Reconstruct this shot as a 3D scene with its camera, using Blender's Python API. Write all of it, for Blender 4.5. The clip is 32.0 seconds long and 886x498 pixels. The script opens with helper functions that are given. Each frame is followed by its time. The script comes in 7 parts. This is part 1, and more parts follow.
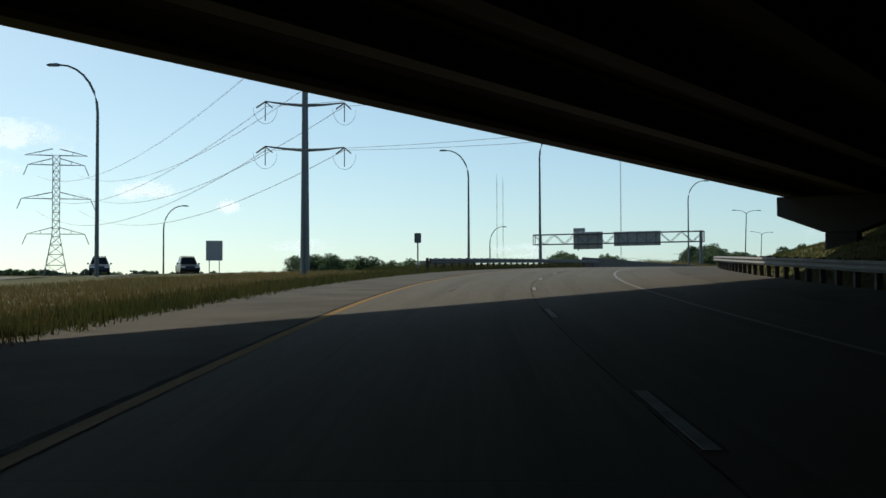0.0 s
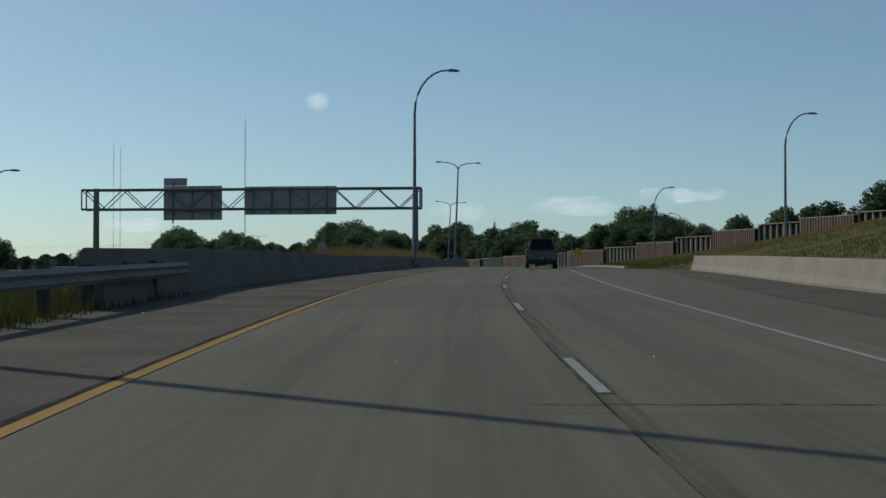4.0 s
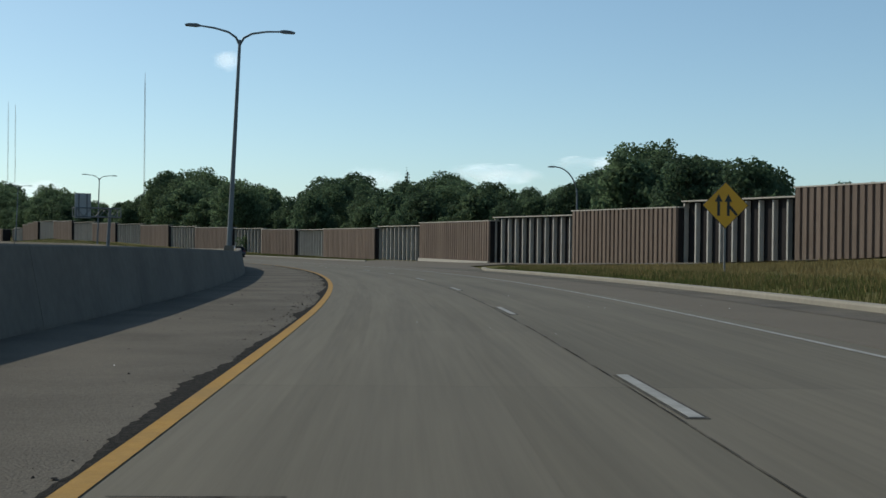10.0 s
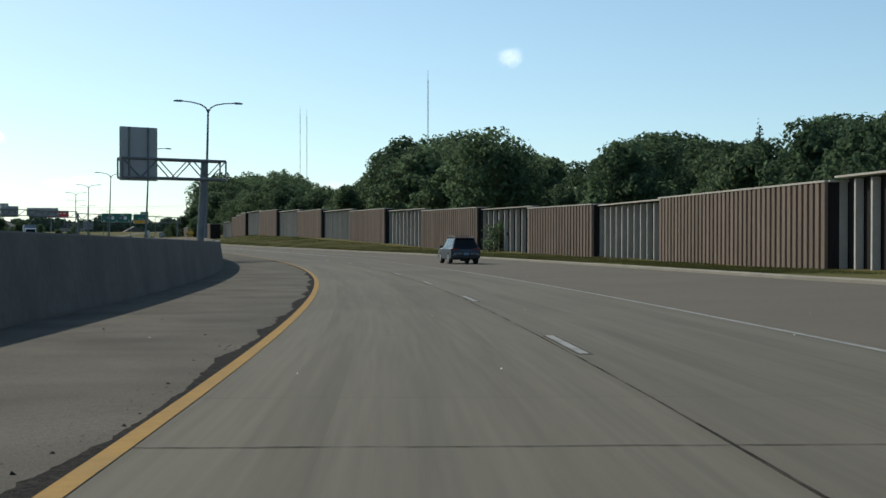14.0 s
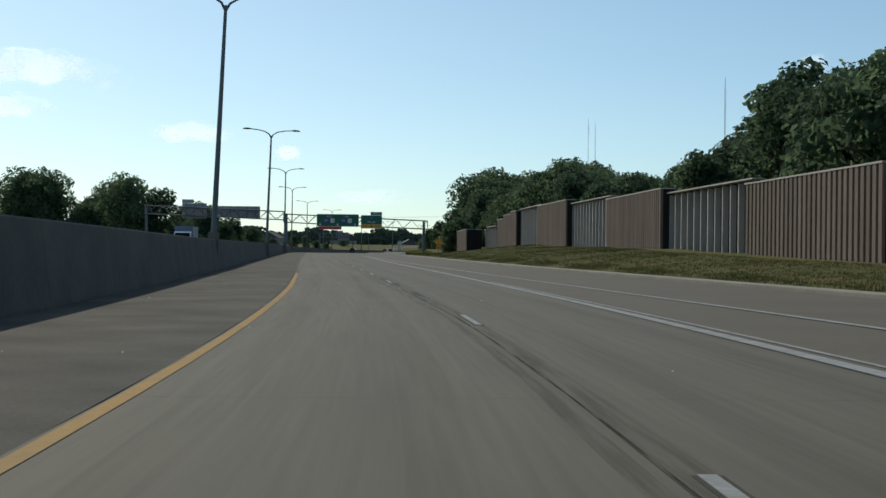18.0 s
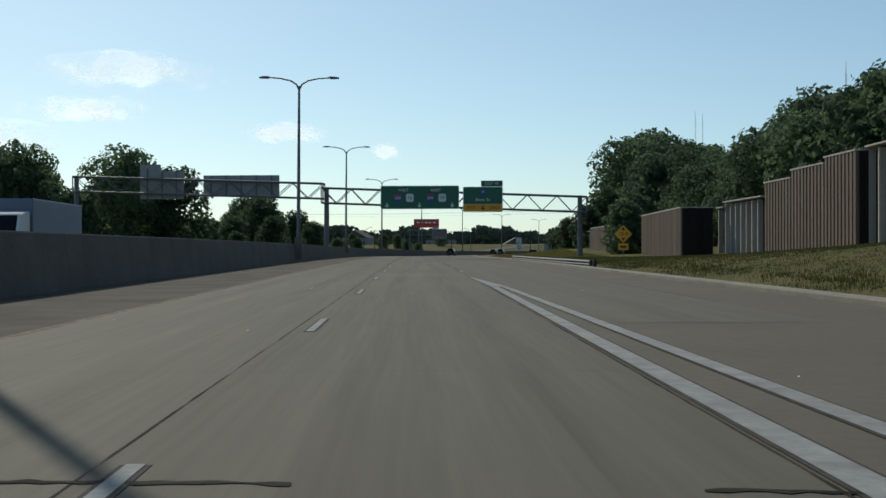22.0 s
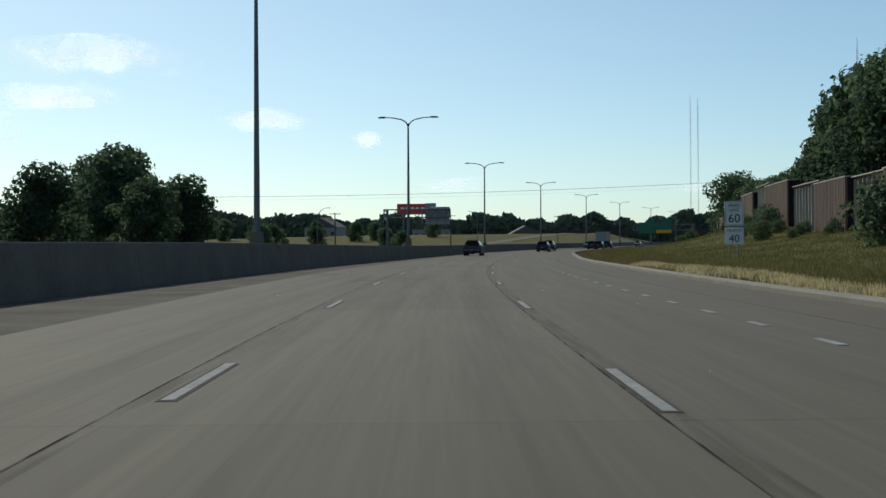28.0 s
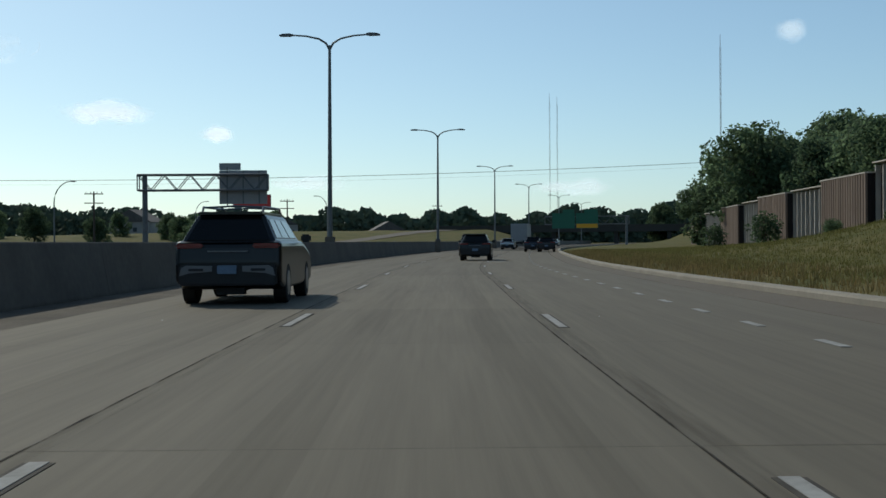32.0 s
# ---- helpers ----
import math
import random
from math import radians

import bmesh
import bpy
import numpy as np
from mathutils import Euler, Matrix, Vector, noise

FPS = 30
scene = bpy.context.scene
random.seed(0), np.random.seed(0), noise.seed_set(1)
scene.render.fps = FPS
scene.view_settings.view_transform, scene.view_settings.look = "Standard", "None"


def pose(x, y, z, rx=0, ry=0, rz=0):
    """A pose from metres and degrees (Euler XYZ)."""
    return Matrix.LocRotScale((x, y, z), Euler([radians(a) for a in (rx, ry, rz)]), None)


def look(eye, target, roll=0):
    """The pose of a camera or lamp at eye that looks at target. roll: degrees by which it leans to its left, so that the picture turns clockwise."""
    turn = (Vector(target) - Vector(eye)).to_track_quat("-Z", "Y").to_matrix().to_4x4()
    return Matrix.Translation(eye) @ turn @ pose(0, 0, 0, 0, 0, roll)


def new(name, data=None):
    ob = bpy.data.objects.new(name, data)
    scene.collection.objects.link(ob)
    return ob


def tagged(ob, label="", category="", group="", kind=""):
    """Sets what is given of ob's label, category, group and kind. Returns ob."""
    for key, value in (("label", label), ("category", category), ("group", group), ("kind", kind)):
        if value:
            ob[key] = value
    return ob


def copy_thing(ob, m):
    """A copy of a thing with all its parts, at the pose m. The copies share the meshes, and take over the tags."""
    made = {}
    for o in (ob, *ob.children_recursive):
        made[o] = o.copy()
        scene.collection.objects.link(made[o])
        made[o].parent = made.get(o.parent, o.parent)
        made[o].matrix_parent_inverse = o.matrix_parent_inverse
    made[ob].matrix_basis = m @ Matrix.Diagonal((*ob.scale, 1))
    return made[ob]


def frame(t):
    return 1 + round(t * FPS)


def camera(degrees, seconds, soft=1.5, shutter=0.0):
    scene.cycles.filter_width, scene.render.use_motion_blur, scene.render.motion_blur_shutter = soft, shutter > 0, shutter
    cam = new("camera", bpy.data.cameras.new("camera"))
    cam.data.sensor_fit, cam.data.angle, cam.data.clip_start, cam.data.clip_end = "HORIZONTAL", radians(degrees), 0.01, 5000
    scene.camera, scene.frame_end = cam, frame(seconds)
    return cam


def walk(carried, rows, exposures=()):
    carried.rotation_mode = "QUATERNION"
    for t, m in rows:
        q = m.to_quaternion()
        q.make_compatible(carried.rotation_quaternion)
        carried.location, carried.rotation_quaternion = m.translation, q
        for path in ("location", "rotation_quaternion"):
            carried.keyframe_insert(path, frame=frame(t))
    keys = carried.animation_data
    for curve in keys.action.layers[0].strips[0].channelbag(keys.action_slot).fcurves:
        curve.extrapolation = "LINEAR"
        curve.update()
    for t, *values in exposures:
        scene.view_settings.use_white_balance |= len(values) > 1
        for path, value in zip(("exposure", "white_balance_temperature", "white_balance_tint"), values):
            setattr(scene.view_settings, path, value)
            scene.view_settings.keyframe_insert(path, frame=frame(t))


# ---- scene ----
cam = camera(38.59, 32.0)
# seconds, place in metres, heading, tilt and lean in degrees
ROWS = [
    (0.0, 0.00, 0.00, 1.12, -0.06, 2.11, -0.19),
    (0.5, 0.00, 11.86, 1.57, -2.03, 2.09, -0.19),
    (1.0, 0.42, 23.72, 2.01, -4.05, 2.19, -0.20),
    (1.5, 1.26, 35.56, 2.43, -6.15, 2.07, -0.24),
    (2.0, 2.55, 47.36, 2.83, -8.43, 1.94, -0.24),
    (2.5, 4.31, 59.11, 3.20, -10.72, 1.71, -0.26),
    (3.0, 6.53, 70.79, 3.55, -12.88, 1.56, -0.22),
    (3.5, 9.19, 82.39, 3.87, -15.03, 1.39, 0.02),
    (4.0, 12.27, 93.90, 4.17, -17.00, 1.03, 0.06),
    (4.5, 15.73, 105.31, 4.44, -18.80, 1.61, -0.33),
    (5.0, 19.49, 116.66, 4.68, -19.98, 1.03, -0.19),
    (5.5, 23.45, 127.96, 4.89, -20.72, 0.89, -0.14),
    (6.0, 27.54, 139.24, 5.07, -21.17, 0.75, -0.15),
    (6.5, 31.70, 150.51, 5.23, -21.42, 0.50, -0.23),
    (7.0, 35.90, 161.79, 5.35, -21.55, 0.65, -0.24),
    (7.5, 40.13, 173.10, 5.46, -21.55, 0.34, -0.23),
    (8.0, 44.36, 184.42, 5.54, -21.45, 0.30, -0.14),
    (8.5, 48.58, 195.78, 5.59, -21.41, 0.16, -0.03),
    (9.0, 52.80, 207.18, 5.62, -21.27, 0.07, 0.22),
    (9.5, 56.99, 218.61, 5.62, -21.07, -0.16, 0.44),
    (10.0, 61.14, 230.09, 5.59, -20.78, -0.36, 0.63),
    (10.5, 65.14, 241.66, 5.53, -19.42, -0.71, 0.62),
    (11.0, 68.85, 253.35, 5.44, -17.91, -0.58, 0.66),
    (11.5, 72.26, 265.17, 5.32, -16.38, -0.53, 0.62),
    (12.0, 75.36, 277.09, 5.19, -14.81, -0.76, 0.37),
    (12.5, 78.11, 289.11, 5.04, -13.06, -0.70, 0.22),
    (13.0, 80.49, 301.23, 4.89, -11.23, -0.70, 0.17),
    (13.5, 82.49, 313.42, 4.74, -9.54, -0.62, 0.12),
    (14.0, 84.15, 325.66, 4.61, -7.92, -0.51, 0.07),
    (14.5, 85.45, 337.93, 4.48, -6.27, -0.42, 0.09),
    (15.0, 86.40, 350.21, 4.38, -4.64, -0.50, 0.09),
    (15.5, 86.99, 362.49, 4.29, -2.96, -0.41, 0.12),
    (16.0, 87.21, 374.76, 4.23, -1.22, -0.31, 0.20),
    (16.5, 87.07, 386.99, 4.18, 0.52, -0.09, 0.37),
    (17.0, 86.56, 399.18, 4.16, 2.13, -0.04, 0.54),
    (17.5, 85.72, 411.32, 4.15, 3.77, -0.04, 0.65),
    (18.0, 84.57, 423.40, 4.15, 4.99, 0.15, 0.67),
    (18.5, 83.21, 435.43, 4.16, 5.82, 0.16, 0.55),
    (19.0, 81.69, 447.42, 4.18, 6.61, 0.19, 0.37),
    (19.5, 79.98, 459.37, 4.21, 7.52, 0.09, 0.29),
    (20.0, 78.11, 471.27, 4.25, 8.29, 0.15, 0.21),
    (20.5, 76.11, 483.14, 4.29, 8.76, 0.13, 0.09),
    (21.0, 74.04, 494.97, 4.34, 8.98, 0.12, -0.03),
    (21.5, 71.93, 506.77, 4.40, 9.26, 0.09, -0.09),
    (22.0, 69.76, 518.54, 4.45, 9.51, 0.11, -0.04),
    (22.5, 67.56, 530.28, 4.50, 9.69, 0.08, 0.01),
    (23.0, 65.34, 542.01, 4.55, 9.63, -0.02, 0.05),
    (23.5, 63.14, 553.72, 4.60, 9.58, 0.07, -0.01),
    (24.0, 60.95, 565.42, 4.65, 9.59, 0.03, -0.03),
    (24.5, 58.76, 577.11, 4.69, 9.59, -0.04, -0.14),
    (25.0, 56.57, 588.80, 4.72, 9.55, 0.10, -0.07),
    (25.5, 54.39, 600.49, 4.75, 9.50, 0.07, -0.03),
    (26.0, 52.21, 612.19, 4.77, 9.47, 0.04, 0.00),
    (26.5, 50.04, 623.90, 4.79, 9.48, -0.05, 0.03),
    (27.0, 47.86, 635.63, 4.80, 9.50, -0.05, 0.07),
    (27.5, 45.68, 647.39, 4.80, 9.43, 0.01, -0.03),
    (28.0, 43.56, 659.19, 4.79, 8.83, -0.27, -0.49),
    (28.5, 41.57, 671.06, 4.77, 8.11, -0.22, -0.67),
    (29.0, 39.73, 683.00, 4.75, 7.39, -0.22, -0.68),
    (29.5, 38.03, 695.03, 4.73, 6.59, -0.15, -0.58),
    (30.0, 36.50, 707.15, 4.70, 5.70, -0.22, -0.51),
    (30.5, 35.17, 719.38, 4.66, 4.70, -0.27, -0.46),
    (31.0, 34.03, 731.71, 4.63, 3.77, -0.32, -0.48),
    (31.5, 33.06, 744.14, 4.58, 3.04, -0.33, -0.42),
    (32.0, 32.24, 756.66, 4.53, 2.33, -0.33, -0.41),
]
EXPOSURES = [(0.0, 0.2, 6760, 5), (1.0, 0.2, 6760, 5), (3.0, -0.13, 6540, 5), (4.5, -0.2, 6520, 5), (7.0, 0.26, 6560, 5), (10.0, 0.29, 6620, 5), (14.0, 0.50, 6720, 5), (18.0, 0.22, 6580, 5), (21.0, 0.12, 6640, 5), (24.0, 0.08, 6660, 5), (28.0, 0.15, 6560, 5), (32.0, 0.12, 6520, 5)]
METRES = 1.15                         # from plan units to metres
walk(cam, [(t, pose(x * METRES, y * METRES, z * METRES, 90 + tilt, 0, turn) @ pose(0, 0, 0, 0, 0, lean)) for t, x, y, z, turn, tilt, lean in ROWS], EXPOSURES)

# ---- world, sun, light ----
SUN_AZ, SUN_EL = 125.5, 36.0          # degrees, counter-clockwise from +x, and above the horizon
SUN_DIR = Vector((math.cos(radians(SUN_AZ)) * math.cos(radians(SUN_EL)), math.sin(radians(SUN_AZ)) * math.cos(radians(SUN_EL)), math.sin(radians(SUN_EL))))
world = bpy.data.worlds.new("sky")
scene.world = world
world.use_nodes = True
wn = world.node_tree
sky = wn.nodes.new("ShaderNodeTexSky")
sky.sky_type, sky.sun_disc = "NISHITA", False
sky.sun_elevation, sky.sun_rotation = radians(SUN_EL), radians(90.0 - SUN_AZ)
sky.air_density, sky.dust_density, sky.ozone_density = 0.75, 0.6, 2.3
# summer haze evens the sky out between the zenith and the horizon
haze = wn.nodes.new("ShaderNodeGamma")
haze.inputs["Gamma"].default_value = 0.78
tone = wn.nodes.new("ShaderNodeMix")
tone.data_type, tone.blend_type = "RGBA", "MULTIPLY"
tone.inputs["Factor"].default_value, tone.inputs["B"].default_value = 1.0, (0.835, 0.98, 1.01, 1)
wn.links.new(sky.outputs["Color"], haze.inputs["Color"])
wn.links.new(haze.outputs["Color"], tone.inputs["A"])
wn.links.new(tone.outputs["Result"], wn.nodes["Background"].inputs["Color"])
wn.nodes["Background"].inputs["Strength"].default_value = 0.145
sun_data = bpy.data.lights.new("sun", "SUN")
sun_data.energy, sun_data.angle, sun_data.color = 2.5, radians(0.53), (1.0, 0.93, 0.82)
sun = new("sun", sun_data)
sun.matrix_world = look((0, 0, 60), tuple(Vector((0, 0, 60)) - SUN_DIR))


# ---- materials ----
def material(name, base, rough=0.8, metal=0.0, vary=0.15, scale=3.0, fine=40.0, bump=0.2, bump_scale=60.0, tint=None, spec=0.5, obj_vary=0.0, isl_vary=0.0, stretch=(1, 1, 1), coat=0.0, lay=False, alpha=0.0, trans=0.0):
    """A procedural surface: base colour varied at two scales, a second tint in stains, and fine relief."""
    m = bpy.data.materials.new(name)
    m.use_nodes = True
    t = m.node_tree
    n, l = t.nodes, t.links
    b = n["Principled BSDF"]
    b.inputs["Roughness"].default_value, b.inputs["Metallic"].default_value = rough, metal
    b.inputs["Specular IOR Level"].default_value = spec
    b.inputs["Coat Weight"].default_value = coat
    geo = n.new("ShaderNodeNewGeometry")
    mp = n.new("ShaderNodeMapping")
    mp.inputs["Scale"].default_value = stretch
    if lay:
        uvn = n.new("ShaderNodeUVMap")
        uvn.uv_map = "lay"
        l.new(uvn.outputs["UV"], mp.inputs["Vector"])
    else:
        l.new(geo.outputs["Position"], mp.inputs["Vector"])
    big, small = n.new("ShaderNodeTexNoise"), n.new("ShaderNodeTexNoise")
    big.inputs["Scale"].default_value, big.inputs["Detail"].default_value = 1.0 / scale, 5
    small.inputs["Scale"].default_value, small.inputs["Detail"].default_value = fine, 3
    l.new(mp.outputs["Vector"], big.inputs["Vector"])
    l.new(mp.outputs["Vector"], small.inputs["Vector"])
    other = tint or tuple(c * 0.6 for c in base)
    ramp = n.new("ShaderNodeMapRange")
    ramp.inputs["From Min"].default_value, ramp.inputs["From Max"].default_value = 0.35, 0.7
    l.new(big.outputs["Fac"], ramp.inputs["Value"])
    mix = n.new("ShaderNodeMix")
    mix.data_type = "RGBA"
    mix.inputs["A"].default_value, mix.inputs["B"].default_value = (*base, 1), (*other, 1)
    sc = n.new("ShaderNodeMath")
    sc.operation = "MULTIPLY"
    sc.inputs[1].default_value = min(1.0, vary * 3)
    l.new(ramp.outputs["Result"], sc.inputs[0])
    l.new(sc.outputs[0], mix.inputs["Factor"])
    hsv = n.new("ShaderNodeHueSaturation")
    l.new(mix.outputs["Result"], hsv.inputs["Color"])
    val = n.new("ShaderNodeMapRange")
    val.inputs["To Min"].default_value, val.inputs["To Max"].default_value = 1 - vary, 1 + vary
    l.new(small.outputs["Fac"], val.inputs["Value"])
    last = val.outputs["Result"]
    for amount, source in ((obj_vary, "obj"), (isl_vary, "isl")):
        if amount:
            rv = n.new("ShaderNodeMapRange")
            rv.inputs["To Min"].default_value, rv.inputs["To Max"].default_value = 1 - amount, 1 + amount
            l.new(n.new("ShaderNodeObjectInfo").outputs["Random"] if source == "obj" else geo.outputs["Random Per Island"], rv.inputs["Value"])
            mul = n.new("ShaderNodeMath")
            mul.operation = "MULTIPLY"
            l.new(last, mul.inputs[0])
            l.new(rv.outputs["Result"], mul.inputs[1])
            last = mul.outputs[0]
    l.new(last, hsv.inputs["Value"])
    l.new(hsv.outputs["Color"], b.inputs["Base Color"])
    if trans:
        tb, ms = n.new("ShaderNodeBsdfTranslucent"), n.new("ShaderNodeMixShader")
        ms.inputs["Fac"].default_value = trans
        l.new(hsv.outputs["Color"], tb.inputs["Color"])
        l.new(b.outputs["BSDF"], ms.inputs[1])
        l.new(tb.outputs["BSDF"], ms.inputs[2])
        l.new(ms.outputs["Shader"], n["Material Output"].inputs["Surface"])
    if alpha:
        al = n.new("ShaderNodeMapRange")
        al.inputs["From Min"].default_value, al.inputs["From Max"].default_value, al.inputs["To Max"].default_value = 0.38, 0.62, alpha
        l.new(small.outputs["Fac"], al.inputs["Value"])
        l.new(al.outputs["Result"], b.inputs["Alpha"])
    if bump:
        bp = n.new("ShaderNodeBump")
        bp.inputs["Strength"].default_value, bp.inputs["Distance"].default_value = bump, 0.02
        bn = n.new("ShaderNodeTexNoise")
        bn.inputs["Scale"].default_value, bn.inputs["Detail"].default_value = bump_scale, 2
        l.new(mp.outputs["Vector"], bn.inputs["Vector"])
        l.new(bn.outputs["Fac"], bp.inputs["Height"])
        l.new(bp.outputs["Normal"], b.inputs["Normal"])
    return m


M_ROAD = material("pavement_concrete", (0.142, 0.126, 0.097), 0.80, vary=0.20, scale=1.0, fine=7.0, bump=0.06, bump_scale=30, tint=(0.104, 0.092, 0.072), obj_vary=0.06, spec=0.10, lay=True, stretch=(2.2, 0.05, 1))
M_SHOULDER = material("shoulder_asphalt", (0.128, 0.112, 0.091), 0.95, vary=0.34, scale=2.0, fine=26.0, bump=0.8, bump_scale=50, tint=(0.078, 0.070, 0.058), spec=0.12)
M_SHOULDER_R = material("shoulder_concrete", (0.136, 0.116, 0.090), 0.80, vary=0.14, scale=3.0, fine=7.0, bump=0.3, bump_scale=60, tint=(0.104, 0.088, 0.069), spec=0.10)
M_TAR = material("crack_sealant", (0.022, 0.020, 0.018), 0.95, vary=0.35, scale=0.3, fine=16, bump=0.6, bump_scale=30, tint=(0.055, 0.050, 0.043), spec=0.05)
M_CRUMBLE = material("crumbled_asphalt", (0.013, 0.012, 0.011), 0.95, vary=0.3, scale=0.05, fine=30, bump=0.9, bump_scale=50, tint=(0.042, 0.038, 0.033), spec=0.05)
M_SKID = material("tyre_mark", (0.045, 0.042, 0.038), 0.9, vary=0.2, scale=1.0, fine=3.0, bump=0, spec=0.1, lay=True, stretch=(9, 0.04, 1), alpha=0.42)
M_STAIN = material("pavement_stain", (0.090, 0.077, 0.060), 0.9, vary=0.2, scale=1.0, fine=1.2, bump=0, spec=0.1, lay=True, stretch=(3, 0.10, 1), alpha=0.075)
M_SEAL = material("thin_joint_sealant", (0.026, 0.023, 0.020), 0.95, vary=0.3, scale=0.4, fine=1.0, bump=0, tint=(0.050, 0.045, 0.038), spec=0.05, lay=True, stretch=(8, 1.2, 1), alpha=0.9)
M_WORN = material("worn_joint_band", (0.058, 0.048, 0.037), 0.92, vary=0.25, scale=0.6, fine=5.0, bump=0, spec=0.08, lay=True, stretch=(3, 0.12, 1), alpha=0.18)
M_JOINT = material("joint_filler", (0.070, 0.063, 0.053), 0.9, vary=0.2, scale=1, fine=20, spec=0.1)
M_YELLOW = material("yellow_road_paint", (0.34, 0.19, 0.042), 0.8, vary=0.2, scale=0.8, fine=12, tint=(0.22, 0.145, 0.055), spec=0.15)
M_FADED = material("faded_yellow_paint", (0.25, 0.175, 0.075), 0.85, vary=0.2, scale=0.8, fine=5, bump=0, tint=(0.17, 0.13, 0.07), spec=0.1, alpha=0.6)
M_WHITE = material("white_road_paint", (0.31, 0.31, 0.295), 0.85, vary=0.24, scale=0.35, fine=14, tint=(0.19, 0.185, 0.17), spec=0.12)
M_BLACKP = material("black_road_paint", (0.050, 0.047, 0.042), 0.9, vary=0.3, scale=0.3, fine=12, tint=(0.085, 0.077, 0.064), spec=0.1)
M_BARRIER = material("barrier_concrete", (0.170, 0.150, 0.124), 0.9, vary=0.2, scale=1.6, fine=6, bump=0.25, bump_scale=40, tint=(0.108, 0.096, 0.080), spec=0.12)
M_KERB = material("kerb_concrete", (0.27, 0.245, 0.20), 0.9, vary=0.18, scale=1.5, fine=6, bump=0.25, bump_scale=40, tint=(0.18, 0.165, 0.135), spec=0.15)
# concrete darkened so the colour holds the underside's shade; both bridges share it
M_BRIDGE = material("shade_darkened_concrete", (0.060, 0.056, 0.050), 0.9, vary=0.15, scale=3.0, fine=6, bump=0.2, tint=(0.042, 0.039, 0.035), spec=0.12)
M_GALV = material("galvanised_steel", (0.25, 0.24, 0.225), 0.75, 0.0, vary=0.16, scale=0.5, fine=15, bump=0.05, spec=0.12)
M_STEEL = material("weathered_steel", (0.16, 0.17, 0.18), 0.6, 0.35, vary=0.2, scale=0.7, fine=12, bump=0.1)
M_POLE = material("lamp_pole_paint", (0.15, 0.165, 0.17), 0.6, 0.2, vary=0.12, scale=1.0, fine=10, bump=0.05)
M_PLANK = material("brown_wall_planks", (0.190, 0.142, 0.114), 0.9, vary=0.2, scale=1.5, fine=8, bump=0.4, bump_scale=25, tint=(0.135, 0.100, 0.080), obj_vary=0.14, stretch=(4, 4, 0.5), spec=0.15)
# dark timber, taken near black to carry the shade of the wall's recesses
M_PLANK_DARK = material("dark_recess_shaded_planks", (0.030, 0.026, 0.026), 0.9, vary=0.2, scale=1.2, fine=12, bump=0.3, bump_scale=25, obj_vary=0.15, stretch=(4, 4, 0.6), spec=0.1)
M_POST = material("wall_post_concrete", (0.44, 0.41, 0.37), 0.85, vary=0.15, scale=0.8, fine=12, bump=0.2, tint=(0.33, 0.30, 0.27), obj_vary=0.08)
M_CAP = material("wall_cap_concrete", (0.42, 0.38, 0.33), 0.85, vary=0.15, scale=0.8, fine=12, tint=(0.30, 0.27, 0.23))
M_GRASS = material("verge_grass_ground", (0.085, 0.088, 0.031), 0.95, vary=0.3, scale=5.0, fine=3.0, bump=0.8, bump_scale=8, tint=(0.140, 0.112, 0.046), spec=0.05)
M_BLADE = material("grass_blades", (0.205, 0.165, 0.066), 0.85, vary=0.3, scale=5.0, fine=1.0, bump=0, tint=(0.265, 0.195, 0.086), isl_vary=0.35, spec=0.08, trans=0.2)
M_STRAW = material("straw_grass_blades", (0.58, 0.50, 0.29), 0.85, vary=0.25, scale=4.0, fine=1.0, bump=0, tint=(0.44, 0.37, 0.20), isl_vary=0.3, spec=0.08, trans=0.45)
M_BLADE_B = material("golden_weed_blades", (0.165, 0.152, 0.055), 0.85, vary=0.35, scale=0.5, fine=1.0, bump=0, tint=(0.115, 0.120, 0.040), isl_vary=0.35, spec=0.08, trans=0.42)
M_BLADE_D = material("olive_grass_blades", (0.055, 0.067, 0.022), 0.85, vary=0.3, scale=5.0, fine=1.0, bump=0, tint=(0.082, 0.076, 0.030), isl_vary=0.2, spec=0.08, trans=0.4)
M_BLADE_G = material("green_grass_blades", (0.085, 0.105, 0.030), 0.85, vary=0.3, scale=5.0, fine=1.0, bump=0, tint=(0.155, 0.135, 0.052), isl_vary=0.35, spec=0.08, trans=0.2)
M_LEAF = material("leaves", (0.112, 0.158, 0.085), 0.8, vary=0.25, scale=3.0, fine=1.5, bump=0, tint=(0.072, 0.115, 0.060), isl_vary=0.35, obj_vary=0.2, spec=0.12, trans=0.6)
M_LEAF_D = material("dark_leaves", (0.084, 0.124, 0.070), 0.8, vary=0.25, scale=3.0, fine=1.5, bump=0, tint=(0.046, 0.078, 0.042), isl_vary=0.3, obj_vary=0.2, spec=0.12, trans=0.6)
M_FARLEAF = material("far_leaves", (0.055, 0.080, 0.058), 0.9, vary=0.25, scale=12.0, fine=0.3, bump=0, tint=(0.038, 0.060, 0.044), isl_vary=0.25, spec=0.05, trans=0.2)
M_BARK = material("bark", (0.10, 0.078, 0.058), 0.9, vary=0.3, scale=0.4, fine=20, bump=0.6, bump_scale=20, stretch=(3, 3, 0.6))
M_GREEN = material("green_sign_sheeting", (0.010, 0.125, 0.070), 0.45, vary=0.06, scale=1.5, fine=8, bump=0.02)
M_SIGNYEL = material("yellow_sign_sheeting", (0.80, 0.37, 0.012), 0.45, vary=0.06, scale=1.0, fine=8, bump=0.02)
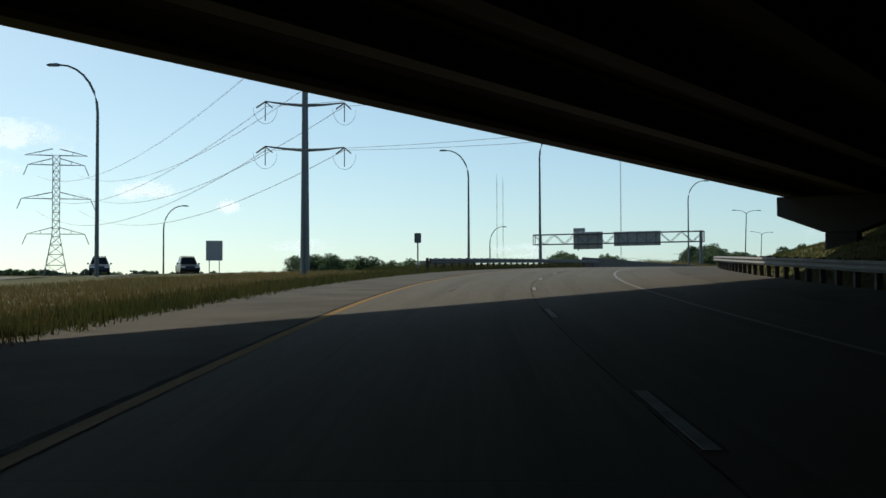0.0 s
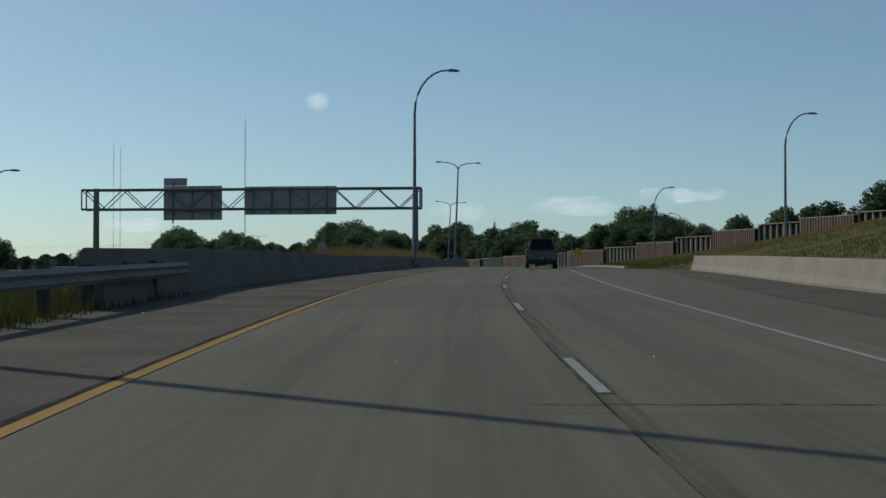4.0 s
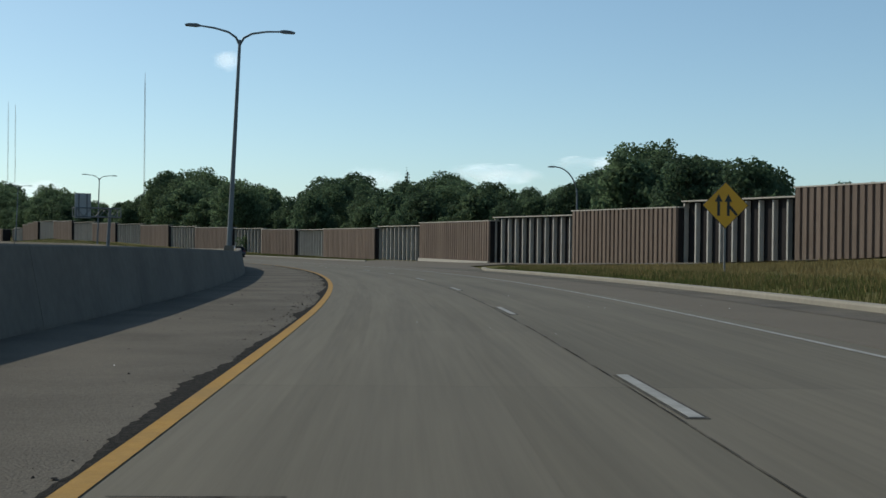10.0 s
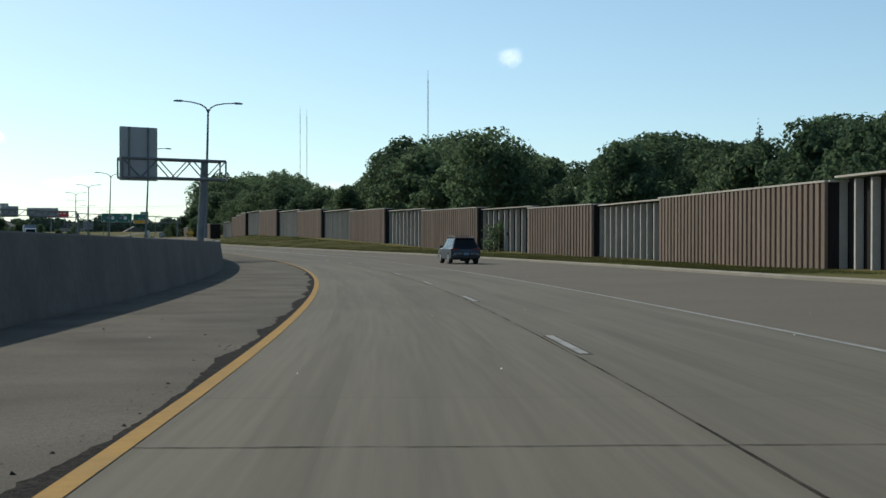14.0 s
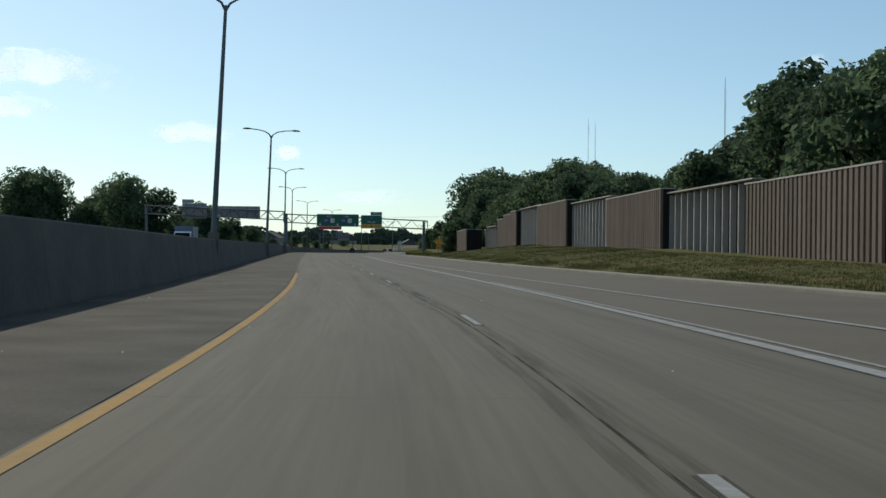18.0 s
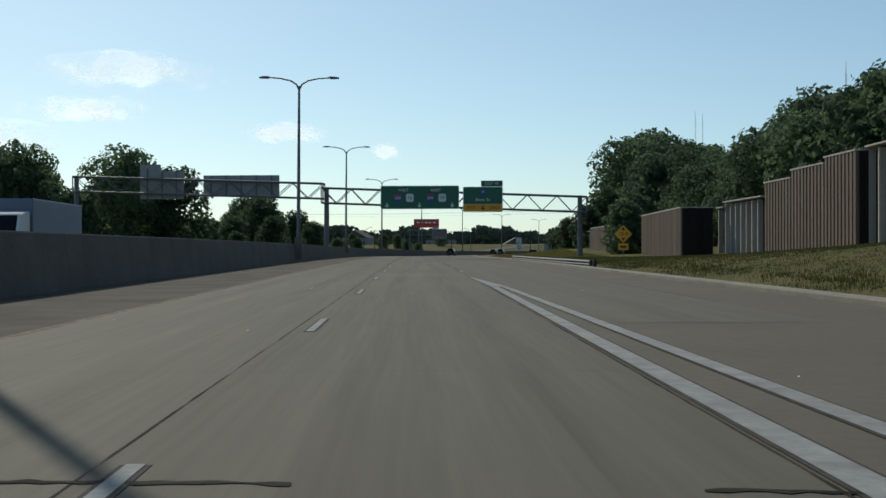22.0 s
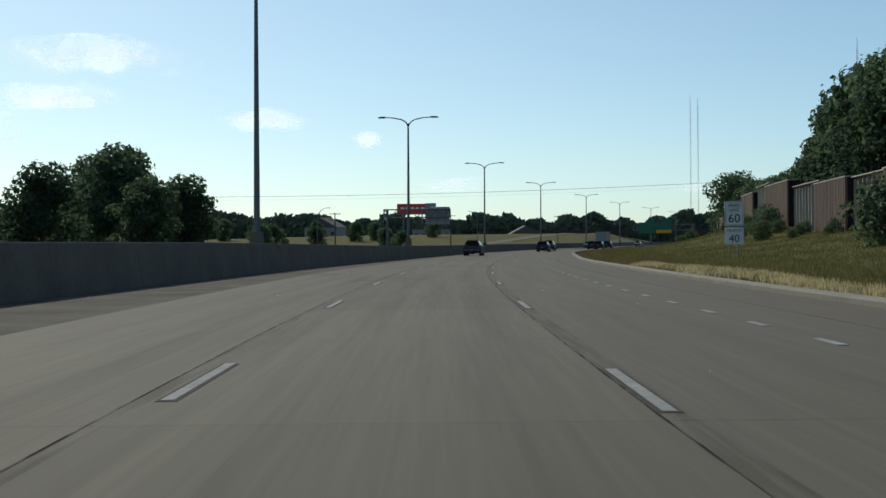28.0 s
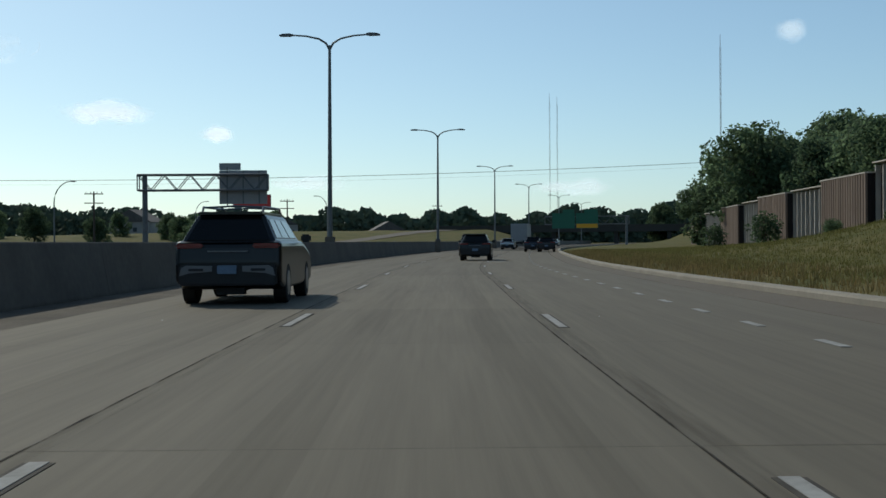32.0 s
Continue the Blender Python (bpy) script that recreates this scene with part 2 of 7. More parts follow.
M_SIGNWHITE = material("white_sign_sheeting", (0.72, 0.72, 0.70), 0.45, vary=0.05, scale=1.0, fine=8, bump=0.02)
M_SIGNBLACK = material("black_sign_ink", (0.02, 0.02, 0.02), 0.5, vary=0.1)
M_SIGNBLUE = material("blue_shield_ink", (0.03, 0.07, 0.30), 0.45, vary=0.08, bump=0)
M_SIGNRED = material("red_shield_ink", (0.45, 0.04, 0.04), 0.45, vary=0.08, bump=0)
M_ALU = material("sign_back_aluminium", (0.30, 0.30, 0.30), 0.55, 0.2, vary=0.1, scale=1.0, fine=10, bump=0.05, tint=(0.23, 0.225, 0.22))
M_RED = material("red_billboard_face", (0.55, 0.035, 0.03), 0.5, vary=0.08, bump=0)
M_BLUE = material("blue_billboard_face", (0.05, 0.14, 0.33), 0.5, vary=0.08, bump=0)
M_BLACKCAR = material("black_car_paint", (0.007, 0.008, 0.010), 0.30, 0.0, vary=0.05, bump=0, coat=0.15, spec=0.3)
M_GREYCAR = material("dark_bronze_car_paint", (0.060, 0.047, 0.042), 0.35, 0.2, vary=0.05, bump=0, coat=0.3)
M_BLUECAR = material("dark_blue_car_paint", (0.016, 0.026, 0.048), 0.35, 0.1, vary=0.05, bump=0, coat=0.2, spec=0.3)
M_WHITECAR = material("white_car_paint", (0.7, 0.7, 0.69), 0.3, 0.0, vary=0.05, bump=0, coat=0.8)
M_SILVERCAR = material("silver_car_paint", (0.42, 0.43, 0.44), 0.3, 0.5, vary=0.05, bump=0, coat=0.8)
M_CARGO = material("blue_grey_cargo_panels", (0.13, 0.17, 0.23), 0.5, 0.1, vary=0.12, scale=2.0, fine=6, bump=0.03, tint=(0.10, 0.13, 0.18))
M_GLASS = material("tinted_car_glass", (0.006, 0.007, 0.008), 0.08, 0.0, vary=0.05, bump=0, spec=0.22)
M_RUBBER = material("tyre_rubber", (0.018, 0.018, 0.018), 0.85, vary=0.15, scale=0.2, fine=40)
M_RIM = material("alloy_rim", (0.30, 0.30, 0.31), 0.4, 0.8, vary=0.08, bump=0)
M_TRIM = material("black_plastic_trim", (0.022, 0.022, 0.023), 0.7, vary=0.1, bump=0.05)
M_SILVERTRIM = material("silver_bumper_trim", (0.16, 0.16, 0.165), 0.45, 0.3, vary=0.06, bump=0)
M_TAIL = material("red_tail_lamp", (0.20, 0.010, 0.008), 0.25, vary=0.05, bump=0, coat=0.3)
M_PLATE = material("pale_blue_plate", (0.13, 0.20, 0.29), 0.5, vary=0.12, scale=0.06, bump=0)
M_BRICK = material("house_siding", (0.28, 0.26, 0.24), 0.8, vary=0.12, scale=2, fine=6)
M_ROOF = material("roof_shingles", (0.09, 0.08, 0.075), 0.85, vary=0.2, scale=1, fine=5)
M_PANE = material("window_pane_glass", (0.03, 0.04, 0.05), 0.1, vary=0.05, bump=0, spec=0.8)
M_MAST = material("mast_paint", (0.30, 0.27, 0.27), 0.6, 0.2, vary=0.1, bump=0)
M_WOODPOLE = material("creosoted_pole", (0.07, 0.052, 0.04), 0.9, vary=0.2, scale=0.5, fine=15, stretch=(3, 3, 0.5))


# ---- mesh helpers ----
def part(name, bm, mat, parent=None, label="", kind=""):
    """Link a bmesh as one mesh object under a thing or a part."""
    me = bpy.data.meshes.new(name)
    bm.to_mesh(me)
    bm.free()
    return mesh_ob(name, me, mat, parent, label, kind)


def mesh_ob(name, me, mat, parent=None, label="", kind=""):
    if mat and not me.materials:
        me.materials.append(mat)
    ob = new(name, me)
    if parent is not None:
        ob.parent = parent
    return tagged(ob, label, kind=kind)


def thing(name, m, label, category, group="", kind=""):
    ob = new(name)
    ob.empty_display_size = 0.2
    ob.matrix_basis = m
    return tagged(ob, label, category, group, kind)


def box(bm, c, s, m=None, taper=1.0):
    """A box at centre c with size s; taper scales its top."""
    vs = []
    for k in (-1, 1):
        f = taper if k > 0 else 1.0
        for i, j in ((-1, -1), (1, -1), (1, 1), (-1, 1)):
            v = Vector((c[0] + i * s[0] / 2 * f, c[1] + j * s[1] / 2 * f, c[2] + k * s[2] / 2))
            vs.append(bm.verts.new(m @ v if m else v))
    for f in ((3, 2, 1, 0), (4, 5, 6, 7), (0, 1, 5, 4), (1, 2, 6, 5), (2, 3, 7, 6), (3, 0, 4, 7)):
        bm.faces.new([vs[i] for i in f])
    return vs


def tube(bm, pts, radii, n=8, caps=True):
    """A round bar through the points."""
    pts = [Vector(p) for p in pts]
    if isinstance(radii, (int, float)):
        radii = [radii] * len(pts)
    rings = []
    for i, p in enumerate(pts):
        d = (pts[min(i + 1, len(pts) - 1)] - pts[max(i - 1, 0)]).normalized()
        a = d.orthogonal().normalized() if abs(d.z) > 0.95 else d.cross(Vector((0, 0, 1))).normalized()
        b = d.cross(a)
        rings.append([bm.verts.new(p + (a * math.cos(k * 2 * math.pi / n) + b * math.sin(k * 2 * math.pi / n)) * radii[i]) for k in range(n)])
    for r0, r1 in zip(rings, rings[1:]):
        for k in range(n):
            bm.faces.new((r0[k], r0[(k + 1) % n], r1[(k + 1) % n], r1[k]))
    if caps and n > 2:
        bm.faces.new(rings[0][::-1])
        bm.faces.new(rings[-1])


def prism(bm, outline, y0, y1, m=None):
    """An outline of (x, z) points pushed from y0 to y1."""
    a = [bm.verts.new((m @ Vector((x, y0, z))) if m else Vector((x, y0, z))) for x, z in outline]
    b = [bm.verts.new((m @ Vector((x, y1, z))) if m else Vector((x, y1, z))) for x, z in outline]
    bm.faces.new(a)
    bm.faces.new(b[::-1])
    for i in range(len(a)):
        j = (i + 1) % len(a)
        bm.faces.new((a[j], a[i], b[i], b[j]))


def bevelled(bm, width=0.02, segments=1):
    bmesh.ops.bevel(bm, geom=bm.edges[:], offset=width, segments=segments, affect="EDGES", profile=0.6)
    return bm


# ---- the road's line: its left edge stripe, in plan units, with the height of the pavement ----
BROAD = 0.87                          # widths and heights on the road, against the plan
ALONG = -1.25                         # from the chainage of the lists to that of the line
LINE = [(1.54, -199.99, -7.75), (-0.16, -100.00, -3.81), (-1.21, -40.01, -1.43), (-1.90, -0.02, 0.15), (-0.06, 39.90, 1.59), (6.42, 79.31, 2.79), (17.58, 117.66, 3.70), (31.48, 155.15, 4.29), (45.62, 192.57, 4.59), (59.64, 230.03, 4.61), (71.72, 268.18, 4.31), (80.11, 307.29, 3.85), (84.64, 347.04, 3.44), (85.37, 387.04, 3.22), (82.13, 426.92, 3.18), (75.56, 466.39, 3.27), (67.81, 505.63, 3.42), (60.15, 544.89, 3.60), (52.58, 584.16, 3.74), (45.18, 623.47, 3.82), (38.08, 662.82, 3.81), (32.29, 702.37, 3.74), (28.41, 742.14, 3.61), (26.37, 782.05, 3.57), (25.81, 822.02, 3.56), (28.98, 901.89, 3.56), (36.18, 971.45, 3.56), (47.80, 1050.60, 3.56), (61.38, 1139.57, 3.56), (79.22, 1257.22, 3.56)]


def catmull(points, step):
    p = np.array(points, float)
    p = np.vstack([2 * p[0] - p[1], p, 2 * p[-1] - p[-2]])
    out = []
    for i in range(1, len(p) - 2):
        n = max(2, int(np.hypot(*(p[i + 1] - p[i])[:2]) / step))
        for t in np.arange(n) / n:
            a, b, c, d = p[i - 1], p[i], p[i + 1], p[i + 2]
            out.append(0.5 * (2 * b + (c - a) * t + (2 * a - 5 * b + 4 * c - d) * t * t + (3 * b - a - 3 * c + d) * t ** 3))
    out.append(p[-2])
    return np.array(out)


_c = catmull(LINE, 0.5)
_s = np.concatenate([[0], np.cumsum(np.hypot(np.diff(_c[:, 0]), np.diff(_c[:, 1])))])
U = np.arange(-200.0, 1280.0, 1.0)
RX, RY, RZ = (np.interp(U + 200.0, _s, _c[:, i]) for i in range(3))
TX, TY = np.gradient(RX), np.gradient(RY)
_n = np.hypot(TX, TY)
TX, TY = TX / _n, TY / _n


def at(u, off=0.0, dz=0.0):
    """The place u metres along the road, off metres to the right of its left stripe."""
    x, y, z, tx, ty = (float(np.interp(u + ALONG, U, a)) for a in (RX, RY, RZ, TX, TY))
    return Vector((x + ty * off * BROAD, y - tx * off * BROAD, z + dz * BROAD))


def heading(u):
    """Degrees to turn +y onto the road's direction."""
    return math.degrees(math.atan2(-float(np.interp(u + ALONG, U, TX)), float(np.interp(u + ALONG, U, TY))))


def stand(u, off=0.0, dz=0.0, turn=0.0):
    p = at(u, off, dz)
    return pose(p.x, p.y, p.z, 0, 0, heading(u) + turn) @ Matrix.Scale(BROAD, 4)


def lay_uv(bm):
    """Coordinates across and along the road, for grain that follows the traffic."""
    layer = bm.loops.layers.uv.new("lay")
    for f in bm.faces:
        for lp in f.loops:
            co = lp.vert.co
            i = int(np.argmin((RX - co.x) ** 2 + (RY - co.y) ** 2))
            dx, dy = co.x - RX[i], co.y - RY[i]
            lp[layer].uv = (dx * TY[i] - dy * TX[i], U[i] + dx * TX[i] + dy * TY[i])


def strip(name, u0, u1, off0, off1, dz, mat, parent=None, step=3.0, thick=0.0, label="", category="", kind="", seed=None, ragged=0.0):
    """A ribbon of the road between two offsets (numbers or functions of u)."""
    bm = bmesh.new()
    n = max(1, int(round((u1 - u0) / step)))
    rnd = random.Random(seed)
    prev, slow = None, 0.3
    for i in range(n + 1):
        u = u0 + (u1 - u0) * i / n
        a, b = (o(u) if callable(o) else o for o in (off0, off1))
        if ragged:
            slow = 0.8 * slow + 0.2 * rnd.random() ** 1.5
            a, b = a - (slow * 0.55 + 0.45 * rnd.random() ** 2) * ragged, b + rnd.random() * ragged * 0.12
        row = [bm.verts.new(at(u, a, dz)), bm.verts.new(at(u, b, dz))]
        if thick:
            row = [bm.verts.new(at(u, a, dz - thick))] + row + [bm.verts.new(at(u, b, dz - thick))]
        if prev:
            for k in range(len(row) - 1):
                bm.faces.new((prev[k], prev[k + 1], row[k + 1], row[k]))
        prev = row
    lay_uv(bm)
    ob = part(name, bm, mat, parent, label, kind)
    return tagged(ob, category=category)


def extrude_along(bm, u0, u1, outline, step=4.0, off=0.0, dz=0.0, tall=None):
    """A profile of (offset, height) points swept along the road."""
    n = max(1, int(round((u1 - u0) / step)))
    prev = None
    for i in range(n + 1):
        u = u0 + (u1 - u0) * i / n
        o = off(u) if callable(off) else off
        k_ = tall(u) if tall else 1.0
        row = [bm.verts.new(at(u, o + a, dz + b * (k_ if b > 0 else 1))) for a, b in outline]
        if prev:
            for k in range(len(row)):
                j = (k + 1) % len(row)
                bm.faces.new((prev[k], prev[j], row[j], row[k]))
        else:
            bm.faces.new(row)
        prev = row
    bm.faces.new(prev[::-1])


# ---- the lie of the land ----
def lerp(u, xs, ys):
    return float(np.interp(u, xs, ys))


PR_U, PR_V = [-200, 60, 100, 160, 168, 180, 200, 250, 290, 310, 345, 378, 440, 462, 500, 578, 640, 700, 730, 781, 805, 1280], [12.3, 12.3, 12.3, 13.2, 10.6, 10.4, 10.3, 10.8, 10.8, 11.4, 20.0, 17.2, 16.9, 15.7, 14.1, 13.4, 13.2, 12.9, 13.1, 12.9, 12.2, 12.2]
WO_U, WO_V = [-200, 60, 230, 262, 313, 355, 392, 427, 455, 490, 523, 546, 579, 600, 627, 645, 700, 740, 787, 860, 960, 1280], [30, 30, 40, 36.5, 31.2, 23.7, 23.3, 25, 24.5, 24, 24.5, 27, 27, 26, 23, 22, 24, 30, 32.5, 31.5, 27, 27]
WB_U, WB_V = [-200, 60, 130, 230, 262, 275, 293, 304, 315, 340, 360, 440, 475, 506, 523, 579, 594, 606, 640, 700, 740, 787, 815, 840, 858, 882, 905, 1000, 1280], [3, 4.9, 5.8, 3.5, 2.5, 2.0, 1.3, 0.85, 0.55, 0.2, 0.05, 0.1, 0.4, 0.95, 1.15, 1.5, 1.0, 0.5, 0.2, 1.0, 1.6, 2.0, 3.2, 3.2, 1.7, 0.8, 0.2, 0.3, 3]
BL_U, BL_V = [-200, 40, 64, 90, 113, 126, 171, 200, 235, 258, 280, 340, 373, 423, 446, 486, 583, 690, 716, 746, 796, 1280], [-3.3, -3.3, -3.6, -3.0, -3.5, -3.9, -3.1, -3.3, -3.5, -3.0, -3.3, -3.9, -3.8, -3.7, -3.4, -3.7, -3.3, -3.5, -2.6, -2.1, -1.6, -1.6]


SHIFT_U, SHIFT_V = [0, 420, 500, 540, 1280], [0.25, 0.25, 0.62, 0.70, 0.70]


def wall_off(u):
    """The offset of the noise wall's foot."""
    return (lerp(u, WO_U, WO_V) - lerp(u, SHIFT_U, SHIFT_V)) / BROAD


def paved_right(u):
    return lerp(u, PR_U, PR_V)


def barrier_off(u):
    return lerp(u, BL_U, BL_V)


def edge(u):
    """The middle of the yellow edge line."""
    return lerp(u, [-200, 40, 110, 150, 176, 235, 262, 300, 345, 380, 420, 470, 495, 577, 700], [-0.20, -0.20, -0.22, -0.12, -0.03, 0.07, 0.18, 0.01, 0.06, 0.24, 0.28, 0.33, 0.05, 0.22, 0.04])


def lane_joint(u):
    """The offset of the joint beside those dashes."""
    return lane_mid(u) - lerp(u, [-40, 60, 180, 240, 310, 350, 420, 480, 510, 565, 594, 690, 900], [0.09, 0.10, 0.07, 0.12, 0.21, 0.13, 0.17, 0.15, 0.13, 0.29, 0.26, 0.25, 0.17])


def joint_right(u):
    """The offset of the joint between the second and the third lane."""
    return lerp(u, [-200, 425, 470, 515, 540, 565, 600, 660, 684, 732, 770, 1280], [7.24, 7.24, 6.84, 6.87, 7.03, 7.21, 7.19, 7.18, 7.0, 6.93, 6.9, 6.9])


def lane_mid(u):
    """The offset of the dashes between the two inner lanes."""
    return lerp(u, [-40, 32, 60, 82, 106, 180, 238, 273, 310, 353, 419, 454, 475, 486, 506, 560, 594, 662, 690, 770, 900], [3.55, 3.55, 3.62, 3.73, 3.62, 3.65, 3.52, 3.75, 3.77, 3.68, 3.92, 3.82, 3.52, 3.40, 3.40, 3.86, 3.93, 3.77, 3.56, 3.54, 3.54])


def land(x, y):
    """The height of the ground at places (arrays)."""
    x, y = np.atleast_1d(x).astype(float), np.atleast_1d(y).astype(float)
    best, idx = np.full(x.shape, 1e18), np.zeros(x.shape, int)
    for i in range(0, len(U), 3):
        d = (RX[i] - x) ** 2 + (RY[i] - y) ** 2
        m = d < best
        best[m], idx[m] = d[m], i
    dx, dy = x - RX[idx], y - RY[idx]
    off = dx * TY[idx] - dy * TX[idx]
    u = U[idx] + dx * TX[idx] + dy * TY[idx]
    road = np.interp(u, U, RZ)
    u = u - ALONG
    pr, wb = np.interp(u, PR_U, PR_V) * BROAD, np.interp(u, WB_U, WB_V) - 0.15
    wo = np.interp(u, WO_U, WO_V) - np.interp(u, SHIFT_U, SHIFT_V)
    t = np.clip((off - pr) / np.maximum(wo - pr, 1), 0, 1)
    t = t ** np.interp(u, [650, 700], [1.0, 1.9])
    right = -0.14 + 0.2 * np.clip((off - pr - 0.4) / 2.0, 0, 1) + wb * (t * t * (3 - 2 * t) * 0.5 + t * 0.5) + np.clip((off - wo) * 0.05, 0, 7)
    left = np.where(off > -12, -0.05, -0.05 - 0.3 * np.clip((-12 - off) / 20, 0, 1))
    dz = np.where(off > pr, right, np.where(off < -2.6, left, -0.15))
    # banks that carry the far bridge
    dz = dz + 4.8 * np.exp(-((y - 1140) / 70) ** 2) * (np.clip((-14 - off) / 16, 0, 1) + np.clip((off - 24) / 14, 0, 1))
    far = np.clip((np.abs(off) - 120) / 300, 0, 1)
    lump = 0.10 * np.sin(x * 0.31 + y * 0.17) * np.sin(y * 0.23 - x * 0.11) * np.clip((np.abs(off - 5) - 12) / 10, 0, 1)
    return (road + dz + lump) * (1 - far) + far * (3.0 + np.where(off > 0, 7.0, 0.0))


def land_z(x, y):
    return float(land(x, y)[0])


def spaced(*pieces):
    out = []
    for a, b, step in pieces:
        out += list(np.arange(a, b, step))
    return np.array(out + [pieces[-1][1]])


gx = spaced((-4500, -1000, 500), (-1000, -200, 80), (-200, -60, 10), (-60, 130, 2.5), (130, 220, 10), (220, 1000, 80), (1000, 4500, 500))
gy = spaced((-3000, -400, 400), (-400, -60, 40), (-60, 1000, 5), (1000, 1400, 20), (1400, 2200, 80), (2200, 4900, 450))
GX, GY = np.meshgrid(gx, gy)
GZ = land(GX.ravel(), GY.ravel())
ground_mesh = bpy.data.meshes.new("ground")
nx = len(gx)
ground_mesh.from_pydata(np.stack([GX.ravel(), GY.ravel(), GZ], 1).tolist(), [], [(j * nx + i, j * nx + i + 1, (j + 1) * nx + i + 1, (j + 1) * nx + i) for j in range(len(gy) - 1) for i in range(nx - 1)])
ground_mesh.polygons.foreach_set("use_smooth", [True] * len(ground_mesh.polygons))
tagged(mesh_ob("ground", ground_mesh, M_GRASS), "dry yellow-green grassy ground of the highway verges", "ground", kind="structure")

# ---- pavement ----
U_END = 1260
road = strip("road", -200, U_END, lambda u: edge(u) - 0.2, lambda u: joint_right(u) + 0.01 if u < 549 else 11.2, -0.012, M_JOINT, step=4, label="worn pale concrete motorway pavement with dark sealed joints", category="road", kind="structure")
strip("shoulder_left", -200, U_END, lambda u: barrier_off(u) - 0.35, lambda u: edge(u) - 0.12, -0.004, M_SHOULDER, step=4, thick=0.2, label="dark grey asphalt shoulder beside the median barrier", category="shoulder", kind="structure")
strip("shoulder_right", -200, U_END, lambda u: joint_right(u) + 0.03 if u < 554 else 11.24, paved_right, -0.003, M_SHOULDER_R, step=3, thick=0.25, label="pale concrete outer shoulder beside the kerb", category="shoulder", kind="structure")


strip("shoulder_seam", -60, 318, lambda u: paved_right(u) - lerp(u, [60, 110, 160, 240, 318], [3.0, 3.6, 1.6, 1.3, 1.6]), lambda u: paved_right(u) + 0.02, 0.003, M_SHOULDER, step=3, label="dark asphalt strip at the outer edge of the shoulder", category="shoulder", kind="structure")


def draped(name, pts, width, lift, mat, label, category, across=14):
    """A road that lies on the land along points (x, y)."""
    c = catmull([(a, b, 0) for a, b in pts], 4.0)
    t = np.gradient(c[:, :2], axis=0)
    t /= np.hypot(t[:, 0], t[:, 1])[:, None]
    verts, faces = [], []
    for i in range(len(c)):
        for k in range(across + 1):
            o = width * (k / across - 0.5)
            verts.append((c[i, 0] + t[i, 1] * o, c[i, 1] - t[i, 0] * o))
    zz = land([v[0] for v in verts], [v[1] for v in verts]).reshape(len(c), across + 1)
    zz = zz + lift
    full = [(v[0], v[1], z) for v, z in zip(verts, zz.ravel())]
    for i in range(len(c) - 1):
        for k in range(across):
            a = i * (across + 1) + k
            faces.append((a, a + 1, a + across + 2, a + across + 1))
    me = bpy.data.meshes.new(name)
    me.from_pydata(full, [], faces)
    return tagged(mesh_ob(name, me, mat), label, category, kind="structure")


draped("ramp", [(60, 150), (84, 205), (100, 250), (104, 290), (102.5, 330), (101.5, 360)], 6.5, 0.10, M_SHOULDER_R, "concrete slip road that comes down beside the noise wall", "road")
draped("opposite_road", [(-30, -190), (-31, 0), (-27, 60), (-16, 120), (2, 165), (24, 200), (45, 240), (59, 282), (67, 320), (71, 360), (70.5, 400), (66, 440), (58, 480), (51, 515), (43, 555), (36, 593), (28, 633), (21, 672), (16, 712), (12.5, 752), (11, 792), (11, 832), (12, 872), (17, 941), (28, 1020), (46, 1139)], 12.5, 0.03, M_ROAD, "concrete carriageway for the opposite direction", "road")

# kerb along the verge
for name, u0, u1 in (("kerb_1", 168, 318), ("kerb_2", 372, 1100)):
    bm = bmesh.new()
    extrude_along(bm, u0, u1, [(0.0, -0.2), (0.0, 0.10), (0.03, 0.14), (0.30, 0.15), (0.30, -0.2)], 3.0, paved_right)
    tagged(part(name, bm, M_KERB), "low pale concrete kerb along the grass verge", "kerb", kind="structure")

# ---- painted lines ----
EW_U, EW_V = [-40, 70, 115, 181, 242, 303, 353, 426, 470], [6.50, 6.46, 6.7, 6.72, 6.8, 6.88, 7.06, 7.40, 7.2]
strip("edge_line_yellow", -40, 486, lambda u: edge(u) - 0.068, lambda u: edge(u) + 0.068, 0.006, M_YELLOW, step=2.5, label="worn yellow edge line of the left lane", category="road line", kind="structure")
strip("edge_line_yellow_faded", 486.05, 690, lambda u: edge(u) - 0.06, lambda u: edge(u) + 0.06, 0.006, M_FADED, step=2.5, label="nearly worn-off yellow edge line of the left lane", category="road line", kind="structure")
strip("edge_line_white", -40, 476, lambda u: lerp(u, EW_U, EW_V) - 0.05, lambda u: lerp(u, EW_U, EW_V) + 0.05, 0.006, M_WHITE, step=2.5, label="thin white edge line of the right lane", category="road line", kind="structure")
GORE_U, GORE_L, GORE_R = [430, 480, 515, 540, 563], [6.85, 6.82, 6.90, 7.11, 7.26], [7.09, 7.06, 7.19, 7.34, 7.46]
OUT_U, OUT_L, OUT_R = [425, 485, 517, 540, 564], [11.0, 8.73, 8.18, 7.84, 7.53], [11.2, 8.93, 8.41, 8.05, 7.71]
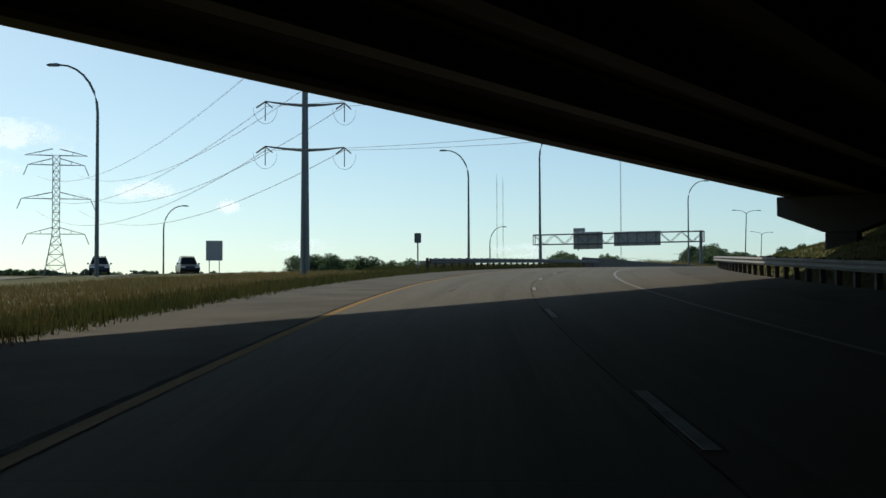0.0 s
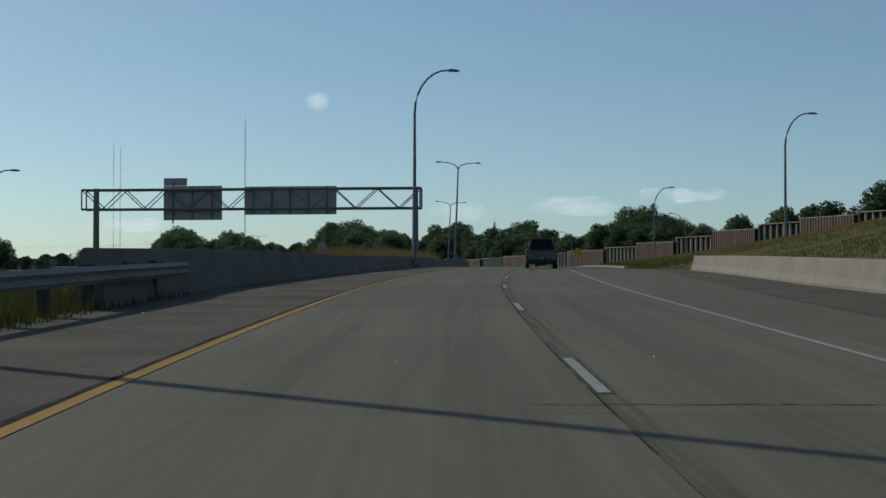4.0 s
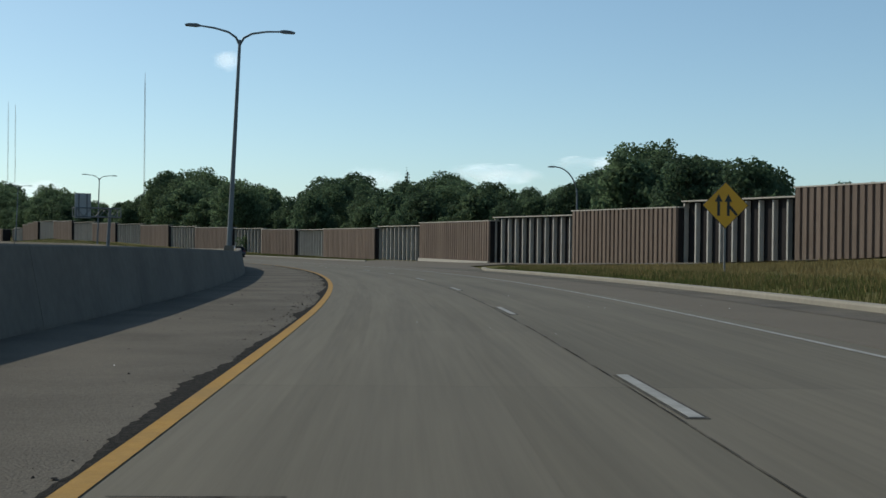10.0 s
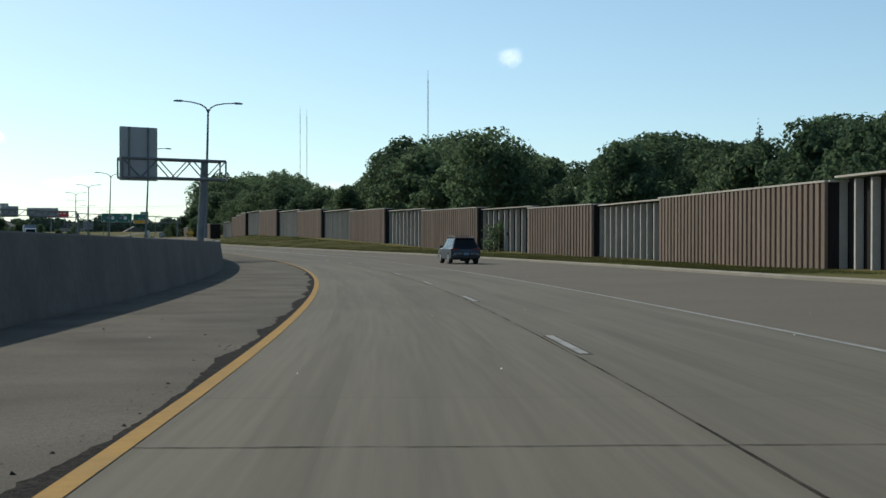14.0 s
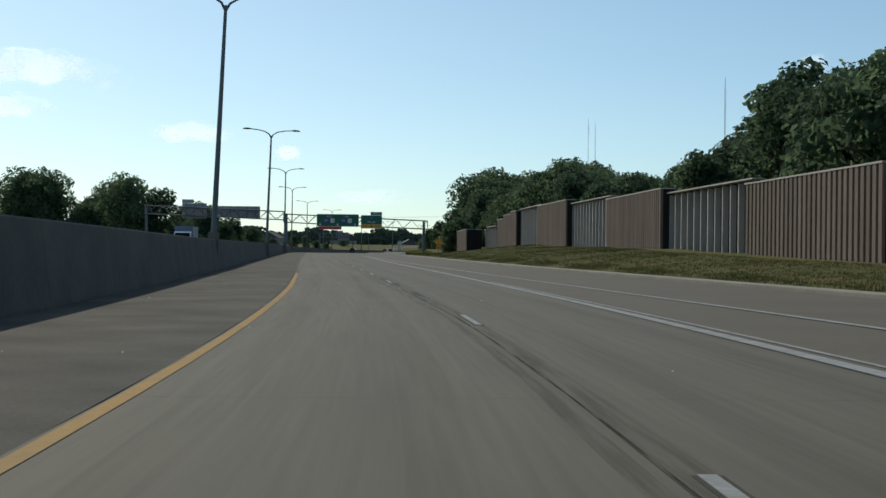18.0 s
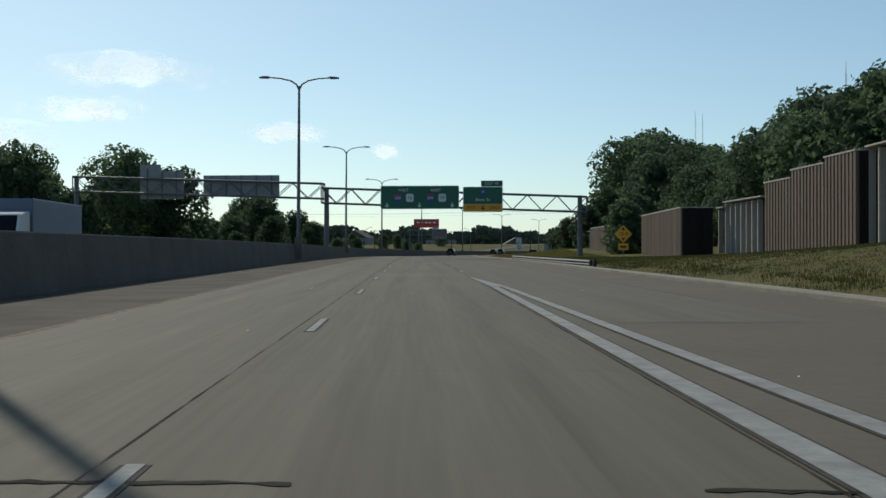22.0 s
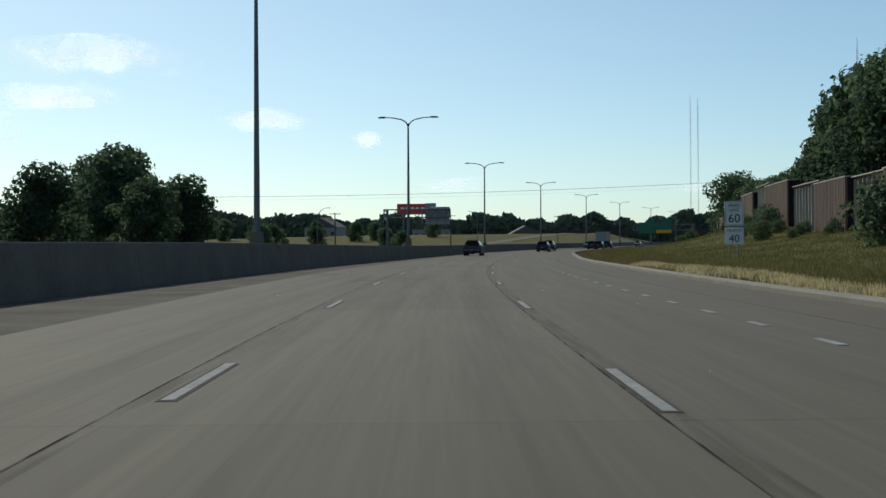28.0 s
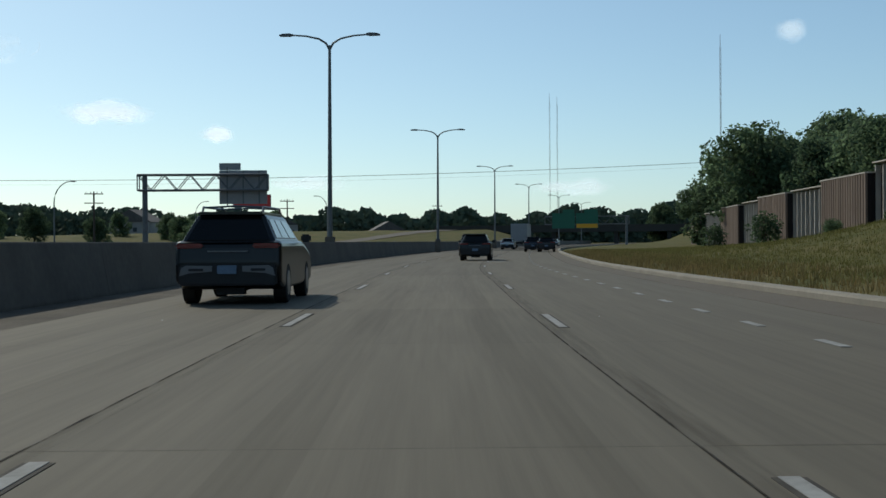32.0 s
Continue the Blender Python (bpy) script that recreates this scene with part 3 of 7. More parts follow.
for us, lo, hi, u0, u1, name, label in ((GORE_U, GORE_L, GORE_R, 436, 563.4, "gore_line", "broad white line between the through lane and the joining lane"), (OUT_U, OUT_L, OUT_R, 425, 563.4, "gore_line_outer", "white line of the joining lane")):
    strip(name, u0, u1, lambda u: lerp(u, us, lo), lambda u: lerp(u, us, hi), 0.008, M_WHITE, step=2.5, label=label, category="road line", kind="structure")
    strip(name + "_border", u0, u1, lambda u: lerp(u, us, lo) - 0.035, lambda u: lerp(u, us, hi) + 0.03, 0.0045, M_BLACKP, step=2.5, label="dark border painted beside the white line", category="road line", kind="structure")
strip("lane_end_line", 563.6, 573.4, lambda u: lerp(u, [563.6, 573.4], [7.27, 7.18]), lambda u: lerp(u, [563.6, 567, 573.4], [7.72, 7.55, 7.21]), 0.008, M_WHITE, step=1.0, label="broad white wedge where the two gore lines meet", category="road line", kind="structure")
strip("lane_end_line_border", 563.6, 573.8, lambda u: lerp(u, [563.6, 573.4], [7.235, 7.15]), lambda u: lerp(u, [563.6, 567, 573.4], [7.75, 7.58, 7.24]), 0.0045, M_BLACKP, step=1.0, label="dark border painted beside the white wedge", category="road line", kind="structure")
hatching = thing("hatching", pose(0, 0, 0), "slanted white hatching bars on the outer shoulder", "road line", kind="structure")
for u, o0, o1 in ((94.6, 6.55, 8.1), (89.4, 6.55, 8.1), (84.2, 6.55, 8.1), (219.3, 6.85, 8.8), (213.1, 6.85, 8.8), (206.9, 6.85, 8.8), (200.7, 6.85, 8.6)):
    bm = bmesh.new()
    c = [at(u, o0, 0.007), at(u - 0.5, o0, 0.007), at(u - 1.5 * (o1 - o0) - 0.5, o1, 0.007), at(u - 1.5 * (o1 - o0), o1, 0.007)]
    bm.faces.new([bm.verts.new(p) for p in c][::-1])
    part("hatch_bar", bm, M_WHITE, hatching)
# long slanted bars of the nose where the joining lane comes in
for u in (330.6, 324.8, 318.9, 313.0, 307.1):
    bm = bmesh.new()
    c = [at(u, lerp(u, EW_U, EW_V) + 0.12, 0.007), at(u - 0.42, lerp(u, EW_U, EW_V) + 0.12, 0.007), at(u - 2.5, 9.8, 0.007), at(u - 2.1, 9.8, 0.007)]
    bm.faces.new([bm.verts.new(p) for p in c][::-1])
    part("hatch_bar", bm, M_WHITE, hatching)
strip("asphalt_patch", 300, 331, lambda u: lerp(u, [300, 321, 331], [10.0, 10.2, 9.3]), lambda u: lerp(u, [300, 321, 328, 331], [11.2, 12.6, 11.0, 9.45]), 0.005, M_SHOULDER, step=1.5, ragged=0.15, seed=23, label="dark ragged asphalt patch on the concrete nose", category="road patch", kind="structure")

DASH_AT = [-4.2, 30.5, 42.0, 53.6, 78.4, 105.2, 168.5, 178.9, 191.0, 226.0, 237.4, 249.0, 272.3, 306.4, 329.6, 351.6, 363.2, 405.6, 416.9, 440.5, 454.0, 474.0, 484.6, 503.5, 514.3, 570.4, 592.8, 604.0, 650.2, 684.8, 696.6, 731.2, 754.8, 766.8, 778.5, 1180.0]
DASHES = []
for a, b in zip(DASH_AT, DASH_AT[1:]):
    n = max(1, round((b - a) / 11.5))
    DASHES += [a + (b - a) * i / n for i in range(n)]


def grade(u):
    """Degrees by which the road climbs."""
    return math.degrees(math.atan2(at(u + 3).z - at(u).z, 3.0))


def dash_mesh(length, width, name):
    bm = bmesh.new()
    box(bm, (0, length / 2, 0), (width, length, 0.006))
    me = bpy.data.meshes.new(name)
    bm.to_mesh(me)
    bm.free()
    return me


DASH_WHITE, DASH_BLACK = dash_mesh(2.85, 0.10, "lane_dash"), dash_mesh(2.90, 0.165, "dash_border")
lane_line = thing("lane_line_1", pose(0, 0, 0), "row of white lane dashes with black borders", "road line", kind="structure")
lane_line_b = thing("lane_line_2", pose(0, 0, 0), "row of white lane dashes with black borders beside the joining lane", "road line", kind="structure")
lane_line_c = thing("lane_line_3", pose(0, 0, 0), "faint short white dashes of the outer lane", "road line", kind="structure")
DASH_SHORT = dash_mesh(0.95, 0.12, "short_dash")
for u in DASHES:
    for owner, off, uu in ((lane_line, lane_mid(u), u), (lane_line_b, lerp(u, [578, 593, 662, 685, 732, 770], [7.31, 7.31, 7.36, 7.10, 7.18, 7.12]), u - lerp(u, [593, 662, 690, 731, 770], [0.7, 0.5, 0.8, 0.6, 0.5]))):
        if owner is lane_line_b and u < 578:
            continue
        mesh_ob("dash_border", DASH_BLACK, M_BLACKP, owner).matrix_basis = stand(uu - 0.05, off, 0.001) @ pose(0, 0, 0, grade(u))
        if owner is lane_line and 460 < u < 470:
            continue
        mesh_ob("lane_dash", DASH_WHITE, M_WHITE, owner).matrix_basis = stand(uu, off, 0.005) @ pose(0, 0, 0, grade(u))
strip("blackened_dash", 471.2, 473.6, 3.53, 3.70, 0.0035, M_BLACKP, step=0.6, label="old lane dash painted over in black", category="road line", kind="structure")
for i in range(110):
    mesh_ob("short_dash", DASH_SHORT, M_WHITE, lane_line_c).matrix_basis = stand(590.6 + i * 2.8, lerp(590.6 + i * 2.8, [590, 720, 776, 790, 900], [10.0, 9.9, 9.84, 9.6, 9.4]), 0.006) @ pose(0, 0, 0, grade(590.6 + i * 2.8))

# ---- concrete slabs, each a piece of its own ----
SLAB = 6.1
slab_u = np.arange(-30, 900, SLAB)
rest = bmesh.new()
for lane, o1 in enumerate((3.54, 7.24, 11.2)):
    for i, u in enumerate(slab_u):
        if lane == 2 and u < 548:
            continue
        m = bmesh.new() if (60 < u < 420 and lane < 2) or (560 < u < 830 and lane == 1) else rest
        q = []
        for uu in (u + 0.004, u + SLAB - 0.004):
            a_, b_ = (edge(uu) - 0.1, lane_joint(uu)) if lane == 0 else (lane_joint(uu), joint_right(uu)) if lane == 1 else (joint_right(uu), o1)
            q.append([m.verts.new(at(uu, o, 0.0)) for o in (a_ + 0.003, b_ - 0.003)])
        m.faces.new((q[0][0], q[0][1], q[1][1], q[1][0]))
        if m is not rest:
            lay_uv(m)
            part("slab", m, M_ROAD, road)
lay_uv(rest)
tagged(part("slabs", rest, M_ROAD, road), kind="stuff")

# dark sealant along the joints and the ragged edge of the shoulder
strip("edge_crack", -20, 240, lambda u: edge(u) - 0.13, lambda u: edge(u) - 0.08, 0.004, M_TAR, step=0.5, ragged=0.06, seed=4, label="dark ragged crack between pavement and shoulder", category="crack", kind="structure")
def crumbled_edge(u0, u1):
    """A worn-out gap beside the pavement whose outer rim breaks away in lumps."""
    r = random.Random(5)
    verts, faces, wide, target, fine = [], [], 0.03, 0.1, 0.0
    n = int((u1 - u0) / 0.06)
    for i in range(n + 1):
        u = u0 + (u1 - u0) * i / n
        if i % 22 == 0:
            target = r.choice((0.02, 0.05, 0.08, 0.13, 0.2, 0.25)) * min(1, (u - u0) / 25 + 0.2, (u1 - u) / 25 + 0.2)
        wide += (target - wide) * 0.06
        fine = 0.6 * fine + r.gauss(0, 0.018)
        rim = edge(u) - 0.09 - max(0.012, wide + fine * (0.3 + 3 * wide))
        verts += [tuple(at(u, rim, 0.003)), tuple(at(u, edge(u) - 0.075, 0.003))]
        if i:
            faces.append((2 * i - 2, 2 * i - 1, 2 * i + 1, 2 * i))
    # loose lumps outside the rim
    for k in range(420):
        u = r.uniform(u0 + 10, u1 - 5)
        p, w = at(u, edge(u) - 0.12 - abs(r.gauss(0, 0.16)), 0.0035), r.uniform(0.004, 0.016)
        b = len(verts)
        for a in range(5):
            q = w * r.uniform(0.5, 1.4)
            verts.append((p.x + q * math.cos(a * 1.257), p.y + q * 1.8 * math.sin(a * 1.257), p.z))
        faces.append(tuple(range(b, b + 5)))
    me = bpy.data.meshes.new("edge_crack_wide")
    me.from_pydata(verts, [], faces)
    tagged(mesh_ob("edge_crack_wide", me, M_CRUMBLE), "broad crumbling dark crack between pavement and shoulder", "crack", kind="structure")


crumbled_edge(234, 428)
strip("joint_seal_right", 440, 900, lambda u: joint_right(u) - 0.006, lambda u: joint_right(u) + 0.010, 0.004, M_SEAL, step=0.5, ragged=0.012, seed=7, label="dark ragged joint beside the outer lane", category="joint", kind="structure")
strip("joint_seal", -20, 900, lambda u: lane_joint(u) - 0.006, lambda u: lane_joint(u) + 0.009, 0.004, M_SEAL, step=0.5, ragged=0.010, seed=6, label="dark sealed joint between the lanes", category="joint", kind="structure")
strip("joint_seal_wide", 640, 664, lambda u: joint_right(u) - 0.02, lambda u: joint_right(u) + 0.03, 0.0045, M_SEAL, step=0.3, ragged=0.03, seed=17, label="wide black broken joint beside the outer lane", category="joint", kind="structure")
# worn brownish bands between the joints and the dashes
for u0, u1, f0, lo, hi in ((56, 130, lane_joint, 0.02, 0.20), (436, 520, lane_joint, -0.24, -0.10), (436, 520, lane_joint, 0.03, 0.24), (585, 900, joint_right, 0.03, 0.22), (640, 900, lane_joint, 0.02, 0.13)):
    strip("worn_band", u0, u1, lambda u: f0(u) + lo, lambda u: f0(u) + hi, 0.0028, M_WORN, step=2.0, ragged=0.05, seed=8, label="brownish worn band beside the pavement joint", category="road mark", kind="structure")


def cross_crack(u0, o0, o1, width, wander, seed):
    """A dark crack that wanders across the lanes."""
    r = random.Random(seed)
    bm, prev, w = bmesh.new(), None, 0.0
    n = max(4, int(abs(o1 - o0) / 0.09))
    for i in range(n + 1):
        o = o0 + (o1 - o0) * i / n
        w = w * 0.9 + r.gauss(0, wander)
        h = width * r.uniform(0.25, 1.0)
        row = [bm.verts.new(at(u0 + w - h / 2, o, 0.005)), bm.verts.new(at(u0 + w + h / 2, o, 0.005))]
        if prev:
            bm.faces.new((prev[0], prev[1], row[1], row[0]))
        prev = row
    tagged(part("pavement_crack", bm, M_TAR), "dark irregular crack across the concrete", "crack", "pavement cracks", "structure")


for k, (u, o0, o1, w, wd) in enumerate(((104.6, 3.0, 6.2, 0.03, 0.006), (104.5, 6.4, 8.6, 0.025, 0.006), (538.8, -0.1, 4.5, 0.10, 0.02), (538.5, 6.4, 7.6, 0.10, 0.02), (662.9, 0.2, 3.5, 0.09, 0.035), (663.9, 3.3, 7.2, 0.025, 0.008), (663.2, 7.1, 11.0, 0.09, 0.012), (732.6, 7.6, 8.2, 0.03, 0.004), (424.8, 2.5, 3.8, 0.06, 0.004), (422.1, 4.2, 5.1, 0.04, 0.004), (246.6, 0.3, 1.1, 0.03, 0.003), (346.1, -0.1, 5.2, 0.02, 0.004), (296.1, 0.3, 3.3, 0.015, 0.004), (636.0, 3.8, 6.2, 0.02, 0.006), (700.5, 4.0, 6.6, 0.02, 0.005), (770.2, 3.6, 6.4, 0.025, 0.006), (763.0, 7.4, 9.0, 0.02, 0.005), (470.0, 4.4, 7.0, 0.02, 0.005), (210.3, 3.7, 6.0, 0.02, 0.005))):
    cross_crack(u, o0, o1, w, wd, 300 + k)

# rubber and oil left by traffic
for ua, ub, o0, o1, mat in ((166, 205, 2.17, 2.35, M_SKID), (53, 61, 2.12, 2.21, M_SKID), (29.8, 34.0, 1.30, 1.42, M_SKID), (-20, 900, 0.75, 1.2, M_STAIN), (-20, 900, 2.35, 2.8, M_STAIN), (-20, 900, 4.45, 4.85, M_STAIN), (-20, 900, 6.0, 6.4, M_STAIN), (-20, 900, 3.45, 3.9, M_STAIN)):
    strip("tyre_marks" if mat is M_SKID else "oil_stain", ua, ub, o0, o1, 0.0025 if mat is M_STAIN else 0.005, mat, step=3.0, label="dark rubber tyre marks on the concrete lane" if mat is M_SKID else "dark oily band along the lane", category="road mark", kind="structure")

# ---- median barrier ----
BAR_PROFILE = [(0.0, -0.2), (0.0, 0.05), (-0.20, 1.37), (-0.22, 1.40), (-0.42, 1.40), (-0.44, 1.37), (-0.62, 0.05), (-0.62, -0.2)]
barrier = thing("median_barrier", pose(0, 0, 0), "tall grey concrete median barrier with a sloped face", "barrier", kind="structure")
u = 116.0
while u < 1180:
    ln = 6.1 if u < 900 else 24.0
    bm = bmesh.new()
    extrude_along(bm, u + 0.008, min(u + ln, 1180) - 0.008, BAR_PROFILE, 3.05, barrier_off, 0.0, lambda u: lerp(u, [116, 130, 146, 184, 197, 205, 208, 214, 228, 242, 290, 306, 356, 397, 430, 448, 486, 557, 678, 716, 795], [0.76, 0.73, 0.56, 0.54, 0.48, 0.46, 0.60, 0.60, 0.8, 0.83, 0.74, 0.9, 1.0, 0.98, 1.12, 1.18, 1.06, 1.04, 0.87, 0.92, 0.82]))
    part("barrier_segment", bm, M_BARRIER, barrier)
    u += ln


# ---- guard rails ----
BEAM = [(0, 0.46), (0.03, 0.50), (0.08, 0.53), (0.03, 0.57), (0.0, 0.61), (0.03, 0.65), (0.08, 0.68), (0.03, 0.72), (0, 0.76), (-0.01, 0.76), (-0.01, 0.46)]


def guard_rail(u0, u1, off, side, label, height=0.0, posts="wood"):
    g = thing("guard_rail", pose(0, 0, 0), label, "guard rail", kind="structure")
    bm = bmesh.new()
    extrude_along(bm, u0, u1, [(-side * a, b + height) for a, b in BEAM][:: 1 if side > 0 else -1], 1.9, off)
    part("beam", bm, M_GALV, g)
    bm = bmesh.new()
    box(bm, (0, 0, 0.25), (0.16, 0.20, 1.1))
    bevelled(bm, 0.01)
    post = bpy.data.meshes.new("rail_post")
    bm.to_mesh(post)
    bm.free()
    bm = bmesh.new()
    box(bm, (0, 0, 0.61), (0.14, 0.18, 0.32))
    bevelled(bm, 0.008)
    block = bpy.data.meshes.new("rail_block")
    bm.to_mesh(block)
    bm.free()
    uu = u0 + 0.3
    while uu < u1:
        o = off(uu) if callable(off) else off
        mesh_ob("rail_post", post, M_WOODPOLE, g).matrix_basis = stand(uu, o + side * 0.32, height)
        mesh_ob("rail_block", block, M_WOODPOLE, g).matrix_basis = stand(uu, o + side * 0.12, height)
        uu += 1.9
    return g


guard_rail(66, 121, lambda u: lerp(u, [66, 80, 121], [-4.6, -3.9, -3.45]), -1, "galvanised steel guard rail on wooden posts before the median barrier")
guard_rail(26, 100, lambda u: 12.0, 1, "bright galvanised guard rail on wooden posts along the outer shoulder")
guard_rail(589, 624, lambda u: lerp(u, [589, 605, 624], [14.1, 13.6, 13.3]), 1, "short galvanised guard rail before the sign gantry's post", height=-0.34)
bm = bmesh.new()
extrude_along(bm, 99, 160, [(0.0, -0.2), (0.0, 0.08), (0.10, 0.28), (0.18, 0.80), (0.38, 0.80), (0.42, -0.2)], 3.0, lambda u: lerp(u, [99, 130, 160], [12.0, 12.4, 13.6]))
tagged(part("concrete_parapet", bm, M_KERB), "low pale concrete parapet along the outer shoulder", "barrier", kind="structure")

# ---- overpass over the start of the way ----
EDGE_A, EDGE_B, SOFFIT = Vector((-7.3, 20.9, 0)), Vector((15.0, 57.1, 0)), 5.62
ed = (EDGE_B - EDGE_A).normalized()
en = Vector((ed.y, -ed.x, 0))          # away from the light, back over the camera
overpass = thing("overpass", pose(EDGE_A.x, EDGE_A.y, 0), "concrete road bridge on girders above the road, coloured dark for its shade", "bridge", kind="structure")
to_bridge = Matrix.Translation((0, 0, 0)) @ Matrix(((ed.x, en.x, 0, 0), (ed.y, en.y, 0, 0), (0, 0, 1, 0), (0, 0, 0, 1)))
# deck and girders run on unseen behind the camera to block skylight
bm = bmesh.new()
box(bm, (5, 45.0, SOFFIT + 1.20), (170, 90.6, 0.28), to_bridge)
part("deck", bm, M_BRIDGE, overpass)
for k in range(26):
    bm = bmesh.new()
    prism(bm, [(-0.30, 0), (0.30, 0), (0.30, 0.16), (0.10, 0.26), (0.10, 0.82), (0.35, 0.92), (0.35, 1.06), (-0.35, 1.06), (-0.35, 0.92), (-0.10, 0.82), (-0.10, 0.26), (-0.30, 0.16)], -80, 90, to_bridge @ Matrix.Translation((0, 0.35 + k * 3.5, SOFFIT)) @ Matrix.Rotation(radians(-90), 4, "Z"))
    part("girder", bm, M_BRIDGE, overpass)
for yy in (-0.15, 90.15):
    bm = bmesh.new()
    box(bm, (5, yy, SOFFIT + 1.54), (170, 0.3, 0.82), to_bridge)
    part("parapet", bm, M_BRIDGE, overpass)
for px in (44.5, -26.0):
    for k in range(8):
        yy = 2.62 + 11.6 * k
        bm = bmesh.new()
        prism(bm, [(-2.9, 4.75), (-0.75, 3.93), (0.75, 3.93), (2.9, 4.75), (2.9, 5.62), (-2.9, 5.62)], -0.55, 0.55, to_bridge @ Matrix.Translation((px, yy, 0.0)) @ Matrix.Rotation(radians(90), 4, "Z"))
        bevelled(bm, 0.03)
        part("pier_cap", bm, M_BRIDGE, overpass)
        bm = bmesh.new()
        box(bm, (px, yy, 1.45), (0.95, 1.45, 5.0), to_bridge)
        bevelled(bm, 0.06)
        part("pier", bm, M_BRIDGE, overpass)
# upright walls added at both ends to keep side light from under the bridge
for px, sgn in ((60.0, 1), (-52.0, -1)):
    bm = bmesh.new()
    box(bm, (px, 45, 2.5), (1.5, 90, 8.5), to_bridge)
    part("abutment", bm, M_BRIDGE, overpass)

# ---- noise wall ----
WALL_Y, WALL_X = [190, 213, 250, 295.6, 340.7, 380, 417, 445, 477, 513, 532, 568, 588, 632], [115, 113.5, 112, 109.6, 107.8, 108.4, 108.5, 104.5, 98.2, 92, 88.9, 82.7, 79.4, 71]
WALL_CUTS = [189, 201, 213, 225, 237, 249, 260, 271.5, 283.5, 296, 309, 324.5, 340.6, 361, 378, 402, 418, 432, 446, 463, 477, 494.5, 512.5, 531, 549.5, 567.4, 585]
TOP_Y, TOP_Z = [190, 213, 250, 275, 296, 316, 340, 380, 417, 460, 513, 536, 568, 590, 606], [12.6, 12.5, 11.5, 10.0, 8.8, 8.2, 7.7, 7.1, 7.0, 7.6, 8.6, 9.0, 9.7, 9.7, 8.9]


def unit_box(name, bevel=0.0, notch=False):
    bm = bmesh.new()
    box(bm, (0.5, 0, 0.5), (1, 1, 1))
    me = bpy.data.meshes.new(name)
    bm.to_mesh(me)
    bm.free()
    return me


def plank_mesh():
    """A panel one metre wide and high with a raised batten at its edge."""
    bm = bmesh.new()
    prism(bm, [(0.0, 0.05), (0.0, 0.0), (0.36, 0.0), (0.38, -0.14), (0.97, -0.14), (1.0, 0.0), (1.0, 0.05)], 0, 1, Matrix(((1, 0, 0, 0), (0, 0, 1, 0), (0, 1, 0, 0), (0, 0, 0, 1))))
    bmesh.ops.recalc_face_normals(bm, faces=bm.faces[:])
    me = bpy.data.meshes.new("plank")
    bm.to_mesh(me)
    bm.free()
    return me


PLANK, PLANKD, POST, CAP, FOOT = plank_mesh(), plank_mesh(), unit_box("wall_post"), unit_box("wall_cap"), unit_box("wall_foot")


def piece(name, me, mat, parent, p, turn, size):
    ob = mesh_ob(name, me, mat, parent)
    ob.matrix_basis = Matrix.Translation(p) @ Matrix.Rotation(turn, 4, "Z") @ Matrix.Diagonal((*size, 1))
    return ob


def wall_run(a, b, top, face, sec, deep=0.1, foot=False):
    """Panels, posts and a cap between two plan points; the road lies on the left of the way from a to b."""
    d = b - a
    ln = d.length
    ang = math.atan2(d.y, d.x)
    nrm = Vector((d.y, -d.x)).normalized()
    pitch = {"plank": 0.62, "side": 1.2}.get(face, 1.5)
    n = max(1, round(ln / pitch))
    for i in range(n):
        q = a + d * (i / n)
        zb = min(land_z(q.x, q.y), land_z(q.x + d.x / n, q.y + d.y / n)) - 0.15
        # side returns and set-back panels have recess shade in their plank colour
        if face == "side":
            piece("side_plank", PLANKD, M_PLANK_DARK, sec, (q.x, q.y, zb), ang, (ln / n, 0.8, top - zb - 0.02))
        elif face == "plank":
            piece("plank", PLANK, M_PLANK, sec, (q.x, q.y, zb), ang, (ln / n, 1.0, top - zb))
        else:
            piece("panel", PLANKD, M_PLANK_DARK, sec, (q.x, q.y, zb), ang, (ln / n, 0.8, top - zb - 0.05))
            piece("wall_post", POST, M_POST, sec, (q.x + nrm.x * 0.24, q.y + nrm.y * 0.24, zb), ang, (0.15, 0.36, top - zb - 0.12))
    piece("wall_cap", CAP, M_CAP, sec, (a.x + (nrm.x * 0.3 if face == "post" else 0), a.y + (nrm.y * 0.3 if face == "post" else 0), top - 0.02), ang, (ln, 0.34 if face != "post" else 0.62, 0.09))
    if foot:
        zf = land_z(*(a + d / 2))
        piece("wall_foot", FOOT, M_CAP, sec, (a.x + nrm.x * 0.12, a.y + nrm.y * 0.12, zf), ang, (ln, 0.25, 0.32))


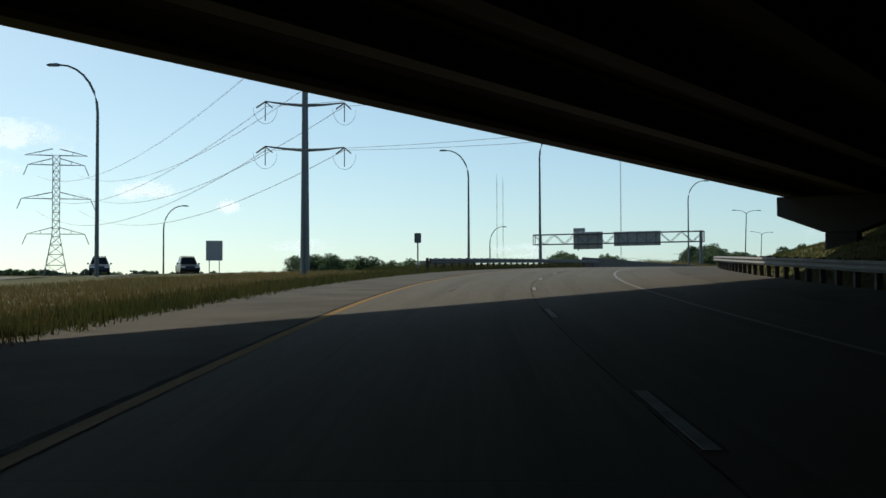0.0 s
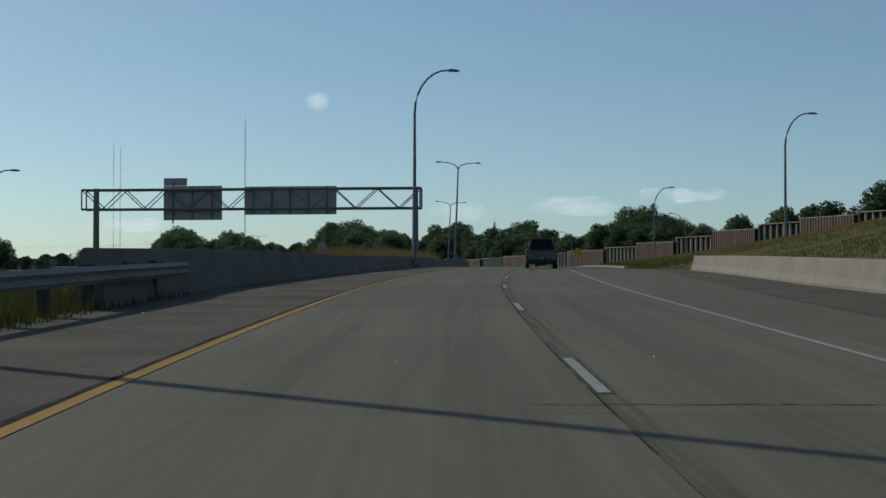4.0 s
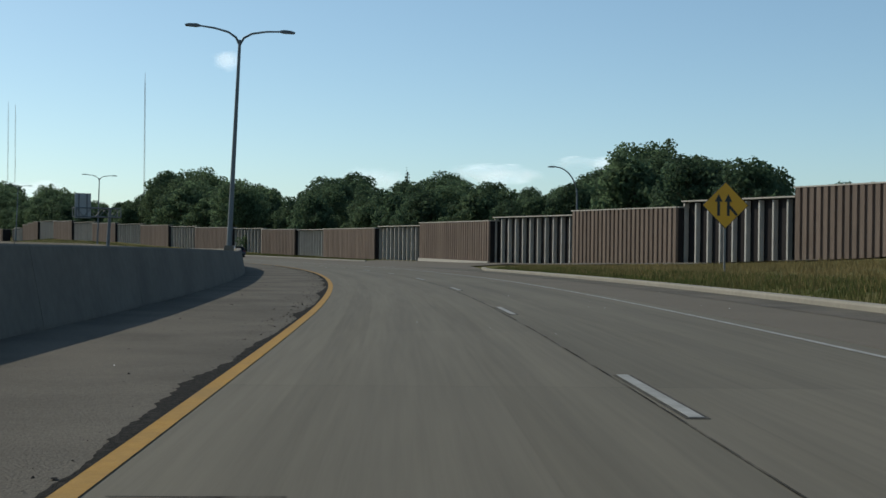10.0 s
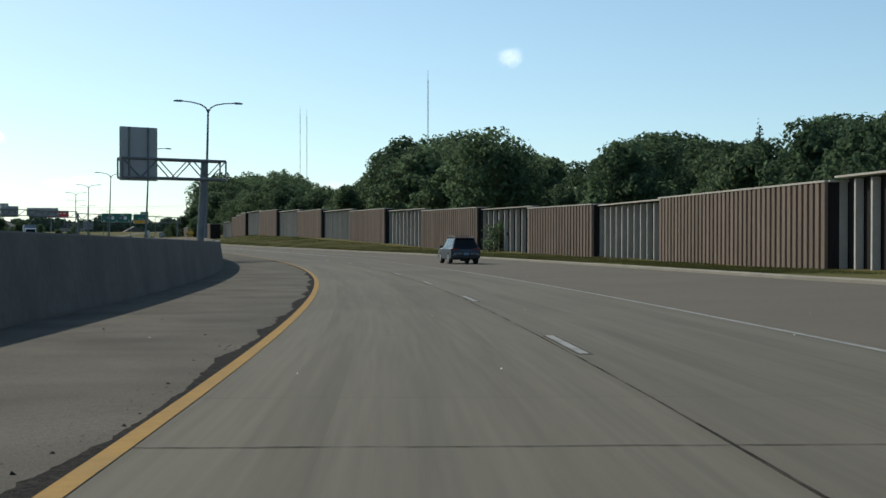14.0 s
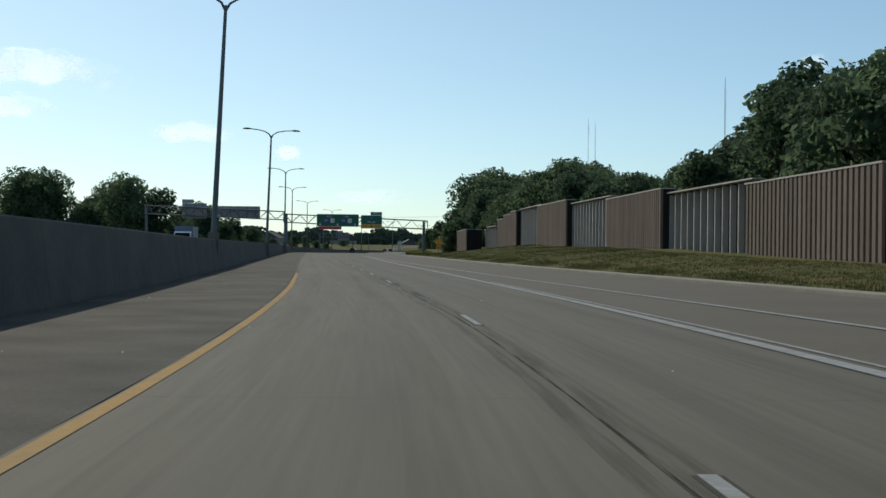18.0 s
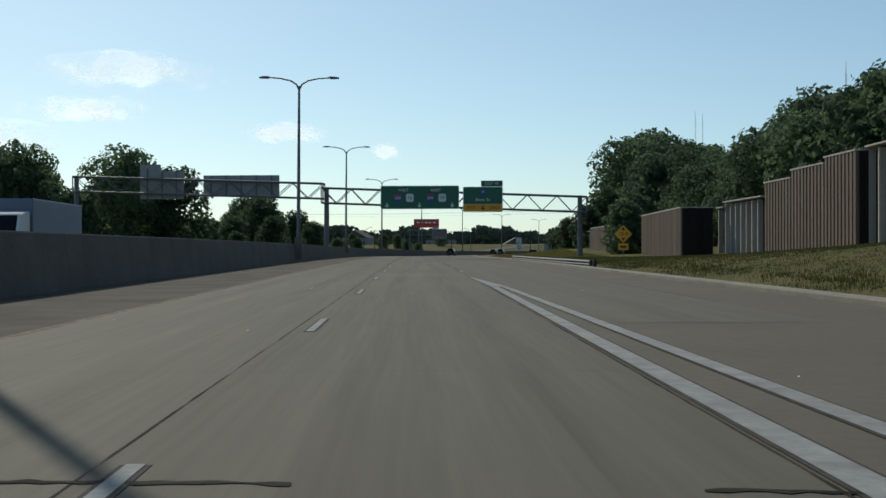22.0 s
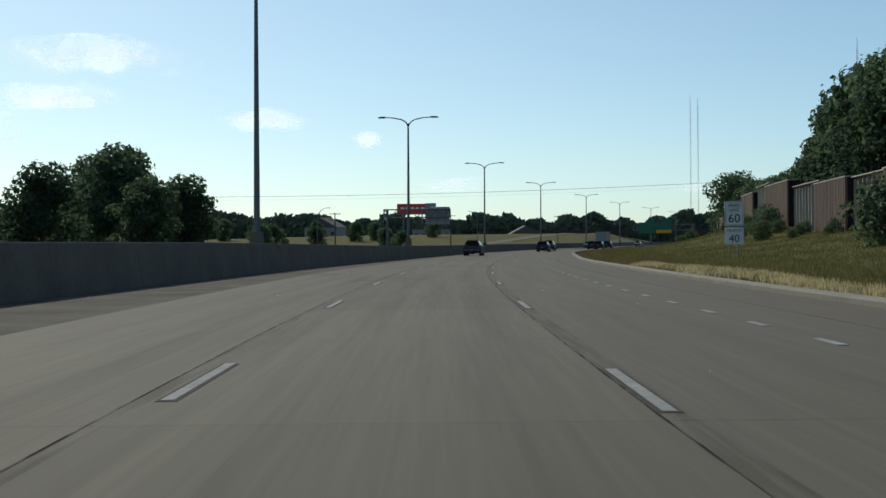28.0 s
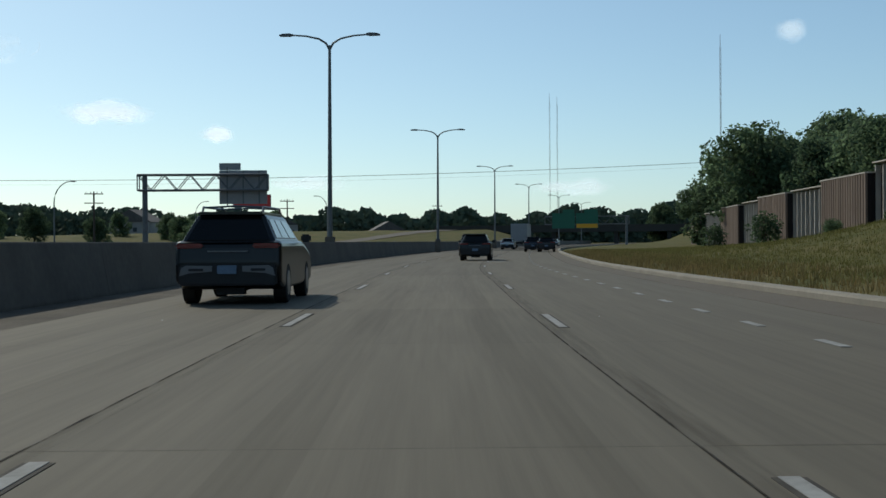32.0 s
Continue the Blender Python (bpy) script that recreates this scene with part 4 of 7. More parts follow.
def noise_wall(cuts, line_y, line_x, top_y, top_z, recess=0.9, first_plank=True):
    fx = lambda y: lerp(y, line_y, line_x)
    for i, (y0, y1) in enumerate(zip(cuts, cuts[1:])):
        is_plank = (i % 2 == 0) == first_plank
        top = lerp((y0 + y1) / 2, top_y, top_z)
        sec = thing("noise_wall", pose(0, 0, 0), "brown ribbed timber noise wall section with a pale cap" if is_plank else "recessed noise wall section with pale concrete posts before dark, shade-toned planks", "noise wall", "noise wall sections", "structure")
        d = Vector((fx(y0) - fx(y1), y0 - y1)).normalized()
        nrm = Vector((-d.y, d.x))
        a, b = Vector((fx(y1), y1)), Vector((fx(y0), y0))
        if is_plank:
            wall_run(a, b, top, "plank", sec, foot=335 < y0 < 345)
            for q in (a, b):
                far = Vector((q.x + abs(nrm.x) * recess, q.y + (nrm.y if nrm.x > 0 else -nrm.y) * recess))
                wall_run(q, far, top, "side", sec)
        else:
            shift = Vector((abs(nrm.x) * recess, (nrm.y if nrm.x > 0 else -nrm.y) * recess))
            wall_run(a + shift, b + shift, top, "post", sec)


noise_wall(WALL_CUTS, WALL_Y, WALL_X, TOP_Y, TOP_Z, first_plank=True)
# the wall steps down beyond the bank's crest
for y0, y1, top in ((585, 590.2, 9.55), (590.2, 596.2, 9.25), (596.2, 601.8, 8.8)):
    noise_wall([y0, y1], WALL_Y, WALL_X, [y0, y1], [top, top])
for y0, y1, top in ((601.8, 611.6, 7.95), (611.6, 613.6, 7.6)):
    noise_wall([y0, y1], WALL_Y, WALL_X, [y0, y1], [top, top], recess=0.25, first_plank=False)
noise_wall([611.4, 633.2, 643, 670, 688], [610, 632, 642, 688], [71.9, 68.9, 67.1, 59.2], [614, 632, 645, 690], [7.5, 7.7, 7.2, 7.0], recess=2.2, first_plank=True)
noise_wall([733, 745, 757, 770, 784, 799, 812, 826, 840, 852, 864, 876, 888, 902, 925, 947], [730, 770, 800, 840, 880, 920, 950], [60, 58.3, 57, 56.5, 57, 59, 62], [730, 760, 780, 800, 813, 825, 838, 852, 870, 900, 950], [9.4, 9.4, 9.9, 11.0, 10.9, 10.0, 9.1, 8.6, 8.4, 8.0, 7.6], first_plank=True)


# ---- street lamps ----
def luminaire(bm, p, d):
    """A flat lamp head that reaches from p along d."""
    a = math.atan2(d.y, d.x)
    m = Matrix.Translation(p) @ Matrix.Rotation(a, 4, "Z")
    prism(bm, [(-0.05, -0.03), (0.12, -0.07), (0.62, -0.06), (0.66, 0.0), (0.45, 0.06), (0.10, 0.07), (-0.05, 0.03)], -0.15, 0.15, m)


def double_lamp(m):
    ob = thing("street_lamp", m, "tall grey steel street lamp with two arms on the median", "street lamp", "median street lamps")
    bm = bmesh.new()
    tube(bm, [(0, 0, 0), (0, 0, 11.05)], [0.135, 0.07], 10)
    part("pole", bm, M_POLE, ob)
    bm = bmesh.new()
    box(bm, (0, 0, 0.7), (0.5, 0.5, 1.4), taper=0.9)
    part("base", bm, M_BARRIER, ob)
    for s in (-1, 1):
        bm = bmesh.new()
        tube(bm, [(s * 0.02, 0, 10.85), (s * 0.18, 0, 11.15), (s * 0.55, 0, 11.38), (s * 1.2, 0, 11.52), (s * 1.95, 0, 11.58)], [0.06, 0.055, 0.05, 0.045, 0.04], 8)
        arm = part("arm", bm, M_POLE, ob)
        bm = bmesh.new()
        luminaire(bm, Vector((s * 1.9, 0, 11.58)), Vector((s, 0, 0)))
        part("lamp_head", bm, M_STEEL, arm)
    return ob


def single_lamp(m, height=11.6, reach=2.4):
    ob = thing("street_lamp", m, "tall slender steel street lamp with one curved arm beside the road", "street lamp", "roadside street lamps")
    bm = bmesh.new()
    r = reach * 0.85
    pts = [(0, 0, 0), (0, 0, height - r * 1.25)]
    for k in range(1, 8):
        a = k / 7 * math.pi / 2
        pts.append((r * (1 - math.cos(a)), 0, height - r * 1.25 + r * 1.25 * math.sin(a)))
    tube(bm, pts, [0.125] + [0.075 - 0.004 * k for k in range(len(pts) - 1)], 10)
    part("pole", bm, M_POLE, ob)
    bm = bmesh.new()
    luminaire(bm, Vector((r, 0, height)), Vector((1, 0, 0)))
    part("lamp_head", bm, M_STEEL, ob)
    bm = bmesh.new()
    box(bm, (0, 0, 0.12), (0.5, 0.5, 0.3))
    part("base", bm, M_BARRIER, ob)
    return ob


first = None
# where the two arms meet
LAMP_TOPS = [(55.0, 227.9, 15.85), (73.2, 289.0, 14.96), (79.8, 421.8, 14.24), (70.59, 476.1, 14.58), (59.24, 535.1, 14.49), (47.39, 596.6, 15.06), (36.75, 652.2, 15.33), (28.7, 707.4, 15.0), (24.44, 763.8, 14.9), (24.01, 820.2, 14.52), (27.04, 874.3, 14.47), (32.35, 931.6, 14.44), (38.6, 989, 14.5), (47, 1046, 14.5), (56, 1103, 14.5)]
for x, y, top in LAMP_TOPS:
    i = int(np.argmin((RX - x) ** 2 + (RY - y) ** 2))
    # those on the banked curve lean with the pavement
    lean = lerp(y, [228, 288, 423, 480, 536, 597], [2.0, 2.4, 1.2, 2.4, 1.8, 0.3])
    turn = pose(0, 0, 0, 0, 0, heading(float(U[i]))) @ pose(0, 0, 0, 0, lean, 0)
    m = Matrix.Translation(Vector((x, y, top)) - turn @ Vector((0, 0, 11.1))) @ turn
    if first is None:
        first = double_lamp(m)
    else:
        copy_thing(first, m)
# plan place, turn and the height of the lamp head
SINGLE = [(32.1, 164.4, 0, 15.95), (64.0, 176.2, 0, 16.05), (79.9, 229.7, 0, 14.25), (106.0, 271.3, 160, 13.3), (8.5, 109.2, 10, 15.6), (2.5, 117.0, 175, 14.6), (-6.0, 55.0, 20, 13.4), (-18.0, 66, 178, 13.3), (-30, 136.4, 0, 10.9), (7.2, 188.6, 20, 11.4), (111.6, 330, 172, 12.2), (-20, 905, 0, 12), (-28, 1010, 10, 13), (2, 985, 160, 13)]
first = None
for x, y, turn, tip in SINGLE:
    m = pose(x, y, tip - 11.6, 0, 0, turn)
    if first is None:
        first = single_lamp(m)
    else:
        copy_thing(first, m)


# ---- sign gantries ----
def truss(g, a, b, h, bays, depth=0.9):
    """Four chords and zigzag braces from a to b, of height h above the lower chord."""
    d = b - a
    side = Vector((-d.y, d.x, 0)).normalized() * depth / 2
    up = Vector((0, 0, h))

    def bar(name, p, q, r, n=6):
        bm = bmesh.new()
        tube(bm, [p, q], r, n)
        part(name, bm, M_STEEL, g)

    for s in (-1, 1):
        for z in (Vector(), up):
            bar("chord", a + side * s + z, b + side * s + z, 0.085, 8)
        for k in range(bays):
            p, q, r = a + d * (k / bays), a + d * ((k + 0.5) / bays), a + d * ((k + 1) / bays)
            bar("brace", p + side * s + up, q + side * s, 0.04)
            bar("brace", q + side * s, r + side * s + up, 0.04)
        for e in (a, b):
            bar("end_post", e + side * s, e + side * s + up, 0.06)
    for k in range(bays + 1):
        p = a + d * (k / bays)
        bar("strut", p + side, p - side, 0.035)
        bar("strut", p + side + up, p - side + up, 0.035)


def gantry(posts, span, z_low, h, bays, label, lean=0.0):
    """A sign gantry: posts at plan points, a truss between two plan points."""
    a, b = Vector((*span[0], z_low)), Vector((*span[1], z_low if len(span) < 3 else span[2]))
    g = thing("sign_gantry", pose(0, 0, 0), label, "sign gantry")
    truss(g, a, b, h, bays)
    for x, y in posts:
        bm = bmesh.new()
        zb = land_z(x, y)
        tube(bm, [(x - lean, y, zb - 0.3), (x, y, lerp(x, [a.x, b.x], [a.z, b.z]) + h + 0.1)], [0.25, 0.21], 14)
        part("post", bm, M_STEEL, g)
    return g


def sign_frame(a, b, z0):
    """A matrix whose x runs from plan point a to b, whose y points away from the face, and whose z starts at z0."""
    d = Vector((b[0] - a[0], b[1] - a[1], 0)).normalized()
    n = Vector((-d.y, d.x, 0))
    return Matrix(((d.x, n.x, 0, a[0]), (d.y, n.y, 0, a[1]), (0, 0, 1, z0), (0, 0, 0, 1)))


def rounded(x0, z0, x1, z1, r, k=4):
    out = []
    for cx, cz, a0 in ((x1 - r, z0 + r, -90), (x1 - r, z1 - r, 0), (x0 + r, z1 - r, 90), (x0 + r, z0 + r, 180)):
        for i in range(k + 1):
            a = radians(a0 + 90 * i / k)
            out.append((cx + r * math.cos(a), cz + r * math.sin(a)))
    return out


def panel_part(name, mat, parent, m, x0, z0, x1, z1, y0=-0.02, y1=0.02, r=0.05, label=""):
    bm = bmesh.new()
    prism(bm, rounded(x0, z0, x1, z1, r), y0, y1, m)
    bmesh.ops.recalc_face_normals(bm, faces=bm.faces[:])
    return part(name, bm, mat, parent, label)


def lettering(text, parent, m, x, z, size, mat, y=-0.045):
    """Raised letters centred at x, z on the face of a sign."""
    cu = bpy.data.curves.new("lettering", "FONT")
    cu.body, cu.size, cu.align_x, cu.align_y, cu.extrude = text, size, "CENTER", "CENTER", 0.006
    cu.resolution_u = 3
    tmp = bpy.data.objects.new("lettering", cu)
    scene.collection.objects.link(tmp)
    me = bpy.data.meshes.new_from_object(tmp)
    bpy.data.objects.remove(tmp)
    ob = mesh_ob("lettering", me, mat, parent)
    ob.matrix_basis = m @ Matrix.Translation((x, y, z)) @ Matrix.Rotation(radians(90), 4, "X")
    return ob


def sign_back(a, b, z0, z1, label, tab=None):
    """A large sign seen from behind: a sheet, upright stiffeners and rails."""
    m = sign_frame(a, b, z0)
    w, h = math.hypot(b[0] - a[0], b[1] - a[1]), z1 - z0
    s = thing("road_sign", pose(0, 0, 0), label, "road sign", "signs seen from behind")
    panel_part("sheet", M_ALU, s, m, 0, 0, w, h)
    if tab:
        panel_part("tab_sheet", M_ALU, s, m, 0, h + 0.02, tab, h + 0.62)
    n = max(2, round(w / 1.4))
    for i in range(n):
        bm = bmesh.new()
        box(bm, ((i + 0.5) * w / n, -0.07, h / 2), (0.09, 0.10, h + (0.5 if tab and (i + 0.5) * w / n < tab else 0)), m)
        part("stiffener", bm, M_STEEL, s)
    k = max(3, round(h / 0.45))
    for i in range(1, k):
        bm = bmesh.new()
        box(bm, (w / 2, -0.035, i * h / k), (w, 0.03, 0.03), m)
        part("seam", bm, M_ALU, s)
    return s


# gantry over the opposite carriageway, its signs facing away
gantry([(15.2, 194.6), (37.9, 184.8)], [(14.3, 195.4), (38.3, 184.7)], 8.92, 1.5, 8, "dark steel truss gantry across the opposite carriageway")
sign_back((20.2, 193.7), (24.4, 191.5), 8.12, 10.75, "grey back of a large highway sign with a small tab", 1.9)
sign_back((26.0, 190.7), (32.5, 187.6), 8.5, 10.65, "wide grey back of a large highway sign")
# cantilever by the median
g2 = gantry([(80.1, 409.7)], [(75.1, 406.5), (81.3, 409.6)], 8.35, 1.2, 3, "steel cantilever that carries a sign seen from behind", lean=0.35)
sign_back((75.1, 406.1), (77.3, 407.2), 8.15, 11.5, "tall grey back of a highway sign on the cantilever")
# the great gantry
gantry([(40.6, 629.2), (63.2, 631.2)], [(40.2, 629.1), (63.8, 631.3), 7.93], 8.82, 1.35, 9, "dark steel truss gantry across the road with green signs")
gantry([(17.7, 626.9)], [(17.5, 626.9), (40.4, 629.0), 9.2], 9.95, 1.35, 8, "dark steel truss gantry across the opposite carriageway beside the median post")
sign_back((23.25, 628.3), (27.3, 628.7), 9.25, 11.8, "grey back of a large highway sign with a small tab", 1.9)
sign_back((29.1, 628.9), (36.1, 629.5), 9.45, 11.4, "wide grey back of a large highway sign above the opposite carriageway")


def shield(parent, m, x, z, w, kind_):
    """A route shield: red and blue, white, or blue and yellow."""
    bm = bmesh.new()
    out = [(x - w * 0.5, z + w * 0.30), (x - w * 0.34, z + w * 0.42), (x, z + w * 0.36), (x + w * 0.34, z + w * 0.42), (x + w * 0.5, z + w * 0.30), (x + w * 0.46, z - w * 0.1), (x + w * 0.3, z - w * 0.34), (x, z - w * 0.5), (x - w * 0.3, z - w * 0.34), (x - w * 0.46, z - w * 0.1)]
    prism(bm, out, -0.035, -0.02, m)
    bmesh.ops.recalc_face_normals(bm, faces=bm.faces[:])
    part("route_shield", bm, M_SIGNWHITE if kind_ == "us" else M_SIGNBLUE, parent)
    if kind_ == "interstate":
        bm = bmesh.new()
        prism(bm, [(x - w * 0.46, z + w * 0.29), (x - w * 0.33, z + w * 0.38), (x, z + w * 0.32), (x + w * 0.33, z + w * 0.38), (x + w * 0.46, z + w * 0.29), (x + w * 0.46, z + w * 0.16), (x - w * 0.46, z + w * 0.16)], -0.041, -0.035, m)
        bmesh.ops.recalc_face_normals(bm, faces=bm.faces[:])
        part("shield_band", bm, M_SIGNRED, parent)


def arrow_down(parent, m, x, z, h, mat):
    bm = bmesh.new()
    prism(bm, [(x, z), (x + h * 0.55, z + h * 0.5), (x + h * 0.3, z + h * 0.5), (x + h * 0.12, z + h * 0.38), (x + h * 0.12, z + h), (x - h * 0.12, z + h), (x - h * 0.12, z + h * 0.38), (x - h * 0.3, z + h * 0.5), (x - h * 0.55, z + h * 0.5)], -0.04, -0.02, m)
    bmesh.ops.recalc_face_normals(bm, faces=bm.faces[:])
    part("arrow", bm, mat, parent)


m = sign_frame((46.3, 625.85), (53.1, 626.5), 8.12) @ Matrix.Diagonal((0.97, 1, 1, 1))
s = thing("road_sign", pose(0, 0, 0), "wide green motorway sign with two route columns and arrows", "road sign", "green gantry signs")
panel_part("sheet", M_SIGNWHITE, s, m, 0, 0, 7.03, 2.02, r=0.15)
panel_part("face", M_GREEN, s, m, 0.05, 0.05, 6.98, 1.97, -0.03, -0.018, r=0.13)
for x in (2.05, 4.95):
    lettering("WEST", s, m, x, 1.62, 0.36, M_SIGNWHITE)
    shield(s, m, x - 0.5, 0.98, 0.80, "interstate")
    lettering("694", s, m, x - 0.5, 0.93, 0.36, M_SIGNWHITE, -0.05)
    panel_part("route_marker", M_SIGNWHITE, s, m, x + 0.24, 0.62, x + 0.92, 1.32, -0.036, -0.02, r=0.16)
    lettering("10", s, m, x + 0.58, 0.97, 0.42, M_SIGNBLACK)
for x in (0.58, 3.5, 6.42):
    arrow_down(s, m, x, 0.12, 0.42, M_SIGNWHITE)
m = sign_frame((53.45, 626.35), (56.85, 626.7), 7.86) @ Matrix.Diagonal((1, 1, 0.89, 1))
s = thing("road_sign", pose(0, 0, 0), "green exit sign with a yellow exit-only panel", "road sign", "green gantry signs")
panel_part("sheet", M_SIGNWHITE, s, m, 0, 0, 3.42, 2.42, r=0.12)
panel_part("face", M_GREEN, s, m, 0.05, 0.76, 3.37, 2.37, -0.03, -0.018, r=0.1)
panel_part("yellow_panel", M_SIGNYEL, s, m, 0.05, 0.05, 3.37, 0.74, -0.03, -0.018, r=0.1)
panel_part("tab", M_SIGNWHITE, s, m, 1.55, 2.43, 3.42, 3.02, r=0.08)
panel_part("tab_face", M_GREEN, s, m, 1.59, 2.47, 3.38, 2.98, -0.03, -0.018, r=0.07)
lettering("EXIT 45", s, m, 2.48, 2.72, 0.36, M_SIGNWHITE)
shield(s, m, 1.71, 1.92, 0.55, "county")
lettering("49", s, m, 1.71, 1.93, 0.26, M_SIGNWHITE, -0.05)
lettering("Rice St", s, m, 1.71, 1.16, 0.46, M_SIGNWHITE)
lettering("EXIT", s, m, 0.72, 0.40, 0.36, M_SIGNBLACK)
lettering("ONLY", s, m, 2.70, 0.40, 0.36, M_SIGNBLACK)
arrow_down(s, m, 1.71, 0.16, 0.46, M_SIGNBLACK)
# far ones
gantry([(2.9, 862)], [(2.4, 861.8), (13.2, 862.6)], 9.0, 1.3, 5, "steel sign gantry over the opposite carriageway")
sign_back((9.0, 863.0), (13.0, 863.4), 7.85, 10.7, "large grey back of a highway sign with a small tab", 1.8)
gantry([(57.5, 1000)], [(42, 1001), (58, 1000)], 7.7, 1.5, 5, "steel sign gantry across the road far ahead")
for i, (xa, xb, tab) in enumerate(((43.3, 47.6, (2.0, 4.2)), (47.8, 52.0, (1.6, 4.1)))):
    m = sign_frame((xa, 999.2 - i * 0.3), (xb, 998.9 - i * 0.3), 6.9)
    s = thing("road_sign", pose(0, 0, 0), "green exit sign far ahead" + (" with a yellow panel" if i else ""), "road sign", "green gantry signs")
    w = xb - xa
    panel_part("face", M_GREEN, s, m, 0, 0, w, 2.9, r=0.1)
    panel_part("tab_face", M_GREEN, s, m, tab[0], 2.92, tab[1], 3.6, r=0.05)
    if i:
        panel_part("yellow_panel", M_SIGNYEL, s, m, 0.1, 0.08, w - 0.1, 0.85, -0.03, -0.018)


# ---- roadside signs ----
def roadside_sign(x, y, turn, faces, label, height, z0=None, posts=(0,), mat_post=None):
    """faces: callables that add parts; the sign faces -y before the turn."""
    z = land_z(x, y) if z0 is None else z0
    s = thing("road_sign", pose(x, y, z, 0, 0, turn), label, "road sign", "roadside signs")
    for px in posts:
        bm = bmesh.new()
        box(bm, (px, 0.05, height / 2 - 0.15), (0.07, 0.05, height + 0.3))
        part("post", bm, mat_post or M_GALV, s)
    for f in faces:
        f(s)
    return s


def diamond(size, z, ink):
    def add(s):
        r = size / math.sqrt(2)
        for k, (rr, mat, y0, y1) in enumerate(((r, M_SIGNBLACK, -0.01, 0.01), (r * 0.97, M_SIGNYEL, -0.018, -0.008))):
            bm = bmesh.new()
            prism(bm, [(0, z - rr), (rr, z), (0, z + rr), (-rr, z)], y0, y1)
            bmesh.ops.recalc_face_normals(bm, faces=bm.faces[:])
            part("sheet" if k == 0 else "face", bm, mat, s)
        ink(s, z, r)
    return add


def ink_poly(s, pts):
    bm = bmesh.new()
    prism(bm, pts, -0.026, -0.016)
    bmesh.ops.recalc_face_normals(bm, faces=bm.faces[:])
    part("symbol", bm, M_SIGNBLACK, s)


def merge_ink(s, z, r):
    for dx in (-0.30, 0.12):
        x = dx * r
        ink_poly(s, [(x - 0.05, z - r * 0.45), (x + 0.05, z - r * 0.45), (x + 0.05, z + r * 0.15), (x + 0.14, z + r * 0.15), (x, z + r * 0.48), (x - 0.14, z + r * 0.15), (x - 0.05, z + r * 0.15)])
    ink_poly(s, [(r * 0.46, z - r * 0.45), (r * 0.54, z - r * 0.38), (r * 0.2, z + r * 0.0), (r * 0.12, z - r * 0.08)])


def clearance_ink(s, z, r):
    for k in (-1, 1):
        ink_poly(s, [(-0.13, z + k * r * 0.42), (0.13, z + k * r * 0.42), (0.0, z + k * r * 0.74)])
    lettering("15-9", s, Matrix(), 0, z, 0.36, M_SIGNBLACK, -0.026)


roadside_sign(87.0, 269.4, -18, [diamond(1.2, 2.45, merge_ink)], "yellow diamond merge sign on a thin post in the grass", 3.2)
roadside_sign(67.5, 611.0, 8, [diamond(0.95, 2.55, clearance_ink), lambda s: panel_part("plaque", M_SIGNYEL, s, Matrix(), -0.37, 1.38, 0.37, 1.88, -0.02, 0.0), lambda s: panel_part("word_bar", M_SIGNBLACK, s, Matrix(), -0.22, 1.55, 0.22, 1.70, -0.026, -0.018, r=0.01)], "yellow diamond low clearance sign with a yellow plaque below", 3.1, z0=3.15)


def speed_faces(s):
    panel_part("sheet", M_SIGNWHITE, s, Matrix(), -0.46, 2.15, 0.46, 3.35, -0.02, 0.0)
    panel_part("border", M_SIGNBLACK, s, Matrix(), -0.43, 2.18, 0.43, 3.32, -0.024, -0.019)
    panel_part("face", M_SIGNWHITE, s, Matrix(), -0.41, 2.20, 0.41, 3.30, -0.027, -0.02)
    lettering("60", s, Matrix(), 0, 2.50, 0.60, M_SIGNBLACK, -0.032)
    lettering("SPEED", s, Matrix(), 0, 3.13, 0.22, M_SIGNBLACK, -0.032)
    lettering("LIMIT", s, Matrix(), 0, 2.90, 0.22, M_SIGNBLACK, -0.032)
    panel_part("lower_sheet", M_SIGNWHITE, s, Matrix(), -0.46, 1.25, 0.46, 2.08, -0.02, 0.0)
    lettering("40", s, Matrix(), 0, 1.52, 0.52, M_SIGNBLACK, -0.026)
    lettering("MINIMUM", s, Matrix(), 0, 1.92, 0.16, M_SIGNBLACK, -0.026)


roadside_sign(48.1, 722.0, 8, [speed_faces], "white speed limit sign above a smaller minimum speed sign", 3.2, z0=3.35, posts=(-0.2, 0.2))
roadside_sign(-20.5, 114, 0, [lambda s: panel_part("sheet", M_ALU, s, Matrix(), -0.75, 1.3, 0.75, 3.1, -0.02, 0.0)], "grey back of a roadside sign on two posts", 3.1, posts=(-0.45, 0.45))
roadside_sign(-1.2, 63.5, 0, [lambda s: panel_part("sheet", M_STEEL, s, Matrix(), -0.17, 1.5, 0.17, 2.0, -0.04, 0.04)], "thin post with a small dark marker plate", 1.9)


